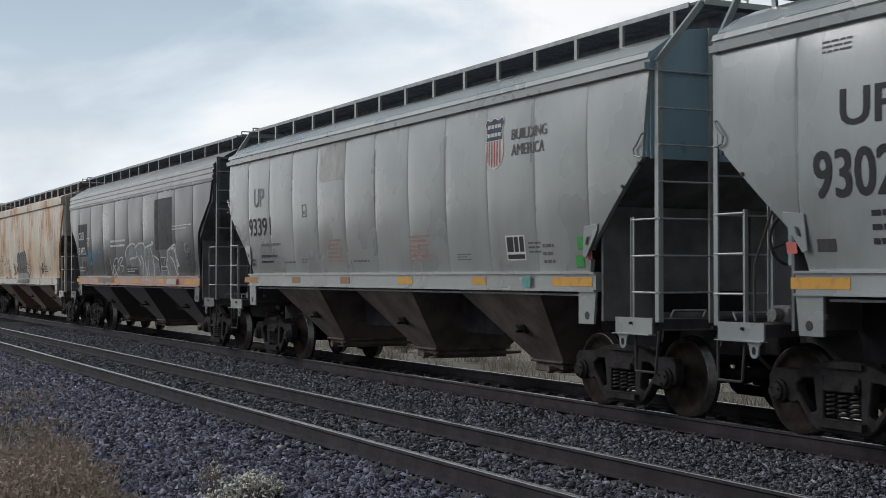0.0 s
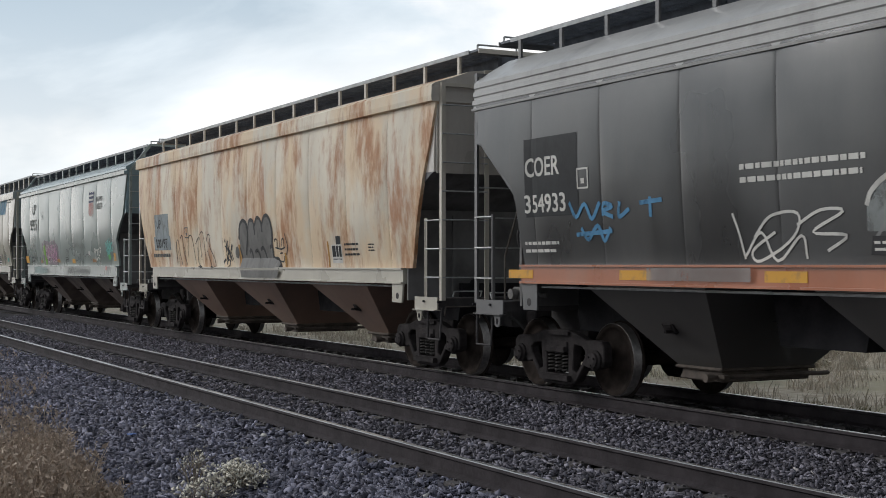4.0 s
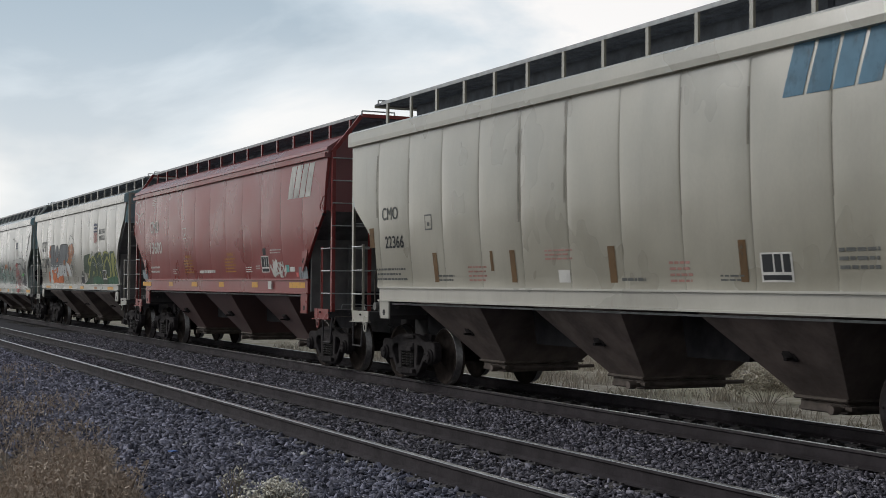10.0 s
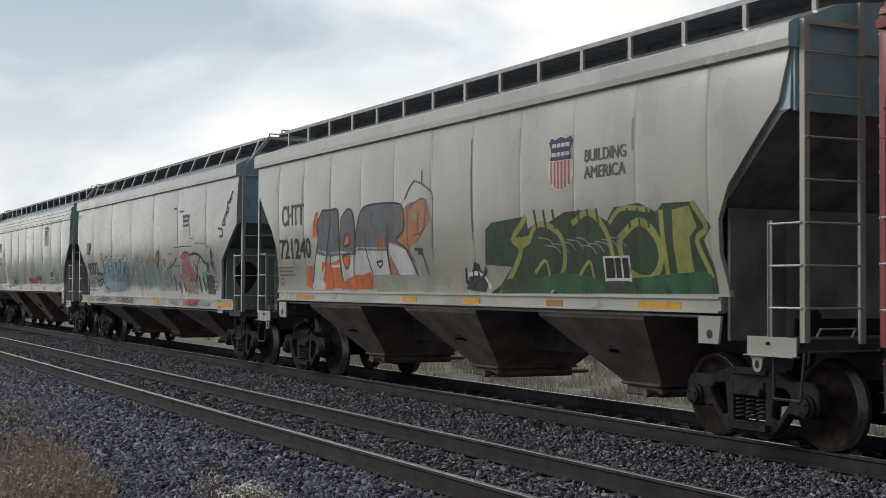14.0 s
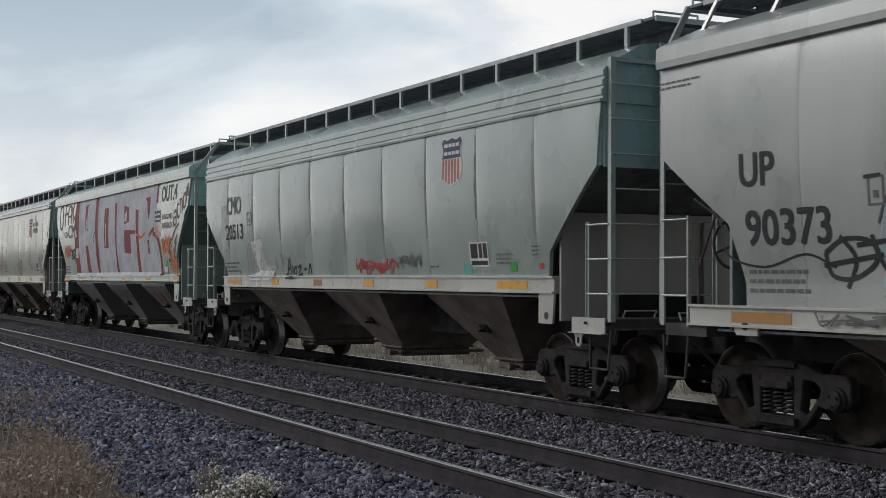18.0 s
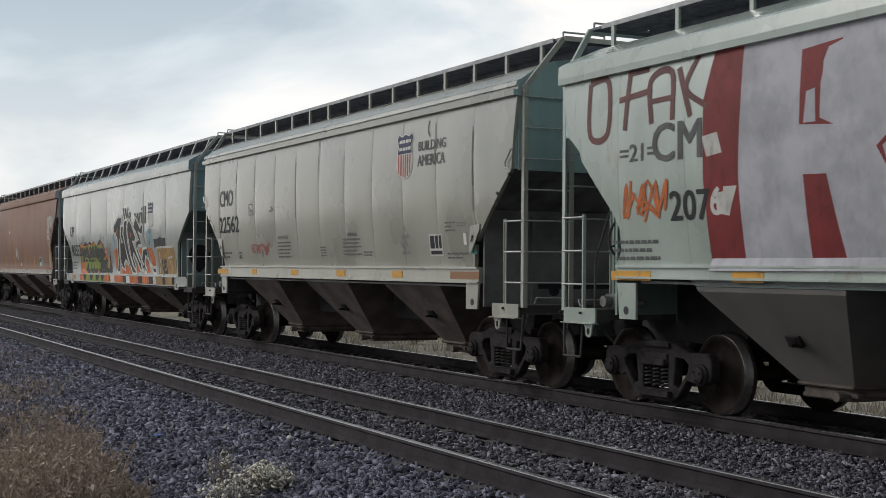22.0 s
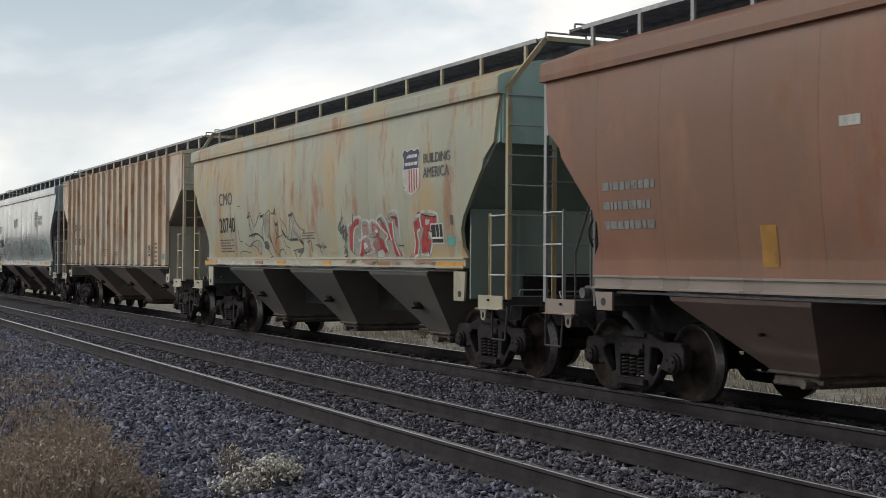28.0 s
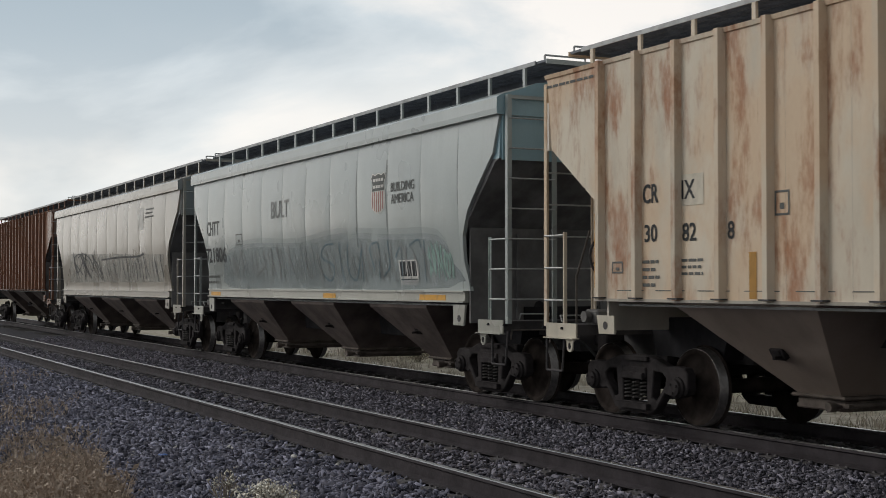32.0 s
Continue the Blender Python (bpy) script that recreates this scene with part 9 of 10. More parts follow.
shape(7, [(-3.96, 2.23), (-3.56, 2.22), (-3.57, 1.59), (-4.03, 1.59)], M_WHITEFILL, 1.60)
shape(7, [(-4.24, 2.97), (-3.56, 2.95), (-3.54, 2.65), (-3.57, 2.17), (-3.97, 2.16), (-4.15, 2.17), (-4.62, 2.21), (-4.46, 2.47), (-4.51, 2.72)], M_GREYMID, 1.72)
shape(7, [(-3.5, 2.24), (-2.87, 2.21), (-2.73, 2.11), (-2.79, 1.86), (-3.0, 1.68), (-3.32, 1.65), (-3.5, 1.78)], M_WHITEFILL, 1.84)
shape(7, [(-3.39, 2.8), (-3.14, 2.93), (-2.93, 2.89), (-2.85, 2.65), (-2.86, 2.17), (-3.53, 2.17)], M_GREYMID, 1.96)
shape(7, [(-3.25, 2.49), (-3.11, 2.53), (-3.09, 2.36), (-3.33, 2.33)], M_ORANGE, 2.08)
shape(7, [(-3.41, 2.14), (-3.1, 2.17), (-3.19, 1.98), (-3.34, 1.96)], M_ORANGE, 2.20)
stroke(7, [(-4.24, 2.97), (-3.91, 2.96), (-3.56, 2.95), (-3.53, 2.65), (-3.55, 2.1), (-3.57, 1.59)], 0.035, M_SOOT, 2.26)
stroke(7, [(-4.24, 2.97), (-4.41, 2.83), (-4.51, 2.72), (-4.48, 2.47), (-4.65, 2.18), (-4.97, 1.58)], 0.035, M_SOOT, 2.32)
stroke(7, [(-4.15, 2.19), (-4.26, 1.88), (-4.34, 1.59)], 0.035, M_SOOT, 2.38)
stroke(7, [(-3.97, 2.18), (-4.0, 1.92), (-4.02, 1.59)], 0.035, M_SOOT, 2.44)
stroke(7, [(-3.39, 2.8), (-3.14, 2.93), (-2.93, 2.89), (-2.85, 2.65), (-2.85, 2.23), (-2.73, 2.11), (-2.79, 1.86), (-3.0, 1.68), (-3.32, 1.65), (-3.5, 1.78), (-3.54, 2.15), (-3.46, 2.56), (-3.39, 2.8)], 0.035, M_SOOT, 2.50)
stroke(7, [(-3.25, 2.49), (-3.11, 2.53), (-3.09, 2.36), (-3.33, 2.33), (-3.25, 2.49)], 0.035, M_SOOT, 2.56)
stroke(7, [(-3.43, 2.15), (-3.1, 2.18), (-3.19, 1.98), (-3.34, 1.96), (-3.42, 2.13)], 0.035, M_SOOT, 2.62)
stroke(7, [(-3.88, 2.87), (-4.01, 2.49), (-4.13, 2.19)], 0.035, M_SOOT, 2.68)
shape(7, [(-0.92, 2.84), (-0.72, 2.92), (-0.11, 2.94), (-0.03, 2.64), (-0.43, 2.36), (-0.81, 2.2), (-0.57, 1.82), (-1.54, 1.83), (-1.46, 2.34)], M_WASHORANGE, 3.32)
shape(7, [(-2.8, 2.29), (-1.58, 2.26), (-1.56, 1.83), (-3.0, 1.84)], M_WHITEFILL, 3.44)
shape(7, [(-1.49, 2.34), (-0.91, 2.21), (-0.56, 1.82), (-1.21, 1.83), (-1.49, 2.15)], M_WHITEFILL, 3.56)
shape(7, [(-2.74, 2.65), (-2.55, 2.89), (-2.15, 2.96), (-1.23, 2.94), (-0.96, 2.86), (-0.95, 2.52), (-1.19, 2.37), (-1.56, 2.3), (-1.59, 2.21), (-2.87, 2.24)], M_GREYMID, 3.68)
shape(7, [(-1.98, 2.39), (-1.67, 2.42), (-1.66, 2.23), (-1.95, 2.2)], M_WASHORANGE, 3.80)
stroke(7, [(-2.74, 2.63), (-2.57, 2.88), (-2.15, 2.96), (-1.23, 2.94), (-0.94, 2.84), (-0.94, 2.52), (-1.24, 2.36), (-0.86, 2.21), (-0.56, 1.82)], 0.035, M_SOOT, 3.86)
stroke(7, [(-2.41, 2.56), (-2.41, 2.25), (-2.22, 1.83)], 0.035, M_SOOT, 3.92)
stroke(7, [(-1.52, 2.59), (-1.58, 2.23), (-1.54, 1.83)], 0.035, M_SOOT, 3.98)
stroke(7, [(-2.02, 2.04), (-1.78, 2.04), (-1.91, 1.95), (-2.02, 2.04)], 0.035, M_SOOT, 4.04)
stroke(7, [(-2.74, 2.63), (-2.89, 2.26), (-3.0, 1.84)], 0.035, M_SOOT, 4.10)
stroke(7, [(-0.87, 2.98), (-0.67, 3.16), (-0.47, 3.23), (-0.03, 3.07), (0.07, 2.92), (-0.01, 2.2)], 0.025, M_GREYINK, 4.16)
stroke(7, [(-0.72, 2.85), (-0.52, 2.91), (-0.17, 2.93), (-0.26, 2.5), (-0.62, 2.42)], 0.025, M_GREYINK, 4.22)
stroke(7, [(-0.77, 2.89), (-0.81, 2.22), (-0.61, 2.03)], 0.025, M_GREYINK, 4.28)
stroke(7, [(-0.27, 3.16), (-0.28, 3.38)], 0.025, M_GREYINK, 4.34)
stroke(7, [(-0.33, 2.13), (-0.18, 1.82)], 0.025, M_GREYINK, 4.40)
stroke(7, [(-0.38, 2.8), (-0.46, 2.5)], 0.025, M_GREYINK, 4.46)
stroke(7, [(-0.59, 2.21), (-0.32, 2.2), (-0.47, 2.15), (-0.32, 2.13)], 0.04, M_SOOT, 4.52)
shape(7, [(1.67, 2.42), (1.84, 2.51), (2.75, 2.56), (2.79, 2.39), (2.99, 2.45), (3.27, 2.44), (3.71, 2.57), (4.24, 2.57), (4.63, 2.42), (4.78, 2.57), (5.27, 2.6), (5.6, 2.48), (5.73, 2.57), (6.29, 2.56), (6.53, 2.28), (6.4, 2.15), (6.54, 1.85), (6.59, 1.58), (1.79, 1.56), (2.32, 1.91), (1.59, 1.95)], M_DKGREEN, 1.12)
shape(7, [(2.41, 1.69), (3.6, 1.84), (4.6, 1.72), (5.58, 1.79), (6.46, 1.82), (6.59, 1.58), (2.0, 1.56)], M_GREEN2, 1.24)
shape(7, [(5.9, 2.49), (6.2, 2.52), (6.31, 2.29), (6.17, 2.18), (6.2, 1.81), (5.91, 1.78), (5.88, 2.16)], M_LIMEDULL, 1.36)
shape(7, [(2.33, 2.28), (2.87, 2.31), (2.79, 2.19), (2.54, 2.12)], M_LIMEDULL, 1.48)
stroke(7, [(2.75, 2.55), (2.41, 2.28), (2.58, 2.14), (2.35, 1.86), (1.96, 1.58)], 0.09, M_LIMEDULL, 1.54)
stroke(7, [(2.79, 2.22), (3.02, 2.43), (3.36, 2.4), (3.62, 2.23), (3.62, 1.91), (3.29, 1.58)], 0.08, M_LIMEDULL, 1.60)
stroke(7, [(3.85, 2.42), (4.24, 2.54), (4.58, 2.32), (4.7, 1.95), (4.62, 1.59)], 0.08, M_LIMEDULL, 1.66)
stroke(7, [(4.85, 2.2), (5.24, 2.39), (5.56, 2.23), (5.64, 1.96), (5.41, 1.74), (5.05, 1.79), (4.88, 2.0), (4.85, 2.2)], 0.1, M_LIMEDULL, 1.72)
stroke(7, [(4.67, 2.39), (4.94, 2.55), (5.49, 2.51)], 0.06, M_LIMEDULL, 1.78)
stroke(7, [(5.69, 2.5), (5.7, 2.17), (5.73, 1.76), (5.64, 1.59)], 0.08, M_LIMEDULL, 1.84)
stroke(7, [(6.24, 2.56), (6.46, 2.28), (6.3, 2.15), (6.45, 1.84), (6.52, 1.66)], 0.07, M_LIMEDULL, 1.90)
stroke(7, [(2.9, 1.83), (3.18, 1.98), (3.26, 1.75)], 0.05, M_LIMEDULL, 1.96)
stroke(7, [(3.9, 1.76), (4.19, 1.95), (4.26, 1.7)], 0.05, M_LIMEDULL, 2.02)
stroke(7, [(2.97, 2.63), (3.04, 2.38)], 0.04, M_DKGREEN, 2.08)
stroke(7, [(3.2, 2.62), (3.26, 2.38)], 0.04, M_DKGREEN, 2.14)
stroke(7, [(3.42, 2.61), (3.48, 2.37)], 0.04, M_DKGREEN, 2.20)
stroke(7, [(4.0, 2.59), (4.05, 2.35)], 0.04, M_DKGREEN, 2.26)
stroke(7, [(4.21, 2.58), (4.26, 2.35)], 0.04, M_DKGREEN, 2.32)
stroke(7, [(4.41, 2.58), (4.46, 2.34)], 0.04, M_DKGREEN, 2.38)
stroke(7, [(5.04, 2.55), (5.09, 2.32)], 0.04, M_DKGREEN, 2.44)
stroke(7, [(5.23, 2.54), (5.28, 2.32)], 0.04, M_DKGREEN, 2.50)
stroke(7, [(5.42, 2.54), (5.46, 2.31)], 0.04, M_DKGREEN, 2.56)
stroke(7, [(3.05, 2.27), (3.31, 2.24), (3.44, 2.14)], 0.015, M_SMOKE, 2.62)
stroke(7, [(3.2, 2.17), (3.46, 2.14), (3.58, 2.05)], 0.015, M_SMOKE, 2.68)
stroke(7, [(3.37, 2.19), (3.63, 2.16), (3.75, 2.07)], 0.015, M_SMOKE, 2.74)
stroke(7, [(3.54, 2.21), (3.79, 2.18), (3.91, 2.09)], 0.015, M_SMOKE, 2.80)
stroke(7, [(3.71, 2.23), (3.96, 2.2), (4.08, 2.11)], 0.015, M_SMOKE, 2.86)
stroke(7, [(3.88, 2.25), (4.12, 2.22), (4.24, 2.13)], 0.015, M_SMOKE, 2.92)
stroke(7, [(4.02, 2.15), (4.25, 2.13), (4.37, 2.04)], 0.015, M_SMOKE, 2.98)
stroke(7, [(4.18, 2.17), (4.41, 2.15), (4.53, 2.06)], 0.015, M_SMOKE, 3.04)
stroke(7, [(4.34, 2.19), (4.57, 2.16), (4.68, 2.08)], 0.015, M_SMOKE, 3.10)
stroke(7, [(4.49, 2.21), (4.72, 2.18), (4.83, 2.09)], 0.015, M_SMOKE, 3.16)
stroke(7, [(4.65, 2.23), (4.87, 2.2), (4.98, 2.11)], 0.015, M_SMOKE, 3.22)
shape(7, [(0.97, 1.61), (1.17, 1.86), (1.36, 1.98), (1.51, 1.79), (1.63, 1.69), (1.54, 1.57)], M_SOOT, 3.34)
shape(8, [(1.91, 1.97), (2.7, 2.16), (2.74, 1.79), (2.29, 1.58), (1.75, 1.63)], M_WASHGREY, 1.12)
shape(8, [(1.75, 1.69), (2.83, 1.9), (3.14, 1.53), (1.45, 1.52)], M_WASHSEA, 1.24)
shape(8, [(0.17, 2.21), (0.7, 2.41), (1.05, 2.39), (1.36, 2.15), (1.04, 2.2), (0.81, 2.24), (0.36, 2.13)], M_WASHORANGE, 1.36)
shape(8, [(-0.65, 2.3), (-0.27, 2.14), (-0.21, 2.04), (-0.64, 2.16)], M_WASHRED, 1.48)
shape(8, [(1.86, 2.27), (2.18, 2.29), (2.19, 2.06), (2.0, 2.12)], M_WASHRED, 1.60)
shape(8, [(2.41, 2.16), (2.8, 2.24), (2.71, 2.14), (2.47, 2.11)], M_WASHRED, 1.72)
shape(8, [(3.56, 2.19), (4.2, 2.3), (4.46, 2.05), (4.77, 1.72), (4.71, 1.5), (3.87, 1.49), (3.65, 1.78)], M_WASHPINKGREY, 1.84)
shape(8, [(4.27, 2.31), (4.91, 2.33), (5.35, 2.15), (5.41, 1.86), (4.85, 1.87), (4.54, 2.11)], M_WASHPALE, 1.96)
shape(8, [(3.43, 2.33), (3.79, 2.42), (4.21, 2.4), (4.26, 2.33), (3.92, 2.26), (3.6, 2.21)], M_REDFLAT, 2.08)
shape(8, [(4.06, 2.14), (4.26, 2.13), (4.24, 1.95), (4.09, 1.95)], M_REDFLAT, 2.20)
shape(8, [(4.25, 1.76), (4.55, 1.82), (4.48, 1.68), (4.29, 1.65)], M_WASHRED, 2.32)
shape(8, [(3.88, 1.73), (4.06, 1.63), (4.39, 1.54), (4.8, 1.48), (4.8, 1.46), (3.94, 1.45)], M_WASHRED, 2.44)
shape(8, [(4.06, 1.38), (4.83, 1.38), (4.83, 1.2), (4.09, 1.19)], M_WASHRED, 2.56)
shape(8, [(5.41, 1.87), (5.94, 1.85), (5.93, 1.59), (5.53, 1.59)], M_SOOT, 2.68)
shape(8, [(5.35, 1.99), (5.59, 1.96), (5.6, 1.89), (5.44, 1.88)], M_GREEN, 2.80)
shape(8, [(5.48, 2.15), (5.66, 2.11), (5.63, 1.92), (5.49, 1.96)], M_SOOT, 2.92)
stroke(8, [(4.26, 2.34), (4.64, 2.38), (5.05, 2.32), (5.36, 2.17), (5.65, 2.11)], 0.06, M_BLACK, 2.98)
stroke(8, [(3.66, 2.38), (3.9, 2.43), (4.27, 2.39)], 0.03, M_BLACK, 3.04)
stroke(8, [(1.59, 2.52), (1.29, 2.35), (1.38, 2.15), (1.61, 2.3), (1.59, 2.52), (1.51, 2.23), (1.46, 1.95)], 0.045, M_BLACK, 3.10)
stroke(8, [(2.31, 2.05), (2.78, 2.13), (2.99, 2.22), (3.18, 2.31)], 0.045, M_BLACK, 3.16)
stroke(8, [(2.31, 2.05), (2.47, 1.89), (2.71, 1.74), (2.95, 1.53)], 0.03, M_BLACK, 3.22)
stroke(8, [(2.83, 1.9), (2.93, 1.74), (2.95, 1.53)], 0.09, M_BLACK, 3.28)
stroke(8, [(3.13, 1.74), (3.29, 1.61), (3.4, 1.51)], 0.1, M_BLACK, 3.34)
stroke(8, [(3.6, 1.73), (3.65, 1.61), (3.8, 1.5)], 0.07, M_BLACK, 3.40)
stroke(8, [(4.68, 2.14), (4.77, 1.96), (4.68, 1.82)], 0.06, M_BLACK, 3.46)
stroke(8, [(4.85, 1.87), (4.92, 1.68), (5.03, 1.51)], 0.09, M_BLACK, 3.52)
stroke(8, [(5.14, 1.85), (5.23, 1.68), (5.34, 1.53)], 0.09, M_BLACK, 3.58)
stroke(8, [(4.48, 1.68), (4.71, 1.87)], 0.05, M_BLACK, 3.64)
stroke(8, [(5.08, 2.32), (4.89, 2.14), (4.78, 1.96)], 0.03, M_BLACK, 3.70)
stroke(8, [(5.91, 2.45), (5.84, 2.35), (5.96, 2.39), (5.85, 2.26), (6.01, 2.31)], 0.05, M_BLACK, 3.76)
stroke(8, [(5.95, 2.24), (5.85, 2.11), (6.02, 2.15), (5.92, 2.02)], 0.05, M_BLACK, 3.82)
stroke(8, [(3.03, 2.11), (3.4, 2.12)], 0.02, M_BLACK, 3.88)
stroke(8, [(2.46, 2.4), (2.78, 2.42)], 0.02, M_BLACK, 3.94)
stroke(8, [(3.05, 3.46), (3.27, 3.47)], 0.04, M_BLACK, 4.00)
stroke(8, [(3.51, 3.38), (3.88, 3.37)], 0.04, M_BLACK, 4.06)
stroke(8, [(4.42, 2.72), (4.68, 2.73)], 0.02, M_BLACK, 4.12)
stroke(8, [(5.52, 2.5), (5.79, 2.52)], 0.02, M_BLACK, 4.18)
stroke(8, [(4.73, 2.6), (5.14, 2.6), (5.61, 2.56)], 0.018, M_BLACK, 4.24)
stroke(8, [(3.05, 2.55), (3.76, 2.56), (4.5, 2.55)], 0.018, M_BLACK, 4.30)
stroke(8, [(-1.31, 2.19), (-1.17, 2.31), (-0.8, 2.4), (-0.23, 2.36)], 0.03, M_WASHSEA, 4.36)
stroke(8, [(-1.22, 1.96), (-0.89, 2.27), (-0.37, 2.29), (-0.02, 2.17), (0.49, 2.35)], 0.03, M_WASHSEA, 4.42)
stroke(8, [(-0.06, 1.94), (0.28, 2.18), (0.79, 2.13), (1.07, 1.86)], 0.03, M_WASHSEA, 4.48)
stroke(8, [(-0.72, 1.82), (-0.3, 1.97), (0.15, 1.81)], 0.03, M_WASHSEA, 4.54)
stroke(8, [(0.35, 1.69), (0.86, 1.93), (1.25, 1.75)], 0.03, M_WASHSEA, 4.60)
stroke(8, [(0.92, 1.63), (1.29, 1.92), (1.48, 1.8)], 0.03, M_WASHSEA, 4.66)
stroke(8, [(1.6, 1.91), (1.95, 2.19), (2.34, 2.2)], 0.03, M_WASHSEA, 4.72)
stroke(8, [(-1.08, 1.5), (-0.8, 1.76), (-0.62, 1.47)], 0.03, M_WASHSEA, 4.78)
shape(8, [(-4.46, 2.29), (-3.89, 2.4), (-3.28, 2.43), (-2.63, 2.38), (-2.12, 2.22), (-1.99, 1.97), (-2.12, 1.47), (-4.4, 1.45), (-4.56, 1.91)], M_WASHBLUE, 1.72)
stroke(8, [(-4.4, 2.41), (-4.38, 2.16), (-4.52, 1.56)], 0.07, M_SKYBLUE, 1.78)
stroke(8, [(-4.24, 2.43), (-4.18, 2.16), (-4.28, 1.49)], 0.07, M_SKYBLUE, 1.84)
stroke(8, [(-4.09, 2.32), (-4.05, 2.11), (-4.17, 1.55)], 0.07, M_SKYBLUE, 1.90)
stroke(8, [(-3.92, 2.4), (-3.9, 2.15), (-4.06, 1.48)], 0.07, M_SKYBLUE, 1.96)
stroke(8, [(-3.78, 2.3), (-3.67, 2.1), (-3.82, 1.56)], 0.07, M_SKYBLUE, 2.02)
stroke(8, [(-3.62, 2.37), (-3.53, 2.13), (-3.68, 1.49)], 0.07, M_SKYBLUE, 2.08)
stroke(8, [(-3.48, 2.29), (-3.46, 2.09), (-3.54, 1.51)], 0.07, M_SKYBLUE, 2.14)
stroke(8, [(-3.32, 2.33), (-3.29, 2.11), (-3.41, 1.58)], 0.07, M_SKYBLUE, 2.20)
stroke(8, [(-3.18, 2.27), (-3.08, 2.08), (-3.26, 1.55)], 0.07, M_SKYBLUE, 2.26)
stroke(8, [(-3.04, 2.27), (-2.97, 2.07), (-3.07, 1.49)], 0.07, M_SKYBLUE, 2.32)
stroke(8, [(-2.89, 2.31), (-2.84, 2.1), (-2.97, 1.54)], 0.07, M_SKYBLUE, 2.38)
stroke(8, [(-2.75, 2.35), (-2.71, 2.12), (-2.8, 1.58)], 0.07, M_SKYBLUE, 2.44)
stroke(8, [(-2.61, 2.36), (-2.54, 2.12), (-2.73, 1.53)], 0.07, M_SKYBLUE, 2.50)
stroke(8, [(-2.49, 2.3), (-2.45, 2.09), (-2.51, 1.57)], 0.07, M_SKYBLUE, 2.56)
stroke(8, [(-2.35, 2.31), (-2.33, 2.09), (-2.42, 1.56)], 0.07, M_SKYBLUE, 2.62)
stroke(8, [(-2.22, 2.31), (-2.14, 2.09), (-2.33, 1.53)], 0.07, M_SKYBLUE, 2.68)
stroke(8, [(-2.11, 2.23), (-2.09, 2.05), (-2.23, 1.57)], 0.07, M_SKYBLUE, 2.74)
stroke(8, [(-1.98, 2.25), (-1.91, 2.06), (-2.08, 1.56)], 0.07, M_SKYBLUE, 2.80)
stroke(8, [(-4.55, 2.13), (-4.43, 2.37), (-4.33, 2.32), (-4.42, 2.01), (-4.35, 1.81), (-4.52, 1.47)], 0.028, M_INK2, 2.86)
stroke(8, [(-4.36, 2.15), (-4.24, 2.38), (-4.14, 2.33), (-4.23, 2.03), (-4.17, 1.8), (-4.33, 1.47)], 0.028, M_INK2, 2.92)
stroke(8, [(-4.21, 2.0), (-4.08, 2.23), (-3.98, 2.18), (-4.08, 1.88), (-4.02, 1.6), (-4.15, 1.47)], 0.028, M_INK2, 2.98)
stroke(8, [(-4.02, 2.02), (-3.9, 2.25), (-3.8, 2.2), (-3.9, 1.91), (-3.84, 1.63), (-3.97, 1.47)], 0.028, M_INK2, 3.04)
stroke(8, [(-3.82, 2.14), (-3.71, 2.37), (-3.61, 2.32), (-3.7, 2.03), (-3.63, 1.86), (-3.79, 1.48)], 0.028, M_INK2, 3.10)
stroke(8, [(-3.68, 1.98), (-3.56, 2.2), (-3.47, 2.15), (-3.56, 1.86), (-3.5, 1.62), (-3.62, 1.48)], 0.028, M_INK2, 3.16)
stroke(8, [(-3.49, 2.07), (-3.38, 2.29), (-3.29, 2.24), (-3.37, 1.96), (-3.33, 1.69), (-3.45, 1.48)], 0.028, M_INK2, 3.22)
stroke(8, [(-3.33, 2.03), (-3.22, 2.25), (-3.13, 2.2), (-3.21, 1.92), (-3.17, 1.67), (-3.28, 1.48)], 0.028, M_INK2, 3.28)
stroke(8, [(-3.16, 2.08), (-3.05, 2.29), (-2.96, 2.25), (-3.04, 1.97), (-2.98, 1.83), (-3.12, 1.48)], 0.028, M_INK2, 3.34)
stroke(8, [(-3.0, 2.05), (-2.89, 2.26), (-2.81, 2.22), (-2.89, 1.94), (-2.82, 1.81), (-2.96, 1.48)], 0.028, M_INK2, 3.40)
stroke(8, [(-2.84, 2.06), (-2.73, 2.27), (-2.65, 2.22), (-2.73, 1.95), (-2.69, 1.69), (-2.8, 1.49)], 0.028, M_INK2, 3.46)
stroke(8, [(-2.68, 2.06), (-2.58, 2.27), (-2.5, 2.23), (-2.58, 1.95), (-2.51, 1.85), (-2.65, 1.49)], 0.028, M_INK2, 3.52)
stroke(8, [(-2.52, 2.1), (-2.42, 2.31), (-2.34, 2.27), (-2.42, 2.0), (-2.35, 1.86), (-2.5, 1.49)], 0.028, M_INK2, 3.58)
stroke(8, [(-2.39, 1.98), (-2.29, 2.19), (-2.21, 2.15), (-2.29, 1.88), (-2.24, 1.72), (-2.35, 1.49)], 0.028, M_INK2, 3.64)
stroke(8, [(-2.23, 2.06), (-2.14, 2.26), (-2.06, 2.22), (-2.13, 1.95), (-2.07, 1.83), (-2.2, 1.49)], 0.028, M_INK2, 3.70)
stroke(8, [(-2.11, 1.95), (-2.01, 2.15), (-1.93, 2.11), (-2.01, 1.84), (-1.96, 1.68), (-2.06, 1.49)], 0.028, M_INK2, 3.76)
stroke(8, [(-1.95, 2.06), (-1.85, 2.26), (-1.78, 2.22), (-1.85, 1.96), (-1.79, 1.85), (-1.92, 1.49)], 0.028, M_INK2, 3.82)
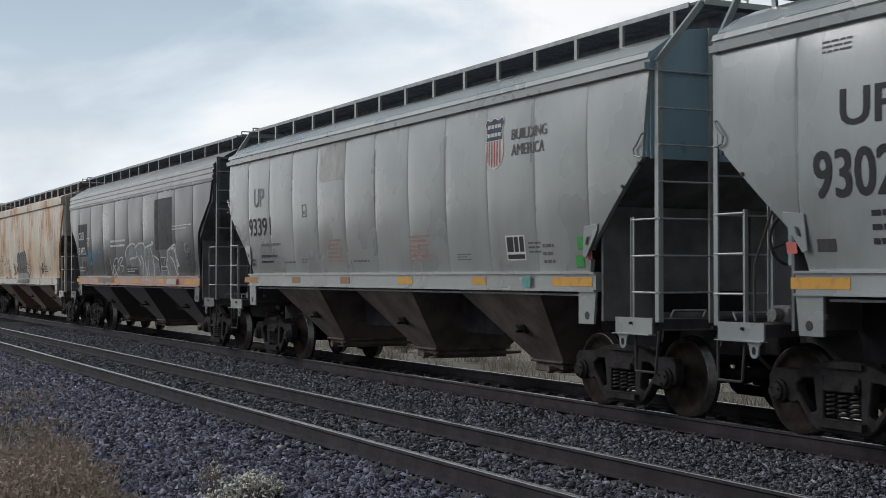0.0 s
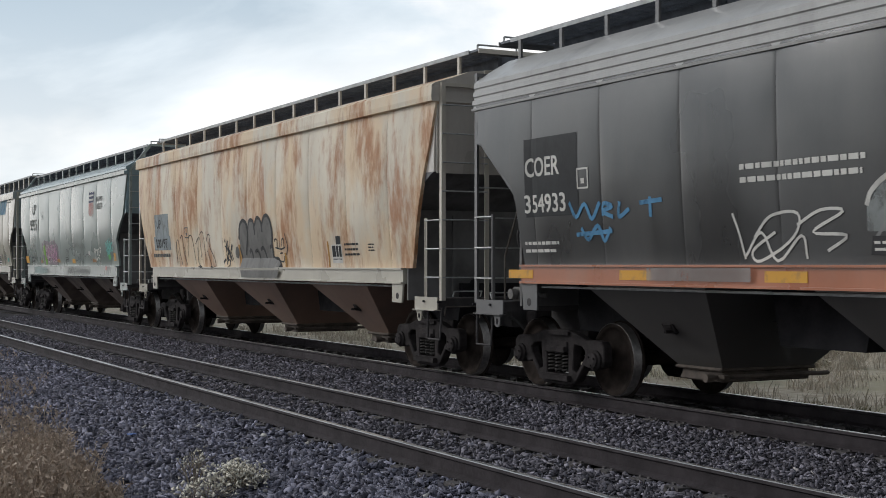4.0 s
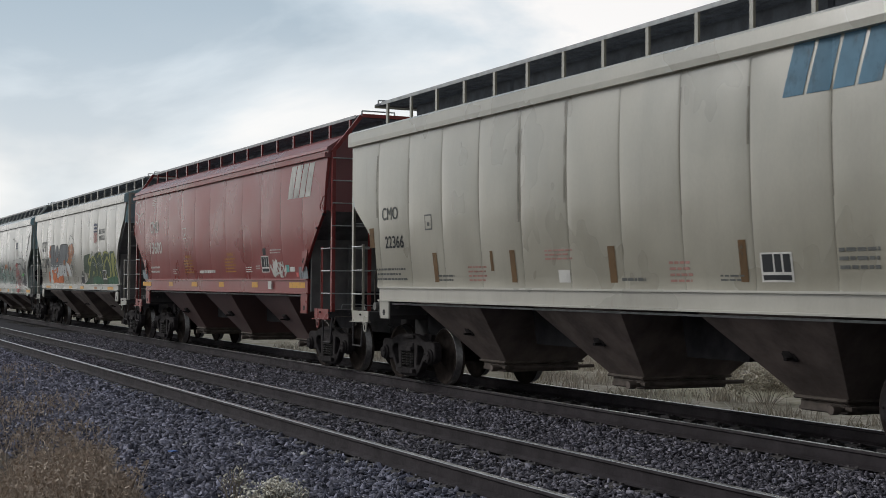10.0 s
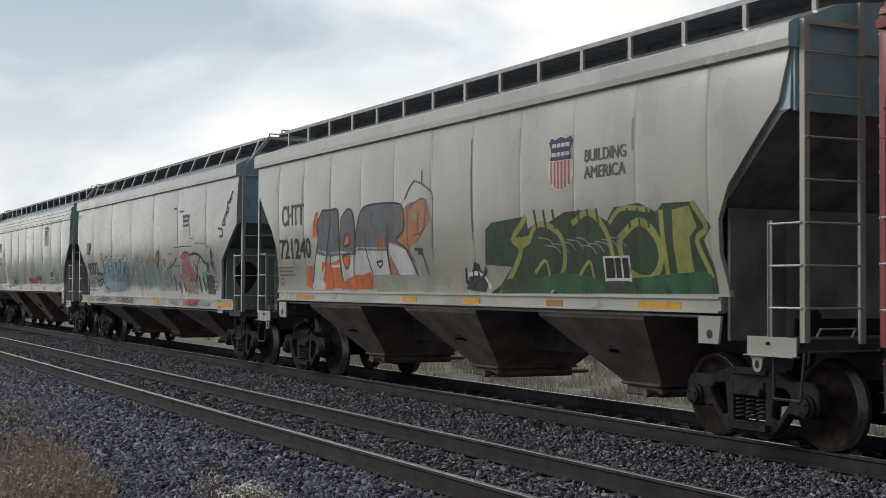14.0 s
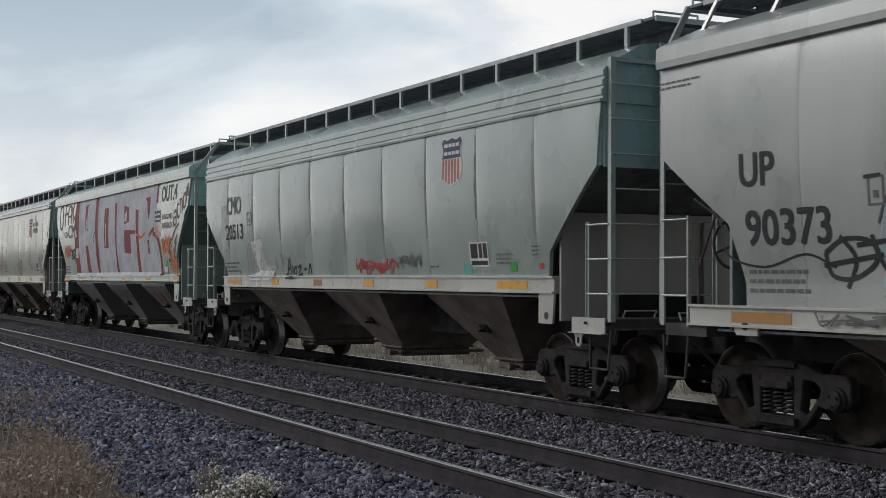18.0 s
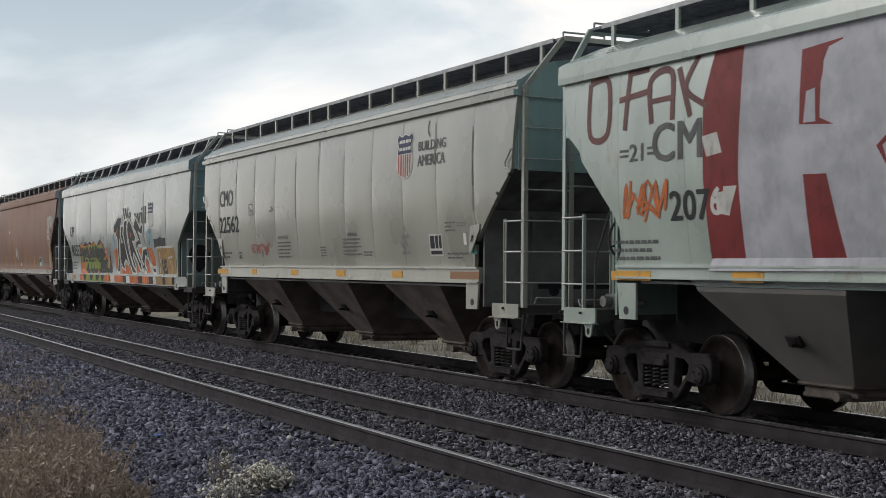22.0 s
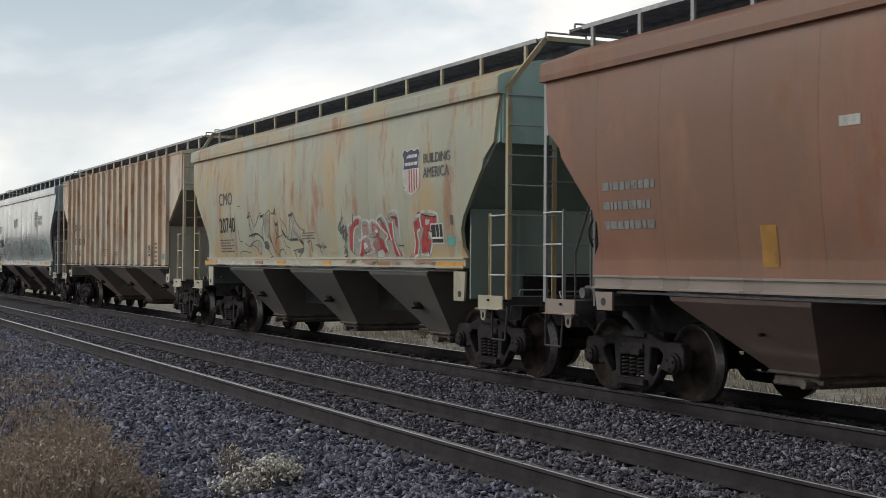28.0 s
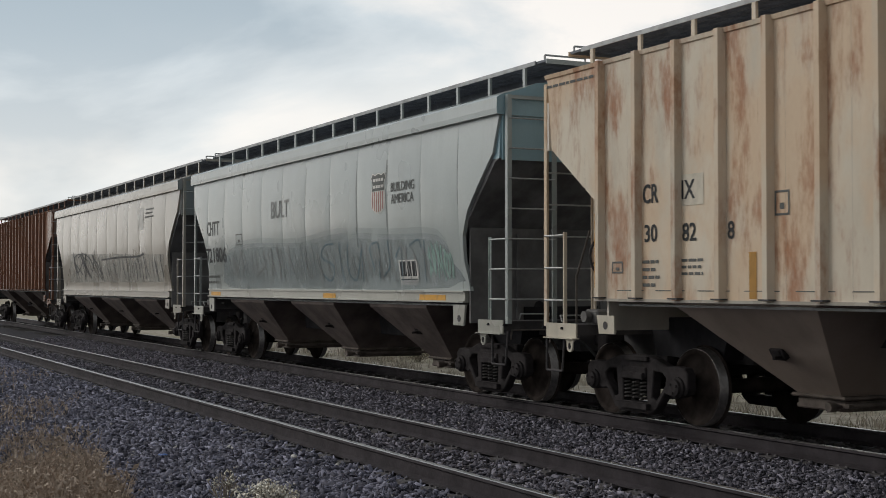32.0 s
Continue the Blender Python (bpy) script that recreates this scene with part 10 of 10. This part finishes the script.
stroke(8, [(-1.8, 2.08), (-1.71, 2.28), (-1.64, 2.24), (-1.71, 1.98), (-1.65, 1.85), (-1.78, 1.5)], 0.028, M_INK2, 3.88)
stroke(8, [(-1.68, 1.99), (-1.59, 2.18), (-1.51, 2.14), (-1.59, 1.89), (-1.53, 1.76), (-1.64, 1.5)], 0.028, M_INK2, 3.94)
stroke(8, [(-4.07, 2.45), (-3.87, 2.45)], 0.035, M_BLACK, 4.00)
stroke(8, [(-3.48, 2.45), (-3.29, 2.46)], 0.035, M_BLACK, 4.06)
stroke(8, [(-2.79, 2.45), (-2.61, 2.46)], 0.035, M_BLACK, 4.12)
stroke(8, [(-2.01, 2.44), (-1.85, 2.45)], 0.035, M_BLACK, 4.18)
stroke(8, [(-2.15, 2.37), (-1.99, 2.38)], 0.035, M_BLACK, 4.24)
stroke(8, [(-4.7, 2.55), (-4.49, 2.56)], 0.035, M_BLACK, 4.30)
stroke(8, [(-2.97, 2.26), (-2.79, 2.27)], 0.035, M_BLACK, 4.36)
stroke(8, [(-2.46, 2.34), (-2.29, 2.35)], 0.035, M_BLACK, 4.42)
stroke(8, [(-3.23, 2.82), (-3.3, 2.65), (-3.37, 2.53)], 0.03, M_BLACK, 4.48)
stroke(8, [(-5.26, 1.88), (-5.0, 2.0), (-4.66, 1.97), (-4.62, 1.79), (-4.9, 1.64), (-5.19, 1.67), (-5.26, 1.88)], 0.045, M_BLACK, 4.54)
stroke(8, [(-5.05, 2.03), (-4.87, 1.82), (-4.99, 1.55)], 0.045, M_BLACK, 4.60)
stroke(8, [(-5.29, 1.76), (-4.52, 1.85)], 0.045, M_BLACK, 4.66)
stroke(8, [(-4.65, 2.03), (-4.45, 1.67), (-3.92, 1.53)], 0.045, M_BLACK, 4.72)
stroke(8, [(-4.84, 1.94), (-4.27, 2.02), (-4.34, 2.25)], 0.045, M_BLACK, 4.78)
stroke(8, [(6.5, 2.88), (6.78, 2.84), (6.78, 2.71), (6.55, 2.71)], 0.05, M_SOOT, 1.56)
stroke(8, [(6.79, 2.93), (6.9, 3.06), (6.99, 2.96), (6.82, 2.93)], 0.05, M_SOOT, 1.62)
stroke(8, [(6.93, 3.04), (7.01, 3.17), (7.12, 3.11)], 0.05, M_SOOT, 1.68)
stroke(8, [(7.04, 3.18), (7.17, 3.31), (7.23, 3.21), (7.07, 3.18)], 0.05, M_SOOT, 1.74)
stroke(8, [(7.28, 3.37), (7.14, 3.41), (7.15, 3.29), (7.26, 3.27)], 0.05, M_SOOT, 1.80)
stroke(8, [(7.22, 3.4), (7.45, 3.62)], 0.05, M_SOOT, 1.86)
stroke(8, [(7.3, 3.46), (7.43, 3.47)], 0.05, M_SOOT, 1.92)
stroke(8, [(7.3, 3.46), (7.36, 3.38)], 0.05, M_SOOT, 1.98)
stroke(10, [(6.36, 3.14), (6.55, 3.2), (6.56, 2.89)], 0.06, M_BROWNRED, 1.56)
stroke(10, [(6.56, 2.89), (6.35, 2.86), (6.36, 3.02), (6.55, 3.05)], 0.06, M_BROWNRED, 1.62)
stroke(10, [(6.81, 3.37), (6.65, 3.29), (6.7, 3.04), (6.85, 3.08)], 0.06, M_BROWNRED, 1.68)
stroke(10, [(6.84, 3.43), (7.06, 3.46)], 0.06, M_BROWNRED, 1.74)
stroke(10, [(6.93, 3.45), (6.98, 3.12)], 0.06, M_BROWNRED, 1.80)
stroke(10, [(7.06, 3.42), (7.11, 3.16)], 0.06, M_BROWNRED, 1.86)
stroke(10, [(7.16, 3.54), (7.32, 3.57), (7.35, 3.31), (7.18, 3.26), (7.16, 3.54)], 0.06, M_BROWNRED, 1.92)
stroke(10, [(7.38, 3.38), (7.37, 3.72), (7.5, 3.51), (7.46, 3.8)], 0.06, M_BROWNRED, 1.98)
stroke(10, [(6.12, 2.5), (6.42, 2.74), (6.78, 2.89)], 0.06, M_BROWNRED, 2.04)
stroke(10, [(6.32, 2.44), (6.64, 2.64)], 0.06, M_BROWNRED, 2.10)
stroke(10, [(6.26, 2.26), (6.52, 2.48)], 0.06, M_BROWNRED, 2.16)
blob(12, [(-4.85, 2.28), (-4.66, 2.35), (-4.45, 2.29), (-4.06, 2.37), (-3.82, 2.31), (-3.44, 2.37), (-3.22, 2.29), (-2.9, 2.38), (-2.65, 2.29), (-2.36, 2.27), (-2.12, 2.41), (-1.89, 2.37), (-1.6, 2.22), (-1.4, 2.04), (-1.5, 1.89), (-2.96, 1.9), (-4.58, 1.92)], M_SOOT, 1.00)
blob(12, [(-4.86, 2.25), (-4.58, 2.31), (-4.29, 2.25), (-3.95, 2.26), (-3.61, 2.3), (-3.19, 2.26), (-2.86, 2.37), (-2.58, 2.28), (-2.22, 2.23), (-1.92, 2.34), (-1.7, 2.22), (-1.47, 2.06), (-1.19, 1.96), (-1.04, 1.81), (-0.82, 1.59), (-0.72, 1.44), (-1.26, 1.43), (-3.4, 1.41), (-5.01, 1.41), (-5.05, 1.83)], M_ORANGE, 1.10)
blob(12, [(-4.78, 2.19), (-4.3, 2.21), (-3.83, 2.24), (-3.42, 2.26), (-3.03, 2.27), (-2.58, 2.24), (-2.19, 2.25), (-1.87, 2.23), (-1.56, 2.11), (-1.43, 1.92), (-1.2, 1.81), (-1.04, 1.62), (-0.88, 1.45), (-4.22, 1.42), (-4.44, 1.54), (-4.83, 1.68)], M_LIME, 1.20)
blob(12, [(-4.84, 2.1), (-4.69, 2.21), (-4.48, 2.15), (-4.43, 1.99), (-4.39, 1.84), (-4.31, 1.65), (-4.14, 1.47), (-4.31, 1.43), (-4.52, 1.57), (-4.72, 1.75), (-4.86, 1.86)], M_SOOT, 1.30)
blob(12, [(-4.44, 2.15), (-4.26, 2.2), (-4.11, 2.11), (-4.14, 1.96), (-4.32, 1.91), (-4.43, 2)], M_SOOT, 1.32)
blob(12, [(-4.05, 2.16), (-3.87, 2.24), (-3.73, 2.13), (-3.68, 1.99), (-3.46, 1.91), (-3.6, 1.85), (-3.92, 1.86), (-4.09, 1.98)], M_SOOT, 1.34)
blob(12, [(-3.64, 2.15), (-3.43, 2.23), (-3.26, 2.11), (-3.21, 1.95), (-3.39, 1.87), (-3.61, 1.94)], M_SOOT, 1.36)
blob(12, [(-3.24, 2.17), (-3.03, 2.25), (-2.87, 2.1), (-2.8, 1.92), (-3.01, 1.85), (-3.22, 1.94)], M_SOOT, 1.38)
blob(12, [(-2.82, 2.17), (-2.62, 2.25), (-2.42, 2.14), (-2.3, 1.89), (-2.5, 1.81), (-2.76, 1.93)], M_SOOT, 1.40)
blob(12, [(-2.42, 2.12), (-2.23, 2.19), (-2.03, 2.13), (-1.78, 2.18), (-1.56, 2.08), (-1.5, 1.92), (-1.72, 1.84), (-2.23, 1.86), (-2.38, 1.98)], M_SOOT, 1.42)
blob(12, [(-4.31, 1.81), (-4.05, 1.82), (-3.77, 1.58), (-3.64, 1.42), (-4.05, 1.42), (-4.27, 1.61)], M_SOOT, 1.44)
blob(12, [(-3.85, 1.8), (-3.52, 1.82), (-3.25, 1.61), (-3.09, 1.43), (-3.48, 1.42), (-3.73, 1.63)], M_SOOT, 1.46)
blob(12, [(-3.41, 1.8), (-3.13, 1.83), (-2.87, 1.62), (-2.68, 1.43), (-2.98, 1.42), (-3.25, 1.61)], M_SOOT, 1.48)
blob(12, [(-2.9, 1.85), (-2.74, 1.73), (-2.57, 1.57), (-2.57, 1.43), (-2.72, 1.48), (-2.87, 1.67)], M_SOOT, 1.50)
blob(12, [(-2.39, 1.8), (-2.03, 1.84), (-1.59, 1.81), (-1.38, 1.87), (-1.18, 1.76), (-1.04, 1.59), (-0.94, 1.45), (-1.42, 1.43), (-2.28, 1.43), (-2.46, 1.6)], M_SOOT, 1.52)
stroke(12, [(-4.48, 1.59), (-4.26, 1.49)], 0.025, M_LIME, 1.70)
stroke(12, [(-4, 2.03), (-3.91, 1.91)], 0.025, M_LIME, 1.73)
stroke(12, [(-3.62, 2.08), (-3.53, 1.94), (-3.37, 1.94)], 0.025, M_LIME, 1.76)
stroke(12, [(-3.49, 2.13), (-3.39, 2.02)], 0.025, M_LIME, 1.79)
stroke(12, [(-2.07, 1.65), (-1.56, 1.62)], 0.025, M_LIME, 1.82)
stroke(12, [(-2, 1.57), (-1.9, 1.49)], 0.025, M_LIME, 1.85)
stroke(12, [(-1.79, 1.59), (-1.73, 1.51)], 0.025, M_LIME, 1.88)
stroke(12, [(-1.66, 1.65), (-1.49, 1.62)], 0.025, M_LIME, 1.91)
stroke(12, [(-2.05, 2.02), (-1.98, 1.89)], 0.025, M_LIME, 1.94)
stroke(12, [(-2.76, 1.8), (-2.5, 1.8)], 0.025, M_LIME, 1.97)
stroke(12, [(-1.34, 2.04), (-1.28, 2.18), (-1.24, 2.05), (-1.15, 2.01)], 0.05, M_ORANGE, 2.00)
stroke(12, [(-1.46, 1.79), (-1.57, 1.9)], 0.05, M_ORANGE, 2.03)
stroke(12, [(-0.88, 1.65), (-0.79, 1.49)], 0.05, M_ORANGE, 2.06)
blob(12, [(-1, 1.45), (-0.96, 1.73), (-0.77, 2.18), (-0.68, 2.36), (-0.67, 2.33), (-0.77, 1.96), (-0.76, 1.65), (-0.63, 1.46)], M_SOOT, 2.86)
shape(9, [(-6.66, 3.14), (-6.39, 3.15), (-6.29, 2.92), (-6.24, 2.57), (-6.39, 2.17), (-6.66, 2.19), (-6.66, 2.65)], M_SMEAR, 1.12)
shape(9, [(-4.85, 2.34), (-4.5, 2.38), (-4.16, 2.39), (-4.09, 2.27), (-4.05, 2.02), (-3.92, 1.76), (-4.42, 1.76), (-4.7, 2.02)], M_SMEAR, 1.24)
shape(9, [(-5.27, 1.64), (-4.42, 1.76), (-3.54, 1.9), (-3.57, 1.59), (-5.22, 1.57)], M_SMEAR, 1.36)
stroke(9, [(-3.44, 2.03), (-3.4, 1.79)], 0.06, M_SMOKE, 1.42)
stroke(9, [(-3.2, 2.08), (-3.1, 1.84)], 0.06, M_SMOKE, 1.48)
stroke(9, [(-2.89, 1.67), (-2.7, 1.99), (-2.69, 1.69)], 0.045, M_BLACK, 1.54)
stroke(9, [(-2.82, 1.78), (-2.66, 1.83)], 0.045, M_BLACK, 1.60)
stroke(9, [(-2.56, 1.85), (-2.59, 1.69)], 0.045, M_BLACK, 1.66)
stroke(9, [(-2.45, 1.82), (-2.53, 1.73), (-2.42, 1.7), (-2.37, 1.81), (-2.45, 1.82)], 0.045, M_BLACK, 1.72)
stroke(9, [(-2.31, 1.82), (-2.12, 1.85), (-2.3, 1.68), (-2.09, 1.71)], 0.045, M_BLACK, 1.78)
stroke(9, [(-2.0, 1.78), (-1.87, 1.79)], 0.045, M_BLACK, 1.84)
stroke(9, [(-1.81, 1.69), (-1.69, 1.88), (-1.66, 1.7)], 0.045, M_BLACK, 1.90)
stroke(9, [(-2.86, 1.62), (-2.46, 1.64)], 0.045, M_BLACK, 1.96)
hatch(8, -1.5, 1.5, 1.5, 2.3, M_SEA, 0.022, 46, 201, 0.5)
hatch(8, -1.2, 1.3, 1.6, 2.45, M_GREYSOFT, 0.018, 34, 202, -0.4)
hatch(8, 0.9, 3.1, 1.5, 2.2, M_SEA, 0.02, 22, 203, 0.6)
hatch(8, -3.6, -1.0, 1.5, 2.35, M_INK2, 0.016, 26, 204, -0.5)
spray(8, -1.3, 0.4, 1.6, 2.4, M_WASHSEA, 40, 205)
spray(8, 3.4, 4.9, 1.5, 2.2, M_WASHRED, 26, 206)
shape(10, [(-4.59, 4.0), (-4.14, 3.99), (-4.16, 3.39), (-4.21, 2.6), (-4.18, 1.73), (-4.74, 1.73), (-4.79, 2.56), (-4.78, 3.44)], M_DKRED, 1.70)
shape(10, [(-3.26, 3.76), (-2.71, 3.8), (-2.75, 3.0), (-3.28, 3.04)], M_DKRED, 1.80)
shape(10, [(-3.24, 2.56), (-2.92, 2.55), (-2.72, 1.72), (-3.19, 1.72)], M_DKRED, 1.90)
shape(10, [(-1.9, 3.97), (-1.53, 3.92), (-1.58, 2.78), (-1.57, 1.72), (-1.83, 1.72), (-1.91, 2.21), (-2.27, 2.76), (-1.96, 2.98)], M_DKRED, 2.00)
shape(10, [(-0.76, 3.57), (-0.25, 3.57), (-0.31, 2.44), (-0.83, 2.45)], M_DKRED, 2.10)
shape(10, [(0.47, 3.68), (0.72, 3.65), (0.63, 2.4), (0.72, 1.72), (0.48, 1.72), (0.5, 2.4)], M_DKRED, 2.20)
shape(10, [(1.54, 3.55), (2.07, 3.48), (2.08, 3.1), (1.52, 3.04)], M_DKRED, 2.30)
shape(10, [(1.52, 2.89), (2.74, 2.86), (2.74, 2.77), (2.14, 2.75), (2.21, 2.65), (2.18, 2.25), (1.48, 2.28)], M_DKRED, 2.40)
shape(10, [(2.75, 3.4), (3.07, 3.36), (3.04, 2.64), (3.09, 1.72), (2.8, 1.72), (2.8, 2.52)], M_DKRED, 2.50)
shape(10, [(-3.18, 3.35), (-3.06, 3.37), (-3.05, 3.05), (-3.22, 3.05)], M_LETTERFILL, 2.60)
shape(10, [(-0.66, 3.14), (-0.56, 3.15), (-0.61, 2.5), (-0.69, 2.51)], M_LETTERFILL, 2.70)
shape(10, [(1.58, 3.31), (1.83, 3.4), (1.84, 3.14), (1.58, 3.1)], M_LETTERFILL, 2.80)
shape(10, [(-2.1, 2.51), (-2.19, 2.76), (-1.94, 2.92), (-1.9, 2.27)], M_LETTERFILL, 2.90)
stroke(10, [(-7.02, 3.87), (-6.63, 3.85), (-6.61, 3.24), (-6.98, 3.23), (-7.02, 3.87)], 0.08, M_BROWNRED, 2.95)
stroke(10, [(-6.18, 3.91), (-6.25, 3.24)], 0.08, M_BROWNRED, 3.00)
stroke(10, [(-6.38, 3.6), (-5.73, 3.65)], 0.07, M_BROWNRED, 3.05)
stroke(10, [(-6.18, 3.89), (-5.8, 3.9)], 0.07, M_BROWNRED, 3.10)
stroke(10, [(-5.72, 3.27), (-5.76, 3.76), (-5.37, 3.81), (-5.33, 3.28)], 0.08, M_BROWNRED, 3.15)
stroke(10, [(-5.74, 3.52), (-5.33, 3.53)], 0.06, M_BROWNRED, 3.20)
stroke(10, [(-5.24, 3.84), (-5.01, 3.29)], 0.08, M_BROWNRED, 3.25)
stroke(10, [(-4.77, 4.06), (-5.1, 3.62), (-4.71, 3.36)], 0.07, M_BROWNRED, 3.30)
stroke(10, [(-1.57, 3.82), (-1.61, 2.9), (-1.46, 1.72)], 0.02, M_SMOKE, 3.35)
stroke(10, [(-0.07, 3.59), (-0.03, 2.42), (-0.05, 1.74)], 0.02, M_SMOKE, 3.40)
stroke(10, [(1.32, 3.29), (1.25, 2.52), (1.35, 1.98)], 0.02, M_SMOKE, 3.45)
stroke(10, [(2.61, 3.2), (2.66, 2.53), (2.75, 1.86)], 0.02, M_SMOKE, 3.50)
words(10, '67', -4.69, -4.24, 2.21, 2.51, M_PALE)
words(10, '=21=', -6.35, -5.62, 2.87, 3.07, M_GREYINK)
shape(4, [(-4.9, 1.56), (-3.9, 1.57), (-3.3, 1.53), (-2.7, 1.54), (-2.7, 1.36), (-3.6, 1.34), (-4.8, 1.36)], M_WASHTEAL, 1.3)
scribble(4, 0.1, 3.2, 1.32, 1.58, M_GREYINK, 0.02, 9, 305)
shape(4, [(-3.36, 2.06), (-3.3, 2.22), (-3.12, 2.27), (-2.98, 2.2), (-2.98, 2.06), (-3.06, 1.96), (-2.94, 1.86), (-2.86, 1.74), (-2.92, 1.63), (-3.1, 1.62), (-3.22, 1.68), (-3.24, 1.8), (-3.16, 1.9), (-3.3, 1.94)], M_WASHLIME, 2.1)
shape(4, [(-3.5, 2.3), (-3.1, 2.42), (-2.4, 2.36), (-1.6, 2.4), (-1.1, 2.2), (-1.05, 1.8), (-1.4, 1.63), (-3.4, 1.63), (-3.6, 1.95)], M_WASHPINK, 1.15)
shape(4, [(-3.78, 1.9), (-3.66, 1.84), (-3.52, 1.72), (-3.6, 1.68), (-3.74, 1.76)], M_WASHLIME, 2.1)
for k in range(15):
    patch(15, -6.2 + 0.78 * k, -5.65 + 0.78 * k, 1.575, 1.585, M_GREYINK, "lap_seam")
# three thin blue-grey layers over the lower half, stepped at the upper edge
for step in range(3):
    up = 2.42 + 0.09 * step
    blob(16, [(-4.9 + 0.2 * step, up - 0.1), (-2.8, up), (-0.4, up - 0.07), (1.6, up + 0.04), (3.9, up - 0.05), (5.6, up - 0.12), (6.0, 2.0), (5.8, 1.60), (-1.0, 1.59), (-4.9, 1.60), (-5.2, 2.0)], M_WASHBLUE2, 0.6 + 0.15 * step)
# ---- what moves ----
# dirt that has run down from the roof edge along the seams of the side sheets
M_SEAMDIRT = ink("brown_seam_dirt", (0.10, 0.078, 0.058), 0.34, 5.0, top=0.35)
M_SEAMPALE = ink("pale_seam_runs", (0.50, 0.40, 0.37), 0.42, 5.0, top=0.40)
for car_no, dirt, share in ((0, M_SEAMDIRT, 0.5), (1, M_SEAMDIRT, 0.5), (4, M_SEAMDIRT, 0.45), (5, M_SEAMDIRT, 0.5), (6, M_SEAMPALE, 0.45), (7, M_SEAMDIRT, 0.4), (8, M_SEAMDIRT, 0.5), (9, M_SEAMDIRT, 0.5), (11, M_SEAMDIRT, 0.65), (12, M_SEAMDIRT, 0.35), (16, M_SEAMDIRT, 0.4)):
    rnd_s = random.Random(900 + car_no)
    c = CARS[car_no]
    for i in range(1, c["panels"]):
        x = -c["end"] + 2 * c["end"] * i / c["panels"]
        for _ in range(2):
            if rnd_s.random() > share:
                continue
            z1 = c["eave"] - rnd_s.uniform(0.08, 0.5)
            z0 = max(c["sill"] + 0.1, z1 - rnd_s.uniform(0.3, 1.5))
            dx = rnd_s.uniform(-0.05, 0.05)
            stroke(car_no, [(x + dx, z1), (x + dx + rnd_s.uniform(-0.015, 0.015), (z0 + z1) / 2), (x + dx, z0)], rnd_s.uniform(0.018, 0.045), dirt, 0.3)


def motions():
    times = [i * 1.0 for i in range(33)]
    for car in CARS:
        walk(car, [(t, pose(car["start_x"] + run(t), TRACK_Y, 0)) for t in times])
    turns = [i / 15 for i in range(481)]
    for key, ax in (("front", 0.89), ("back", -0.89)):
        first = WHEELS[key][0]
        walk(first, [(t, pose(ax, 0, 0.457, 0, math.degrees(run(t) / 0.457) % 360, 0)) for t in turns])
        act, slot = first.animation_data.action, first.animation_data.action_slot
        for w in WHEELS[key][1:]:
            w.rotation_mode = "QUATERNION"
            w.animation_data_create()
            w.animation_data.action = act
            w.animation_data.action_slot = slot


motions()
